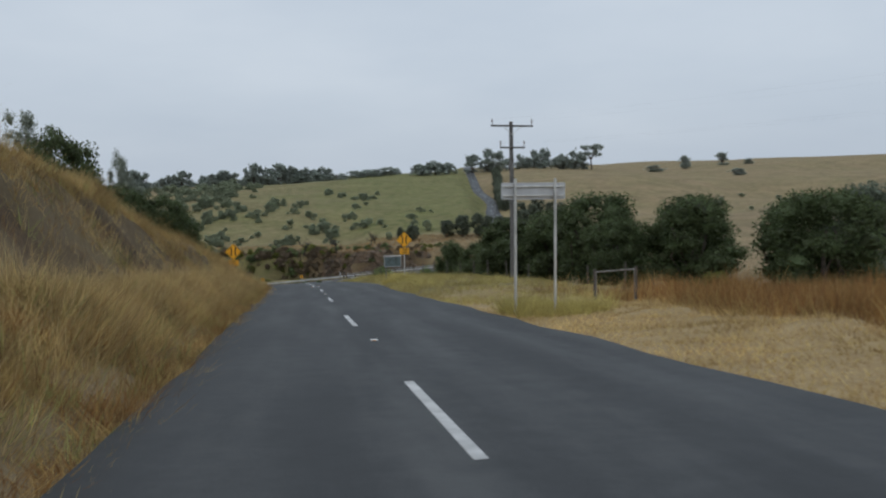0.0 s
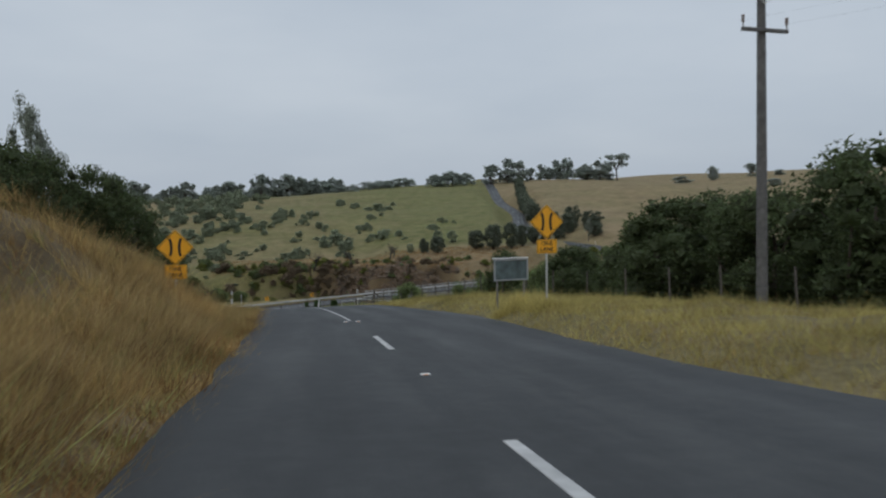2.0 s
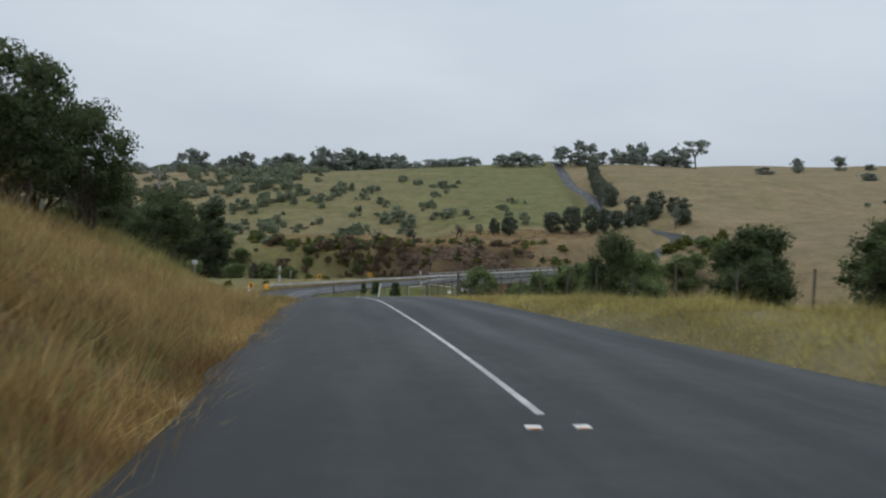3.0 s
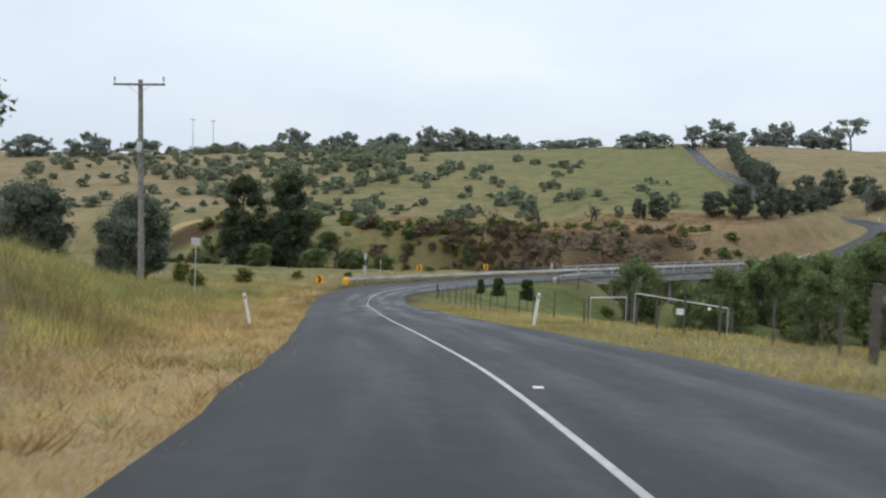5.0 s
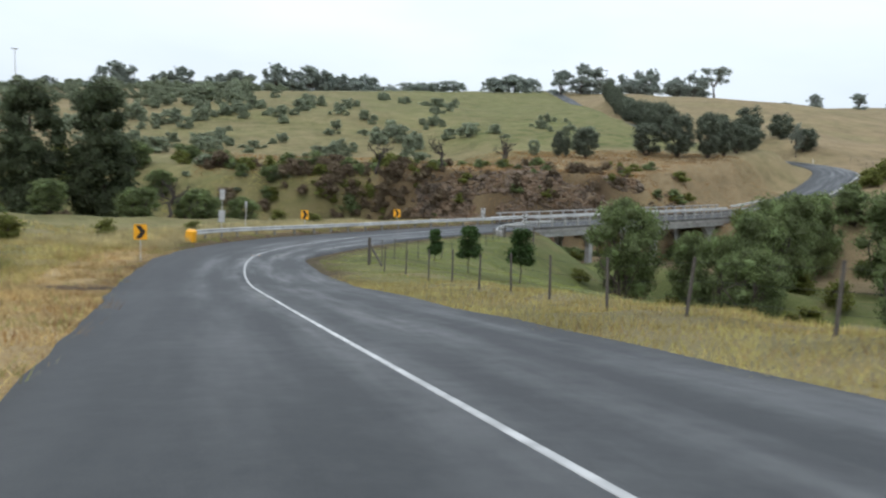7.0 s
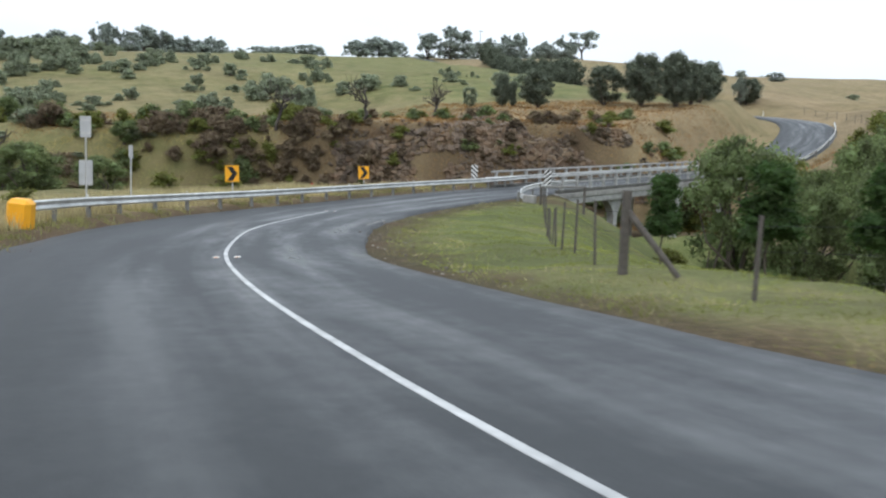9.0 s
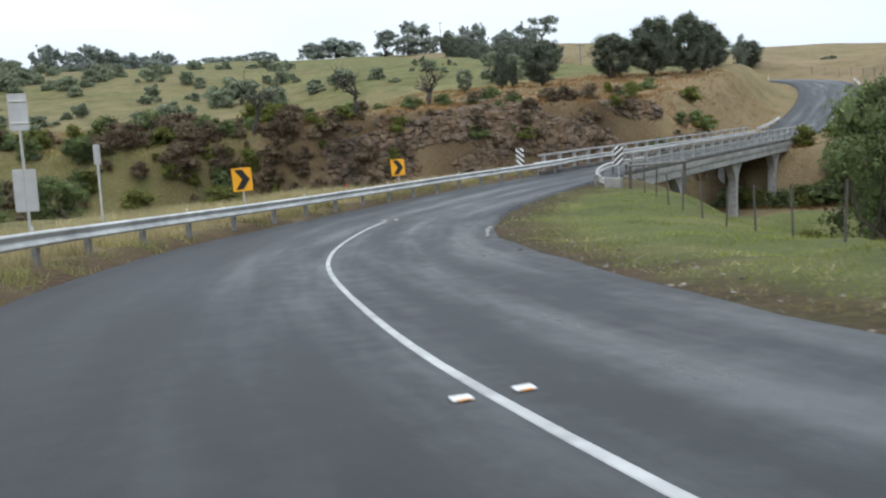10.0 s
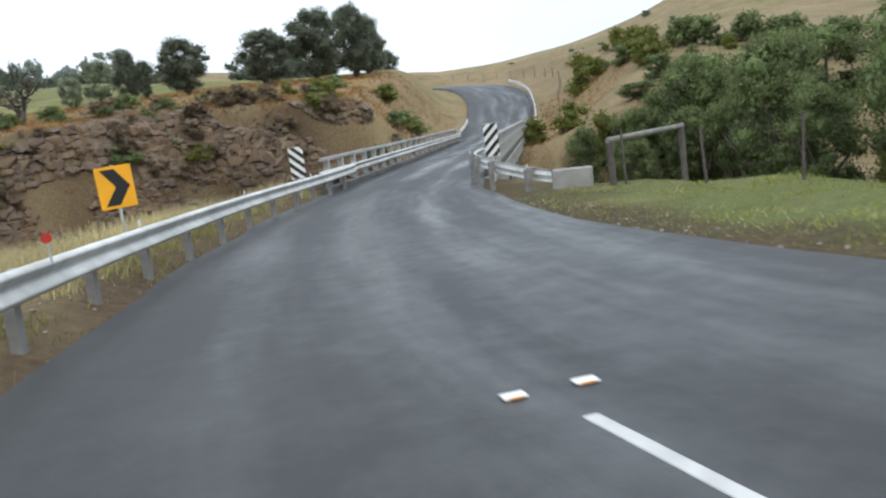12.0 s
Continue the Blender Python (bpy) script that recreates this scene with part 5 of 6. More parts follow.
# ---- grass ----
def grass(name, n, y0, y1, side, o0, o1, h0, h1, width, material, label, lean=0.35, bias=1.0, seed=1, clump=0.0, tuft=0):
    """Blades on the strip between two offsets from the road's edge."""
    r = np.random.default_rng(seed)
    line = NEAR
    tan = tangents(line)
    i = np.flatnonzero((line[:, 1] >= y0) & (line[:, 1] <= y1) & (line[:, 0] < 14))
    m = n // tuft if tuft else n
    k = r.choice(i, m)
    o = o0 + (o1 - o0) * r.random(m) ** bias
    half = left_half(line[k, 1]) if side < 0 else right_half(line[k, 1])
    s = side * (half + o)
    x = line[k, 0] + tan[k, 1] * s + tan[k, 0] * r.uniform(-0.9, 0.9, m)
    y = line[k, 1] - tan[k, 0] * s + tan[k, 1] * r.uniform(-0.9, 0.9, m)
    if side < 0 and y0 < 0:
        face = (o > 2.5) & (o < 5.2) & (line[k, 1] < 50) & (ripple(x, y, 2.8, 8.0) > -0.3)
        stay = ~face | (r.random(m) < 0.16)
        x, y = x[stay], y[stay]
    return blades(name, x, y, h0, h1, width, material, label, lean, r, clump, tuft)


def blades(name, x, y, h0, h1, width, material, label, lean, r, clump=0.0, tuft=0):
    if clump:
        keep = ripple(x, y, clump, 3.0) + 0.5 * r.normal(size=len(x)) > 0
        x, y = x[keep], y[keep]
    keep = track_distance(x, y) > 1.3 + 0.5 * r.normal(size=len(x))
    x, y = x[keep], y[keep]
    n = len(x)
    size = 0.75 + 0.35 * ripple(x, y, 1.6, 5.0)
    dx, dy = np.zeros(n), np.zeros(n)
    if tuft:
        size = np.repeat(size * r.uniform(0.5, 1.25, n), tuft)
        sway = np.repeat(r.normal(size=(n, 2)) * 0.34, tuft, axis=0)
        x, y = np.repeat(x, tuft), np.repeat(y, tuft)
        n = len(x)
        dx, dy = r.normal(size=n) * 0.10, r.normal(size=n) * 0.10
        x, y = x + dx, y + dy
    z = land(x, y)[0] - 0.03
    h = (h0 + (h1 - h0) * r.random(n)) * size
    a = r.uniform(0, 2 * np.pi, n)
    w = width * (0.6 + 0.8 * r.random(n))
    lx, ly = r.normal(size=n) * lean * h, r.normal(size=n) * lean * h
    if tuft:
        lx, ly = lx + (dx * 2.2 + sway[:, 0]) * h, ly + (dy * 2.2 + sway[:, 1]) * h
    b = np.stack([x, y, z], 1)
    side = np.stack([np.cos(a) * w, np.sin(a) * w, np.zeros(n)], 1)
    tip = b + np.stack([lx, ly, h], 1)
    v = np.stack([b - side, b + side, tip], 1).reshape(-1, 3)
    f = np.arange(n * 3).reshape(-1, 3)
    ob = new(name, mesh_from(name, v, f, material))
    return tagged(ob, label, "grass", kind="stuff")


grass("bank_grass", 330000, -8, 84, -1, 1.0, 13, 0.2, 0.6, 0.007, BLADE_DRY, "fine dry golden grass on the bank", 0.45, 1.2, 2, 2.6, 14)
grass("bank_seed_heads", 90000, -8, 84, -1, 1.2, 13, 0.4, 0.95, 0.005, BLADE_STRAW, "pale wispy seed heads above the bank grass", 0.35, 1.2, 21, 3.2, 9)
grass("bank_russet", 80000, -8, 84, -1, 1.6, 13, 0.2, 0.6, 0.008, BLADE_RUSSET, "russet dead stalks in the bank grass", 0.5, 1.1, 22, 1.7, 12)
grass("bank_grass_green", 60000, -8, 90, -1, 0.6, 10, 0.25, 0.75, 0.011, BLADE_GREEN, "green weeds among the dry bank grass", 0.4, 1.2, 3, 2.5, 16)
grass("bank_tall_grass", 46000, 34, 74, -1, 0.5, 7, 0.5, 1.0, 0.006, BLADE_DRY, "tall dry grass hiding the sign post on the bank", 0.3, 1.1, 25, 1.4, 10)
grass("bank_stems", 60000, -8, 84, -1, 1.0, 12, 0.3, 0.7, 0.006, BLADE_PALE, "bleached bent stems lying over the bank grass", 0.8, 1.1, 41, 2.2, 7)
_g = np.random.default_rng(52)
blades("sign_thicket", -3.9 + 0.8 * _g.normal(size=500), 52.2 + 0.9 * _g.normal(size=500), 0.5, 1.05, 0.007, BLADE_DRY, "tall dry grass round the sign post on the bank", 0.25, _g, 0.0, 12)
grass("apron_grass", 110000, -8, 50, -1, 0.7, 2.7, 0.35, 0.8, 0.006, BLADE_DRY, "tall soft dry grass on the shelf below the bank", 0.3, 1.0, 61, 1.5, 12)
grass("apron_heads", 50000, -8, 50, -1, 0.8, 2.6, 0.6, 1.1, 0.005, BLADE_STRAW, "pale seed heads over the shelf grass", 0.3, 1.0, 62, 1.1, 9)
grass("crest_grass", 50000, -8, 48, -1, 5.2, 7.6, 0.4, 0.9, 0.007, BLADE_DRY, "dry grass hanging over the crest of the bank", 0.6, 1.0, 63, 1.4, 12)
grass("foot_tussocks", 60000, -8, 60, -1, 0.1, 2.4, 0.25, 0.6, 0.008, BLADE_RUSSET, "brown tussocks along the foot of the bank", 0.5, 1.0, 71, 0.9, 18)
grass("foot_weeds", 36000, -8, 60, -1, 0.2, 2.6, 0.2, 0.5, 0.010, BLADE_GREEN, "olive weeds along the foot of the bank", 0.5, 1.0, 72, 1.2, 16)
grass("bank_foot_grass", 90000, -8, 84, -1, -0.12, 2.2, 0.14, 0.42, 0.007, BLADE_DRY, "flattened dry grass at the foot of the bank", 0.8, 1.0, 24, 0.0, 10)
grass("straw_verge", 70000, 70, 172, -1, -0.12, 3.4, 0.06, 0.24, 0.009, BLADE_STRAW, "flattened pale straw along the road edge", 0.75, 1.0, 4)
grass("verge_tufts", 26000, 70, 172, -1, -0.25, 5.5, 0.12, 0.42, 0.009, BLADE_RUSSET, "brown dead tufts in the straw verge", 0.55, 1.0, 28, 1.9, 16)
grass("verge_green_tufts", 20000, 70, 172, -1, -0.1, 6.5, 0.12, 0.45, 0.012, BLADE_GREEN, "green tufts at the straw road edge", 0.5, 0.9, 29, 2.7, 14)
grass("edge_straw", 22000, -8, 172, -1, -0.2, 0.35, 0.05, 0.18, 0.008, BLADE_STRAW, "straw lying over the ragged road edge", 1.0, 1.0, 30, 1.3, 9)
grass("weedy_bank", 60000, 78, 160, -1, 5.0, 16, 0.5, 1.2, 0.013, BLADE_GREEN, "tall yellow-green weeds on the low bank", 0.35, 1.0, 31, 3.4, 18)
grass("field_grass", 90000, 76, 182, -1, 3.4, 24, 0.25, 0.65, 0.012, BLADE_FIELD, "tall yellow-green grass beside the road", 0.3, 1.4, 5)
grass("field_grass_dry", 90000, 76, 182, -1, 1.8, 22, 0.25, 0.7, 0.010, BLADE_STRAW, "dry seed heads in the roadside grass", 0.4, 1.4, 6, 3.5, 10)
grass("verge_grass", 110000, 24, 154, 1, -0.1, 10, 0.08, 0.3, 0.009, BLADE_FIELD, "short yellow-green verge grass", 0.5, 1.3, 7)
grass("bend_edge", 9000, 150, 200, 1, 0.5, 2.8, 0.04, 0.16, 0.010, BLADE_PALE, "worn dry tufts along the gravel edge of the bend", 0.7, 0.9, 27, 1.1, 8)
grass("verge_grass_dry", 45000, 22, 156, 1, -0.15, 9, 0.08, 0.34, 0.009, BLADE_DRY, "dry tufts in the verge grass", 0.5, 1.2, 8, 2.0)
grass("mown_straw", 50000, -8, 22, 1, -0.15, 7, 0.05, 0.2, 0.012, BLADE_STRAW, "mown pale straw beside the road", 0.9, 1.0, 9)
grass("tall_dry_grass", 34000, 0, 25, 1, 5.2, 16, 0.6, 1.3, 0.009, BLADE_RUSSET, "tall russet dry grass beyond the mown verge", 0.25, 1.1, 10)
grass("tall_pale_grass", 30000, 0, 30, 1, 4.6, 16, 0.45, 1.15, 0.008, BLADE_DRY, "tall pale dry grass beyond the mown verge", 0.35, 1.1, 33, 1.8, 8)
grass("sign_foot_grass", 46000, 36, 84, 1, 0.4, 9, 0.18, 0.6, 0.008, BLADE_FIELD, "longer yellow grass round the sign posts", 0.4, 1.1, 34, 2.0, 10)
grass("bend_lawn", 75000, 152, 200, 1, 0.7, 16, 0.04, 0.13, 0.011, BLADE_LAWN, "short bright green grass inside the bend", 0.5, 1.2, 11)
grass("rail_grass", 90000, 172, 206, -1, 1.3, 11, 0.25, 0.75, 0.010, BLADE_PALE, "pale seeding grass behind the guardrail", 0.3, 1.2, 12)
grass("rail_weeds", 16000, 168, 206, -1, 0.4, 1.7, 0.06, 0.3, 0.014, BLADE_GREEN, "green weeds under the guardrail", 0.5, 1.0, 13, 1.5)
for _sx, _sy in ((6.6, 53.2), (7.1, 50.9)):
    blades("post_foot_grass", _sx + np.clip(0.45 * _g.normal(size=260), -0.6, 2.0), _sy + 0.35 * _g.normal(size=260), 0.35, 0.72, 0.007, BLADE_FIELD, "long yellow grass round a sign post", 0.3, _g, 0.0, 12)
blades("board_foot_grass", np.clip(6.9 + 0.7 * _g.normal(size=800), 5.95, 9), 18.9 + 0.5 * _g.normal(size=800), 0.35, 0.75, 0.008, BLADE_FIELD, "tall yellow-green grass round the board posts", 0.3, _g, 0.0, 12)
_r = np.random.default_rng(31)
_x, _y = _r.uniform(-26, 74, 200000), _r.uniform(222, 280, 200000)
_d = river_distance(_x, _y)
_k = ((_d > 16.5) | ((_x > 40) & (_d > 8))) & (_d < 42) & (np.abs(nearest(FAR, _x, _y)[0]) > 4.5)
blades("cut_top_grass", _x[_k], _y[_k], 0.12, 0.42, 0.022, BLADE_RUSSET, "dry russet grass on top of the rock cut", 0.8, _r)
_x, _y = _r.uniform(-30, 46, 210000), _r.uniform(212, 250, 210000)
_d = river_distance(_x, _y)
_k = (_d > 7.5) & (_d < 17.5) & (ripple(_x, _y, 1.9, 6.0) + 0.25 * _r.normal(size=len(_x)) + 0.9 * smooth(_x, 30, 38) + 0.6 * (1 - smooth(_x, 2, 9)) + 0.4 * (1 - smooth(_d, 9.5, 11.5)) > -0.05)
_w = _k & (_x < 1 + 3 * ripple(_x, _y, 4.0, 2.0))
blades("slope_grass", _x[_w], _y[_w], 0.2, 0.5, 0.016, BLADE_FIELD, "yellow-green grass on the creek slope beside the rock cut", 0.6, _r)
_k = _k & ~_w
blades("cut_face_grass", _x[_k], _y[_k], 0.25, 0.6, 0.018, BLADE_RUSSET, "russet grass growing out of the rock cut", 0.8, _r)

# ---- road markings ----
def marking(name, pts, half, label):
    """A painted line lying 4 mm proud of the seal."""
    line = spline(pts, 0.8) if len(pts) > 2 else np.array(pts, float)
    tan = tangents(line)
    bm = bmesh.new()
    rows = []
    for p, t in zip(line, tan):
        rows.append([bm.verts.new((p[0] + t[1] * k, p[1] - t[0] * k, p[2] + z)) for k, z in ((-half - 0.01, -0.006), (-half, 0.006), (half, 0.006), (half + 0.01, -0.006))])
    for r, s in zip(rows, rows[1:]):
        for j in range(3):
            bm.faces.new((r[j], r[j + 1], s[j + 1], s[j]))
    me = bpy.data.meshes.new(name)
    bm.normal_update()
    bm.to_mesh(me)
    bm.free()
    me.materials.append(LINE_PAINT)
    return tagged(new(name, me), label, "road marking", kind="structure")


def road_at(y0, y1, step=0.75):
    return NEAR[(NEAR[:, 1] >= y0) & (NEAR[:, 1] <= y1) & (NEAR[:, 0] < 12)]


def on_line(y):
    return tuple(float(np.interp(y, NEAR[:, 1], NEAR[:, k])) for k in range(3))


centre = road_at(54.2, 188.9)
marking("centre_line", [tuple(p) for p in centre], 0.036, "solid white centre line worn by traffic")
for y in (-9.9, 3.2, 16.3, 29.5, 42.7):
    a, m, b = [(x + 0.09, q, z) for x, q, z in (on_line(y), on_line(y + 2.0), on_line(y + 4.0))]
    marking("dash_line", [a, m, b], 0.055, "white centre dash")
for y, offs in ((54.4, (-0.2, 0.2)), (95.5, (0.35,)), (121.5, (-0.15,)), (167.9, (-0.2, 0.2)), (189.0, (-0.2, 0.2)), (38.3, (0.1,)), (12.6, (0.17,))):
    (x0, _, z0), (x1, y1, _) = on_line(y), on_line(y + 0.5)
    across = math.atan2(x1 - x0, y1 - y)
    for o in offs:
        ob = thing("road_stud", pose(x0 + o * math.cos(across), y - o * math.sin(across), z0 + 0.004, 0, 0, -math.degrees(across)), "low white raised pavement stud beside the centre line", "road stud", "road studs")
        bm = box(bmesh.new(), (0.13, 0.085, 0.016), (0, 0, 0.008), None, 0.004)
        body = part("body", bm, WHITE, ob)
        part("reflector", box(bmesh.new(), (0.08, 0.012, 0.01), (0, -0.044, 0.009), None, 0.002), AMBER, body, "amber reflector strip")


# ---- signs ----
def text_mesh(words, size, material, thick=0.002):
    cu = bpy.data.curves.new("lettering", "FONT")
    cu.body, cu.size, cu.extrude = words, size, thick
    cu.align_x, cu.align_y, cu.space_line = "CENTER", "CENTER", 1.0
    cu.offset = size * 0.018
    ob = bpy.data.objects.new("lettering", cu)
    me = bpy.data.meshes.new_from_object(ob)
    bpy.data.objects.remove(ob)
    me.materials.clear()
    me.materials.append(material)
    me.transform(Matrix.Rotation(radians(90), 4, "X"))
    return me


def band(bm, pts, width, y):
    """A flat bent bar in the x-z plane, as a thin strip."""
    left, right = [], []
    for i, (x, z) in enumerate(pts):
        a, b = pts[max(i - 1, 0)], pts[min(i + 1, len(pts) - 1)]
        dx, dz = b[0] - a[0], b[1] - a[1]
        n = math.hypot(dx, dz)
        left.append((x - dz / n * width / 2, z + dx / n * width / 2))
        right.append((x + dz / n * width / 2, z - dx / n * width / 2))
    return plate(bm, left + right[::-1], 0.003, y)


def narrow_sign(x, y, diamond_z, plate_z, turn, lean, plate_label):
    """Yellow diamond with two bent bars above a ONE LANE plate, on a steel post."""
    ground = put_on(x, y)
    ob = thing("warning_sign", pose(x, y, ground, 0, lean, turn), "yellow diamond narrow-road sign above an orange ONE LANE plate", "road sign", "narrow road signs")
    dz, pz = diamond_z - ground, plate_z - ground
    bm = rod(bmesh.new(), (0, 0.04, -0.4), (0, 0.04, dz + 0.5), 0.03)
    part("post", bm, GALV, ob)
    s = 0.53
    dia = part("diamond", plate(bmesh.new(), [(a * math.cos(radians(45)) - b * math.sin(radians(45)), dz + a * math.sin(radians(45)) + b * math.cos(radians(45))) for a, b in rounded(0.75, 0.75, 0.05)], 0.005), YELLOW, ob, "yellow reflective diamond")
    part("border", band(bmesh.new(), [(0, dz - s + 0.045), (s - 0.045, dz), (0, dz + s - 0.045), (-s + 0.045, dz), (0, dz - s + 0.04)], 0.018, -0.004), BLACK, dia)
    for k in (-1, 1):
        part("bar", band(bmesh.new(), [(k * 0.17, dz + 0.27), (k * 0.125, dz + 0.16), (k * 0.11, dz + 0.02), (k * 0.118, dz - 0.13), (k * 0.15, dz - 0.25)], 0.075, -0.005), BLACK, dia)
    pl = part("plate", plate(bmesh.new(), [(a, pz + b) for a, b in rounded(0.64, 0.42, 0.03)], 0.005), YELLOW, ob, "orange-yellow plate")
    part("border", band(bmesh.new(), [(-0.295, pz - 0.185), (0.295, pz - 0.185), (0.295, pz + 0.185), (-0.295, pz + 0.185), (-0.295, pz - 0.19)], 0.012, -0.004), BLACK, pl)
    for words, z in (("ONE", 0.085), ("LANE", -0.09)):
        me = text_mesh(words, 0.172, BLACK)
        w = part("lettering", me, BLACK, pl)
        w.location = (0, -0.005, pz + z)
    for z in (dz + 0.2, dz - 0.2, pz):
        part("clamp", box(bmesh.new(), (0.09, 0.05, 0.03), (0, 0.035, z), None, 0.004), GALV, ob)


narrow_sign(-3.86, 52.65, -0.3, -1.02, 2, 1.0, "")
narrow_sign(7.08, 51.42, 0.21, -0.52, 4, 0.5, "")


def info_board():
    x, y = 6.58, 53.9
    g = put_on(x, y)
    ob = thing("information_board", pose(x, y, g, 0, 0, 4), "faded blue-green board with a pale frame on two posts", "sign board")
    w, h, c = 1.12, 0.66, -1.38 - g
    for k in (-1, 1):
        part("post", box(bmesh.new(), (0.06, 0.06, c + h / 2 + 0.45), (k * 0.46, 0.06, (c + h / 2 - 0.35) / 2), None, 0.008), POLE_WOOD, ob)
    face = part("panel", box(bmesh.new(), (w, 0.03, h), (0, 0, c), None, 0.004), mat("faded_green", (0.085, 0.115, 0.12), 0.5, 0.2, 3.0, big=0.3, big_scale=3.0), ob, "faded blue-green panel")
    for a, b, p in (((w + 0.06, 0.05, 0.045), 0, c + h / 2), ((w + 0.06, 0.05, 0.045), 0, c - h / 2), ((0.05, 0.05, h), -w / 2, c), ((0.05, 0.05, h), w / 2, c)):
        part("frame_rail", box(bmesh.new(), a, (b, -0.012, p), None, 0.006), mat("pale_frame", (0.3, 0.32, 0.33), 0.6, 0.2, 3.0), face)
    part("cap", box(bmesh.new(), (w + 0.10, 0.10, 0.03), (0, 0.02, c + h / 2 + 0.055), None, 0.008), WHITE, ob)


info_board()


def roadside_board():
    """The grey board by the verge, its rear rails towards the traffic, on two tall posts."""
    x, y = 6.4, 18.5
    g = put_on(x, y)
    ob = thing("direction_board", pose(x, y, g, 0, 0.6, -2), "plain grey sign board on two tall steel posts beside the verge", "road sign")
    z0, z1 = 3.06 - g, 3.50 - g
    part("panel", plate(bmesh.new(), [(a, (z0 + z1) / 2 + b) for a, b in rounded(1.70, z1 - z0, 0.05)], 0.012, 0.0), GREY_PAINT, ob, "plain grey aluminium panel")
    for z in (z0 + 0.10, z1 - 0.10):
        part("rail", box(bmesh.new(), (1.62, 0.04, 0.04), (0, -0.025, z), None, 0.006), GALV, ob)
    for px in (-0.5, 0.56):
        part("post", rod(bmesh.new(), (px, -0.09, -0.4), (px, -0.09, z1 + 0.10), 0.038, 0.038, 12), GALV, ob)


roadside_board()


def chevron_sign(x, y, centre_z, turn, lean=0.0):
    g = put_on(x, y)
    ob = thing("chevron_sign", pose(x, y, g, 0, lean, turn), "yellow chevron alignment sign on a short post behind the rail", "road sign", "chevron signs")
    c = centre_z - g
    part("post", rod(bmesh.new(), (0, 0.04, -0.4), (0, 0.04, c + 0.4), 0.03), GALV, ob)
    face = part("panel", plate(bmesh.new(), [(a, c + b) for a, b in rounded(0.64, 0.77, 0.02)], 0.005), YELLOW, ob, "yellow reflective panel")
    arrow = [(-0.23, 0.33), (0.02, 0.33), (0.25, 0.0), (0.02, -0.33), (-0.23, -0.33), (0.0, 0.0)]
    bm = bmesh.new()
    for tri in (arrow[0:3] + [arrow[5]], [arrow[5]] + arrow[2:5]):
        plate(bm, [(p, c + q) for p, q in tri], 0.003, -0.004)
    part("chevron", bm, BLACK, face, "black arrow head")


chevron_sign(-16.0, 164.5, -14.55, 10)
chevron_sign(-8.15, 191.8, -16.05, -9, -1.5)
chevron_sign(0.5, 200.9, -16.54, -20, -2)


def clip_poly(poly, keep_axis, value, less):
    out = []
    for i, p in enumerate(poly):
        q = poly[(i + 1) % len(poly)]
        a, b = (p[keep_axis] <= value) == less or p[keep_axis] == value, (q[keep_axis] <= value) == less or q[keep_axis] == value
        if a:
            out.append(p)
        if a != b:
            t = (value - p[keep_axis]) / (q[keep_axis] - p[keep_axis])
            out.append((p[0] + t * (q[0] - p[0]), p[1] + t * (q[1] - p[1])))
    return out


def hazard_board(x, y, centre_z, turn, slope, w=0.46, h=1.0):
    g = -18.05
    ob = thing("hazard_board", pose(x, y, g, 0, 0, turn), "white board with black diagonal stripes at the bridge end", "road sign", "hazard boards")
    c = centre_z - g
    part("post", rod(bmesh.new(), (0, 0.04, -0.4), (0, 0.04, c + 0.4), 0.03), GALV, ob)
    face = part("panel", plate(bmesh.new(), [(a, c + b) for a, b in rounded(w, h, 0.02)], 0.005), WHITE, ob, "white reflective panel")
    for k in range(-3, 4):
        z = k * 0.30
        poly = [(-w / 2, z - slope * w / 2), (w / 2, z + slope * w / 2), (w / 2, z + 0.15 + slope * w / 2), (-w / 2, z + 0.15 - slope * w / 2)]
        for ax, val, less in ((1, h / 2 - 0.01, True), (1, -h / 2 + 0.01, False)):
            poly = clip_poly(poly, ax, val, less) if poly else poly
        if len(poly) > 2:
            part("stripe", plate(bmesh.new(), [(a, c + b) for a, b in poly], 0.003, -0.004), BLACK, face)


hazard_board(10.15, 207.1, -16.82, -31, -0.9)
hazard_board(13.3, 201.75, -16.85, -33, 0.9)


def guide_post(x, y, top_z, turn, lean, glass=DARK_STEEL):
    g = put_on(x, y) - 0.03
    h = top_z - g
    ob = thing("guide_post", pose(x, y, g, 0, lean, turn), "white roadside guide post with a reflector, leaning slightly", "guide post", "guide posts")
    bm = box(bmesh.new(), (0.11, 0.035, h + 0.2), (0, 0, h / 2 - 0.1), None, 0.008)
    part("post", bm, WHITE, ob)
    part("reflector", box(bmesh.new(), (0.05, 0.012, 0.12), (0, -0.02, h - 0.16), None, 0.003), glass, ob, "small reflector")


guide_post(-9.1, 114.0, -8.75, 5, -11, RED)
guide_post(0.8, 115.3, -8.6, 0, 8)
guide_post(84.5, 266, put_on(84.5, 266) + 1.0, 0, 0)


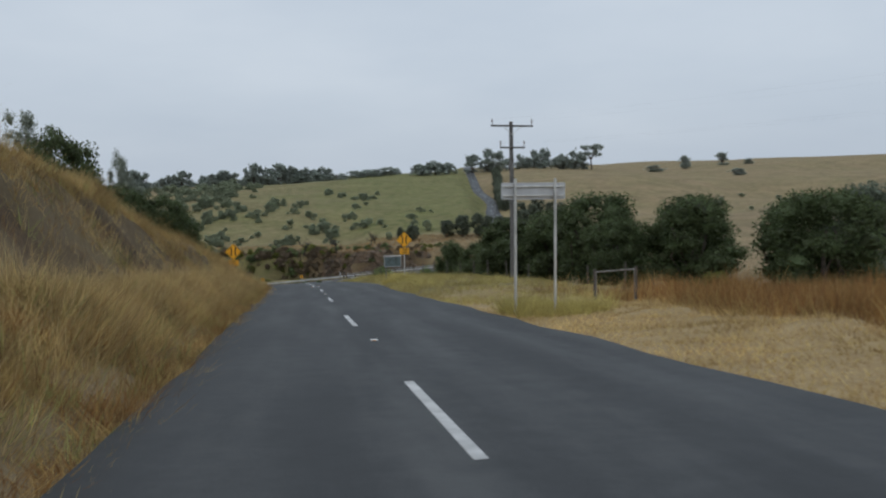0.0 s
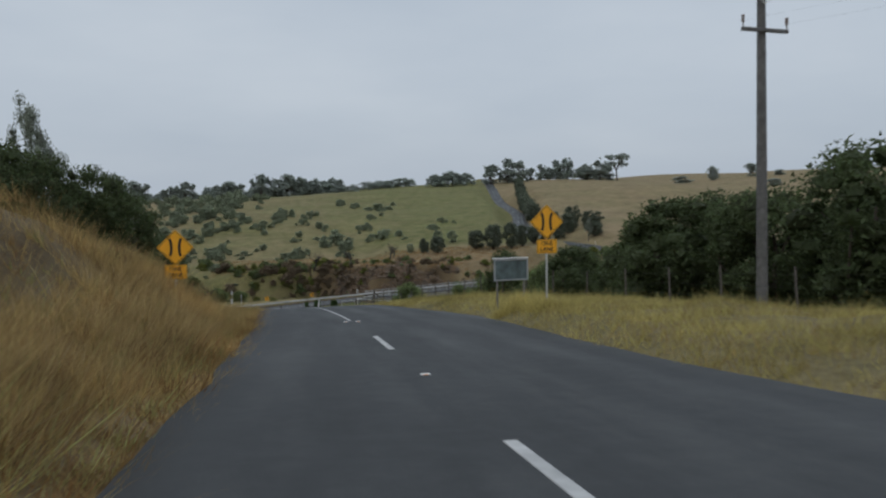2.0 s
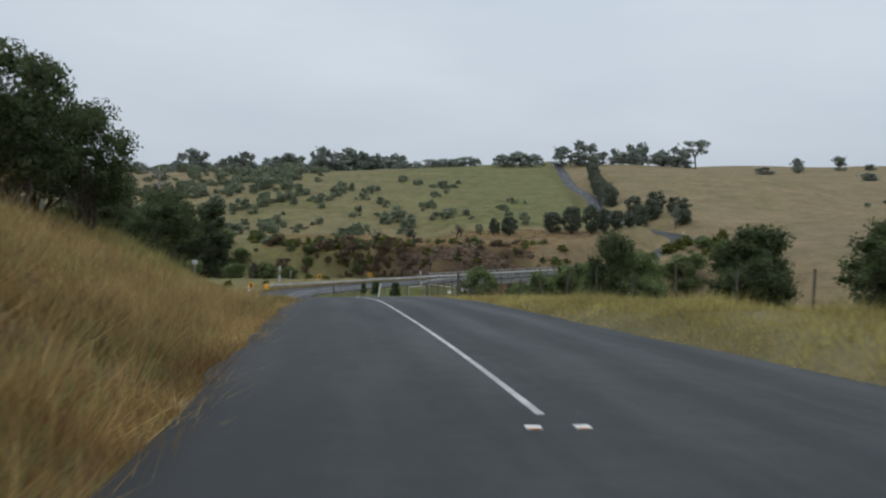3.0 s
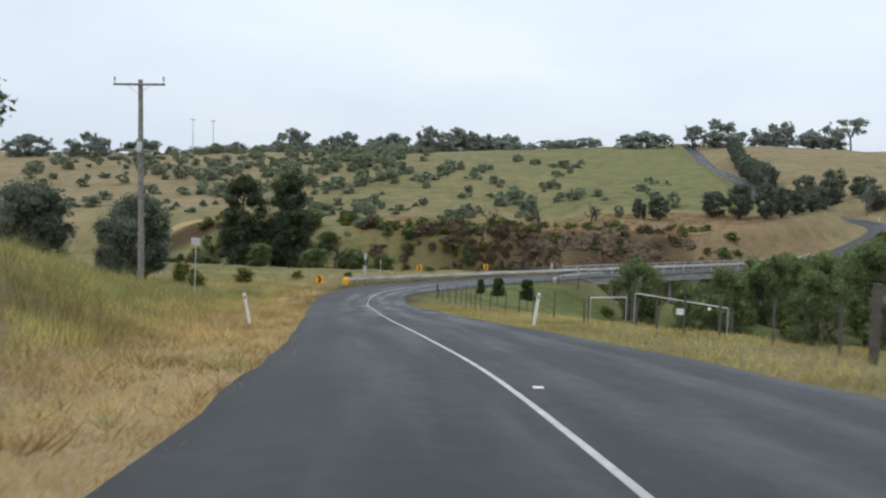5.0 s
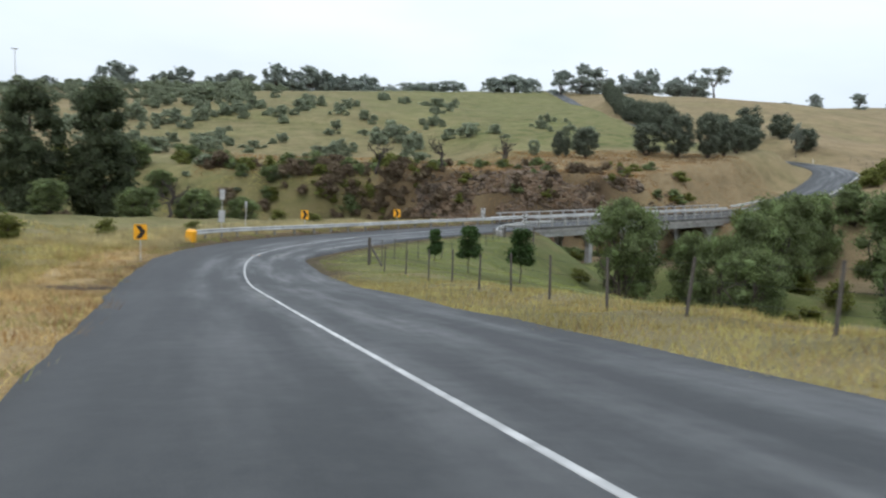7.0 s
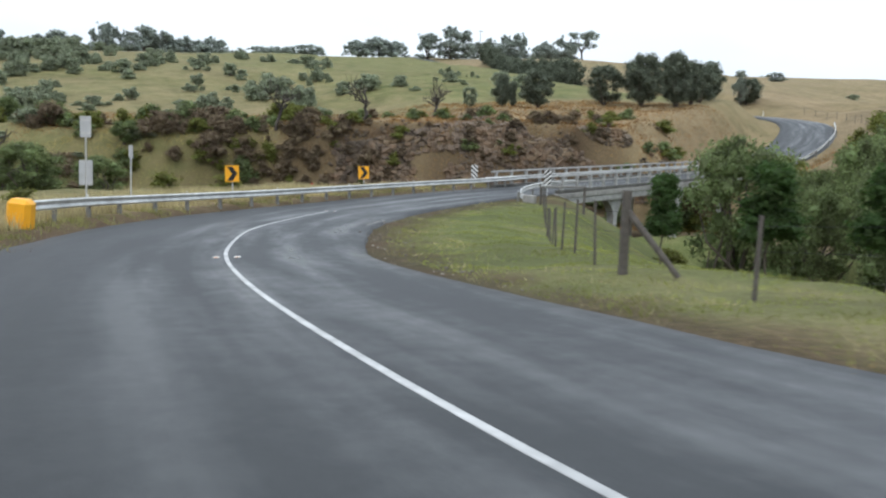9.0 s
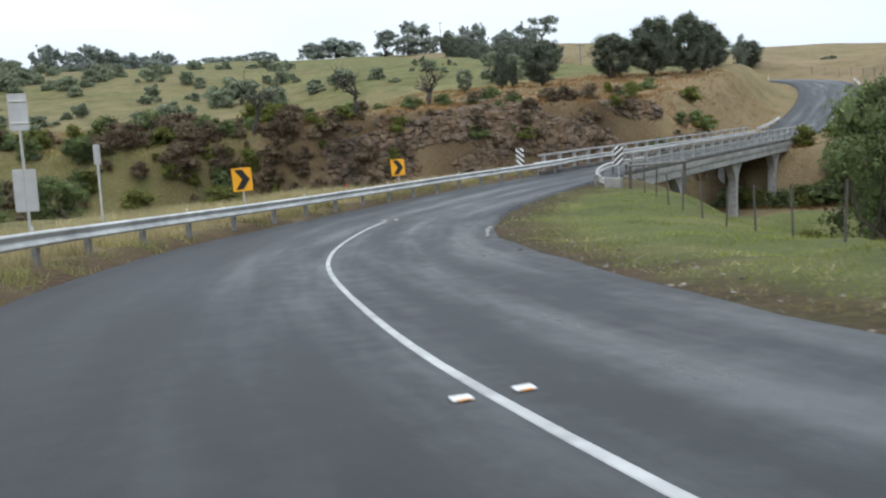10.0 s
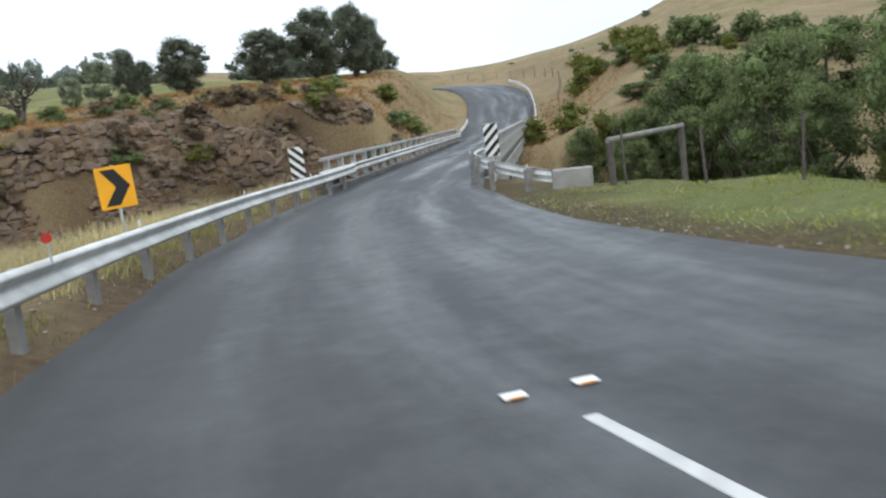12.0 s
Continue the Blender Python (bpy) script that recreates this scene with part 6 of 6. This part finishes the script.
def small_sign(x, y, top, w, h, label, plates=1):
    g = put_on(x, y)
    ob = thing("sign_post", pose(x, y, g, 0, 1.5, -8), label, "road sign", "small signs")
    t = top - g
    part("post", rod(bmesh.new(), (0, 0.03, -0.3), (0, 0.03, t), 0.03), GALV, ob)
    part("plate", plate(bmesh.new(), [(a, t - h / 2 + b) for a, b in rounded(w, h, 0.03)], 0.006), GREY_PAINT, ob, "grey metal plate")
    for k in (-0.3, 0.3):
        part("rail", box(bmesh.new(), (w * 0.85, 0.02, 0.03), (0, -0.012, t - h / 2 + k * h), None, 0.004), GALV, ob)
    if plates > 1:
        for k in (-1, 1):
            part("plate", plate(bmesh.new(), [(a + k * 0.12, 1.5 + b) for a, b in rounded(0.2, 0.86, 0.03)], 0.006, -0.01), GREY_PAINT, ob, "tall grey metal plate")


small_sign(-17.0, 131.6, -8.3, 0.55, 0.42, "small grey sign on a post in the grass")
small_sign(-13.98, 182.4, -13.5, 0.36, 0.72, "grey sign backs on a post behind the guardrail", 2)
small_sign(-12.6, 186.2, -14.6, 0.16, 0.5, "narrow grey sign back on a thin post behind the guardrail")


# ---- power poles ----
def power_pole(x, y, top, arm, arm_drop, low, low_drop, turn, label, wood=POLE_WOOD):
    g = put_on(x, y)
    ob = thing("power_pole", pose(x, y, g, 0, 0, turn), label, "power pole", "power poles")
    h = top - g
    bm = rod(bmesh.new(), (0, 0, -0.8), (0, 0, h), 0.19, 0.13, 14)
    part("pole", bm, wood, ob)
    for length, drop in ((arm, arm_drop), (low, low_drop)):
        z = h - drop
        a = part("crossarm", box(bmesh.new(), (length, 0.10, 0.12), (0, -0.17, z), None, 0.008), wood, ob)
        if length == arm:
            for k in (-1, 1):
                part("brace", rod(bmesh.new(), (k * 0.7, -0.2, z - 0.04), (0, -0.17, z - 0.6), 0.016, 0.016, 6), GALV, ob)
        for k in (-0.95, 0.95):
            q = rod(bmesh.new(), (k * length / 2, -0.17, z + 0.05), (k * length / 2, -0.17, z + 0.24), 0.02, 0.02, 8)
            for j in range(3):
                rod(q, (k * length / 2, -0.17, z + 0.22 + 0.08 * j), (k * length / 2, -0.17, z + 0.28 + 0.08 * j), 0.06, 0.045, 10)
            part("insulator", q, PORCELAIN, a, "brown insulator")
    part("cap", rod(bmesh.new(), (0, 0, h), (0, 0, h + 0.02), 0.135, 0.12, 14), GALV, ob)
    return ob


power_pole(14.6, 52.35, 7.87, 3.1, 0.28, 1.85, 1.72, 12, "tall dark grey wooden power pole with two crossarms", DARK_POLE)
p2 = power_pole(-20.8, 133.5, 0.55, 3.2, 0.28, 2.4, 4.05, -8, "tall grey wooden power pole in the grass")
box2 = rod(bmesh.new(), (0.1, -0.32, 7.9), (0.1, -0.32, 8.5), 0.14, 0.14, 12)
part("fuse_box", box2, GALV, p2)


def wire(a, b, sag, radius=0.0012):
    a, b = np.array(a), np.array(b)
    pts = [a + (b - a) * t - np.array([0, 0, 4 * sag * t * (1 - t)]) for t in np.linspace(0, 1, 18)]
    v, f = tube(pts, [radius] * 18, 4)
    ob = new("wire", mesh_from("wire", v, f, DARK_STEEL))
    tagged(ob, "thin dark power line between the poles", "power line", "power lines")


for k in (-1, 1):
    wire((14.6 + 1.45 * k, 52.2 + 0.3 * k, 7.95), (62 + 1.4 * k, -28, 13), 1.6)
    wire((14.6 + 0.9 * k, 52.2 + 0.2 * k, 6.4), (62 + 0.9 * k, -28, 11.6), 1.6)


def mast(x, y, h, label):
    g = put_on(x, y)
    ob = thing("light_mast", pose(x, y, g), label, "mast", "far masts")
    part("pole", rod(bmesh.new(), (0, 0, -0.5), (0, 0, h), 0.28, 0.16, 8), GALV, ob)
    part("head", box(bmesh.new(), (2.4, 0.5, 0.5), (0, 0, h), None, 0.05), GREY_PAINT, ob)


mast(-139, 491, 17, "tall grey floodlight mast on the skyline")
mast(-130, 494, 16, "tall grey floodlight mast on the skyline")
for x, y, h in ((111, 460, 11.5), (72, 300, 6.5)):
    ob = thing("far_pole", pose(x, y, put_on(x, y)), "thin wooden pole beside the climbing road", "power pole", "far poles")
    part("pole", rod(bmesh.new(), (0, 0, -0.5), (0, 0, h), 0.16, 0.1, 8), POLE_WOOD, ob)
    part("crossarm", box(bmesh.new(), (2.2, 0.12, 0.14), (0, 0, h - 0.4), None, 0.01), POLE_WOOD, ob)


# ---- guardrails ----
def sweep(name, line, profile, material, parent, label="", soft=True):
    """A profile (to the right, up) carried along a line of points."""
    line = np.array(line, float)
    tan = tangents(line)
    bm = bmesh.new()
    rows = []
    for p, t in zip(line, tan):
        rows.append([bm.verts.new((p[0] + t[1] * a, p[1] - t[0] * a, p[2] + b)) for a, b in profile])
    for r, s in zip(rows, rows[1:]):
        for j in range(len(r) - 1):
            bm.faces.new((r[j], s[j], s[j + 1], r[j + 1]))
    me = bpy.data.meshes.new(name)
    bm.normal_update()
    bm.to_mesh(me)
    bm.free()
    me.materials.append(material)
    if soft:
        for f in me.polygons:
            f.use_smooth = True
    ob = new(name, me)
    ob.parent = parent
    return tagged(ob, label) if label else ob


RAIL_POST = mat("dull_steel_post", (0.24, 0.235, 0.22), 0.7, 0.3, 4.0, metal=0.2)
W_BEAM = [(0.0, 0.155), (0.025, 0.15), (0.08, 0.12), (0.083, 0.09), (0.02, 0.03), (0.0, 0.0), (0.02, -0.03), (0.083, -0.09), (0.08, -0.12), (0.025, -0.15), (0.0, -0.155),
          (-0.006, -0.152), (0.018, -0.143), (0.072, -0.115), (0.074, -0.092), (0.012, -0.03), (-0.007, 0.0), (0.012, 0.03), (0.074, 0.092), (0.072, 0.115), (0.018, 0.143), (-0.006, 0.152), (0.0, 0.155)]


def guardrail(line, side, label, spacing=2.0, height=0.62, posts=True):
    """Corrugated steel rail on posts; side 1: the road lies to the right of the line."""
    ob = thing("guardrail", pose(0, 0, 0), label, "guardrail", "guardrails")
    prof = [(a * side, b + height) for a, b in W_BEAM]
    sweep("rail", line, prof, GALV, ob, "galvanised corrugated rail")
    tan = tangents(line)
    step, n = 0.0, 0
    shared = None
    for i in range(1, len(line)):
        step += float(np.linalg.norm(line[i] - line[i - 1]))
        if posts and step >= spacing:
            step = 0.0
            p, t = line[i], tan[i]
            if shared is None:
                bm = box(bmesh.new(), (0.11, 0.15, 1.25), (0, 0, 0.12), None, 0.006)
                box(bm, (0.09, 0.12, 0.3), (0.07, 0, height), None, 0.006)
                shared = bpy.data.meshes.new("post")
                bm.to_mesh(shared)
                bm.free()
                shared.materials.append(RAIL_POST)
            q = part("post", shared, None, ob)
            q.matrix_basis = pose(p[0] - t[1] * 0.12 * side, p[1] + t[0] * 0.12 * side, p[2], 0, 0, math.degrees(math.atan2(-t[0], t[1])) + (0 if side > 0 else 180))
            if n % 3 == 1:
                d = part("delineator", box(bmesh.new(), (0.02, 0.05, 0.09), (0, 0, height + 0.2), None, 0.004), WHITE, ob, "small white reflector")
                d.matrix_basis = q.matrix_basis.copy()
            n += 1
    return ob


RAIL = spline([(-15.2, 177.2, -16.66), (-14.0, 180.8, -16.9), (-11.6, 185.6, -17.24), (-7.3, 190.9, -17.54), (-2.2, 196.4, -17.78), (4.0, 201.7, -17.92), (10.4, 206.2, -18.0), (14.2, 208.7, -18.0)], 0.7)
left_rail = guardrail(RAIL, 1, "galvanised guardrail with a yellow end terminal round the bend")
bm = box(bmesh.new(), (0.66, 0.55, 0.92), (0, 0, 0), None, 0.12)
end = part("terminal", bm, YELLOW, left_rail, "yellow end terminal")
end.matrix_basis = pose(-15.3, 176.9, -16.25, 0, 6, -17)
guardrail(spline([(17.2, 205.0, -18.0), (15.0, 203.7, -18.0), (13.0, 202.2, -18.0), (11.2, 200.4, -18.05), (10.1, 199.0, -18.15), (9.6, 198.0, -18.25), (9.5, 197.3, -18.35)], 0.5), -1, "short galvanised guardrail curving round the bridge end")
k = int(np.argmin(np.abs(FAR[:, 0] - 53)))
k2 = int(np.argmin(np.abs(FAR[:45, 1] - 253)))
ft = tangents(FAR)
wing = thing("bridge_wing", pose(9.75, 196.95, -18.5, 0, 0, -70), "plain pale grey concrete block at the end of the short guardrail", "concrete block")
part("block", box(bmesh.new(), (0.95, 0.25, 1.0), (0, 0, 0.42), None, 0.03), CONCRETE, wing)
far_rail = np.array([(p[0] + t[1] * 3.9, p[1] - t[0] * 3.9, p[2]) for p, t in zip(FAR[k:k2], ft[k:k2])])
guardrail(far_rail, -1, "galvanised guardrail along the climbing road", 4.0)
far_rail_l = np.array([(p[0] - t[1] * 2.9, p[1] + t[0] * 2.9, p[2]) for p, t in zip(FAR[1:5], ft[1:5])])
guardrail(far_rail_l, 1, "end of the galvanised guardrail beyond the bridge", 2.0)


# ---- bridge ----
def bridge():
    a, b = np.array([13.2, 205.3, -18.0]), np.array([50.0, 228.4, -18.0])
    u = (b - a) / np.linalg.norm(b - a)
    n = np.array([u[1], -u[0], 0])
    length = float(np.linalg.norm(b - a))
    turn = math.degrees(math.atan2(u[1], u[0]))
    ob = thing("bridge", pose(*a, 0, 0, turn), "narrow one-lane concrete bridge with post-and-rail sides", "bridge")
    # local x runs along the bridge, -y is its right side
    part("deck", box(bmesh.new(), (length + 0.6, 5.96, 0.34), (length / 2, 0, -0.24), None, 0.02), CONCRETE, ob)
    pale = mat("pale_concrete", (0.34, 0.335, 0.32), 0.8, 0.25, 3.0, bump=0.2, big=0.2, big_scale=0.7)
    # Dark kerb colour stands in for the shadow gap between posts and beam.
    gap_shade = mat("gap_shade_concrete", (0.10, 0.095, 0.085), 0.9, 0.35, 3.0, bump=0.3, big=0.3, big_scale=0.6)
    for s in (-1, 1):
        part("kerb", box(bmesh.new(), (length, 0.34, 0.24), (length / 2, s * 2.76, 0.06), None, 0.02), gap_shade, ob, "concrete kerb coloured dark for the shadow gap below the posts")
        part("beam", box(bmesh.new(), (length, 0.36, 0.5), (length / 2, s * 2.72, -0.64), None, 0.03), pale, ob)
        part("top_rail", box(bmesh.new(), (length, 0.16, 0.13), (length / 2, s * 2.8, 1.14), None, 0.02), pale, ob)
        part("mid_rail", box(bmesh.new(), (length, 0.08, 0.11), (length / 2, s * 2.8, 0.68), None, 0.015), pale, ob)
        bm = box(bmesh.new(), (0.21, 0.2, 1.0), (0, 0, 0.62), None, 0.02)
        me = bpy.data.meshes.new("post")
        bm.to_mesh(me)
        bm.free()
        me.materials.append(pale)
        for i in range(22):
            q = part("post", me, None, ob)
            q.location = (0.6 + i * (length - 1.2) / 21, s * 2.8, 0)
    prof = [(p, q + 0.62) for p, q in W_BEAM]
    line = np.array([(t, 2.68, 0.0) for t in np.linspace(-1.0, length + 2, 30)])
    sweep("rail", line, prof, GALV, ob, "galvanised corrugated rail")
    for x, edge in ((9.5, -2.5), (9.5, 1.9), (21.5, -2.5), (21.5, 1.9), (33.0, -2.5), (33.0, 1.9)):
        bm = bmesh.new()
        flare = [(0.28 + 1.25 * max(0.0, 1 - k / 6) ** 2.2, -0.95 - 1.6 * k / 6) for k in range(7)] + [(0.26, -7.0)]
        ring = [(x + a, z) for a, z in flare] + [(x - a, z) for a, z in flare[::-1]]
        sides = [[bm.verts.new((a, y, z)) for a, z in ring] for y in (edge, edge + 0.6)]
        bm.faces.new(sides[0])
        bm.faces.new(sides[1][::-1])
        for k in range(len(ring)):
            n2 = (k + 1) % len(ring)
            bm.faces.new((sides[0][n2], sides[0][k], sides[1][k], sides[1][n2]))
        bmesh.ops.recalc_face_normals(bm, faces=bm.faces[:])
        part("pier", bm, pale, ob, "pale concrete pier with a flared head")
    for x in (0.0, length):
        part("abutment", box(bmesh.new(), (0.9, 6.2, 3.0), (x, 0, -1.75), None, 0.05), CONCRETE, ob)


bridge()


# ---- fences and gates ----


def fence(points, label, spacing=3.3, strainers=(), h=1.2, thick=0.038):
    line = spline(points, 0.5) if len(points) > 2 else np.linspace(points[0], points[1], 24)
    ob = thing("fence", pose(0, 0, 0), label, "fence", "post and wire fences")
    step, tops = 0.0, []
    r = random.Random(len(points))
    bm = rod(bmesh.new(), (0, 0, -0.4), (0, 0, h), thick, thick * 0.85, 8)
    me = bpy.data.meshes.new("post")
    bm.to_mesh(me)
    bm.free()
    me.materials.append(POST_WOOD)
    for i in range(len(line)):
        step += float(np.linalg.norm(line[i] - line[i - 1])) if i else spacing
        if step >= spacing:
            step = 0.0
            x, y = line[i][:2]
            z = put_on(x, y)
            q = part("post", me, None, ob)
            q.matrix_basis = pose(x, y, z, r.uniform(-3, 3), r.uniform(-3, 3), r.uniform(0, 90)) @ Matrix.Diagonal((1, 1, r.uniform(0.92, 1.08), 1))
            tops.append((x, y, z))
    for level in (0.35, 0.7, 1.05):
        v, f = tube([(x, y, z + level) for x, y, z in tops], [0.0035] * len(tops), 4)
        part("wire", mesh_from("wire", v, f, DARK_STEEL), None, ob)
    for x, y, bx, by in strainers:
        z = put_on(x, y)
        part("strainer_post", rod(bmesh.new(), (x, y, z - 0.5), (x, y, z + 1.4), 0.085, 0.08, 10), POST_WOOD, ob)
        part("brace", rod(bmesh.new(), (x, y, z + 1.1), (bx, by, put_on(bx, by) + 0.05), 0.06, 0.05, 8), POST_WOOD, ob)


fence([(16, 36), (13.4, 46), (12.0, 57), (10.2, 70), (7.9, 88), (6.4, 99), (5.5, 110), (5.0, 119.3)], "dark wooden post and wire fence along the verge", 3.0)
fence([(3.3, 120.4), (1.9, 125), (0.8, 131), (-0.6, 137.5), (-1.5, 146), (-2.8, 155), (-4.6, 163.1)], "post and wire fence along the verge towards the bend", 3.0, [(-4.6, 163.1, -4.0, 162.4), (5.6, 100.2, 6.9, 101.0)])
fence([(-4.6, 163.1), (-1.9, 170.4), (1.6, 178), (5.4, 186), (9.2, 194), (9.8, 195.6)], "thin post and wire fence inside the bend", 2.2, (), 1.2, 0.03)
fence([(70, 233.5), (78, 238), (84, 245), (88, 254), (90, 264)], "post and wire fence on the slope beside the climbing road", 3.0)
fence([(8.9, 118.6), (14, 118), (22, 117)], "post and wire fence leading away from the gate", 3.0)


def gate(x0, y0, x1, y1, h, label, sign=False, pipe=GALV):
    a, b = Vector((x0, y0, put_on(x0, y0))), Vector((x1, y1, put_on(x1, y1)))
    length = (b - a).xy.length
    turn = math.degrees(math.atan2(y1 - y0, x1 - x0))
    ob = thing("field_gate", pose(a.x, a.y, a.z, 0, 0, turn), label, "gate", "pipe gates")
    dz = b.z - a.z
    def at(t, z):
        return (length * t, 0, dz * t + z)
    part("top_rail", rod(bmesh.new(), at(0, h), at(1, h), 0.022), pipe, ob, "thin pipe rail")
    for t in (0, 1):
        part("stile", rod(bmesh.new(), at(t, 0.12), at(t, h), 0.022), pipe, ob)
    for z in (0.5, 0.85):
        part("wire", rod(bmesh.new(), at(0, z), at(1, z), 0.003, 0.003, 4), DARK_STEEL, ob)
    for t in (-0.03, 1.03):
        part("gate_post", rod(bmesh.new(), (length * t, 0, dz * t - 0.5), (length * t, 0, dz * t + h + 0.08), 0.045, 0.042, 10), POST_WOOD, ob)
    if sign:
        part("notice", box(bmesh.new(), (0.34, 0.015, 0.24), (length * 0.5, -0.05, dz * 0.5 + h - 0.45), None, 0.004), WHITE, ob, "small pale notice plate")
        part("disc", rod(bmesh.new(), (length * 0.8, -0.04, dz * 0.8 + h - 0.14), (length * 0.8, -0.06, dz * 0.8 + h - 0.14), 0.07, 0.07, 14), WHITE, ob, "round white disc")


gate(5.2, 119.5, 8.75, 118.8, 1.3, "galvanised pipe field gate with a small notice", True)
gate(3.5, 120.2, 4.9, 119.7, 1.15, "short galvanised pipe gate beside the field gate")
gate(9.4, 22.0, 10.5, 21.6, 1.05, "weathered pipe gate in the tall grass", False, POLE_WOOD)


def strainer_rail():
    """A round rail lying on two stout posts, where the paddock fence ends near the bridge."""
    a, b = Vector((10.05, 196.05, -18.45)), Vector((12.6, 195.4, -18.45))
    ob = thing("strainer_rail", pose(*a), "weathered round timber rail on two stout fence posts", "fence")
    d = b - a
    part("rail", rod(bmesh.new(), (-0.1, 0, 1.42), (d.x + 0.1, d.y, 1.48), 0.07, 0.06, 10), POLE_WOOD, ob)
    for p in (Vector((0, 0, 0)), d):
        part("post", rod(bmesh.new(), (p.x, p.y, -0.5), (p.x, p.y, 1.45), 0.085, 0.075, 10), POST_WOOD, ob)


strainer_rail()


def broken_edging():
    """Short pieces of pale concrete edging left along the inside of the bend."""
    ob = thing("concrete_edging", pose(0, 0, 0), "broken pale concrete edging along the inside of the bend", "edging")
    r = random.Random(8)
    pts = [(-2.9, 183.9), (-3.3, 183.3), (-3.6, 182.7), (-3.85, 182.1), (-4.15, 181.5), (-4.5, 180.9)]
    for (x, y), (x2, y2) in zip(pts, pts[1:]):
        a = math.degrees(math.atan2(y2 - y, x2 - x))
        q = part("piece", box(bmesh.new(), (r.uniform(0.42, 0.62), r.uniform(0.08, 0.14), 0.14), (0, 0, 0), None, 0.02), CONCRETE, ob)
        q.matrix_basis = pose((x + x2) / 2, (y + y2) / 2, put_on((x + x2) / 2, (y + y2) / 2) + 0.08, r.uniform(-4, 4), r.uniform(-4, 4), a + r.uniform(-8, 8))


broken_edging()


def shoulder_litter():
    """Fallen sticks on the dirt shoulder below the guardrail."""
    r = random.Random(4)
    for x, y, a, length in [(-5.2, 194.3, 20, 0.6), (-9.9, 187.0, 60, 0.45), (-10.4, 185.7, -15, 0.5), (-9.0, 188.6, 35, 0.35), (-7.4, 190.2, 80, 0.4)]:
        ob = thing("fallen_stick", pose(x, y, put_on(x, y) + 0.02, 0, 0, a), "dead brown stick lying on the dirt shoulder", "stick", "fallen sticks")
        v, f = limb(np.random.default_rng(int(a) + 90), (-length / 2, 0, 0), (length / 2, 0.05, 0.02), 0.022, 0.012, 0.06)
        part("stem", mesh_from("stem", v, f, DEAD_WOOD), None, ob)
        v, f = limb(np.random.default_rng(int(a) + 91), (0, 0, 0.01), (length * 0.25, 0.12, 0.03), 0.012, 0.005, 0.1)
        part("twig", mesh_from("twig", v, f, DEAD_WOOD), None, ob)


shoulder_litter()


def edge_stones():
    """Gravel and pale broken stone along the ragged inner edge of the bend and under the guardrail."""
    r = np.random.default_rng(77)
    tan = tangents(NEAR)
    verts, faces = [], []
    for side, lo, hi, n, reach in ((1, 160, 200, 900, 1.5), (-1, 160, 204, 1100, 1.6)):
        i = r.choice(np.flatnonzero((NEAR[:, 1] > lo) & (NEAR[:, 1] < hi) & (NEAR[:, 0] < 12)), n)
        half = left_half(NEAR[i, 1]) if side < 0 else right_half(NEAR[i, 1])
        o = side * (half - 0.25 + reach * r.random(n) ** 1.4)
        slide = r.uniform(-0.8, 0.8, n)
        x, y = NEAR[i, 0] + tan[i, 1] * o + tan[i, 0] * slide, NEAR[i, 1] - tan[i, 0] * o + tan[i, 1] * slide
        z = np.maximum(land(x, y)[0], NEAR[i, 2] - 0.06)
        size = 0.008 + 0.03 * r.random(n) ** 4
        for k in range(n):
            base = len(verts)
            q = ICO1_V * (1 + 0.22 * r.normal(size=(len(ICO1_V), 1))) * size[k] * np.array([1.2, 0.9, 0.55])
            verts += (q + np.array([x[k], y[k], z[k] + 0.2 * size[k]])).tolist()
            faces += [tuple(int(j) + base for j in f) for f in ICO1_F]
    ob = new("edge_stones", mesh_from("edge_stones", verts, faces, mat("edge_stone", (0.22, 0.195, 0.165), 0.9, 0.4, 6.0, island=0.6)))
    tagged(ob, "scattered gravel and broken stone along the road edge", "gravel", kind="stuff")


edge_stones()
stem = part("reflector_stem", rod(bmesh.new(), (-3.86, 194.62, -17.0), (-3.86, 194.62, -16.72), 0.012, 0.012, 6), GALV, left_rail)
part("rail_reflector", rod(bmesh.new(), (-3.87, 194.61, -16.74), (-3.88, 194.59, -16.74), 0.05, 0.05, 12), RED, stem, "red round reflector")
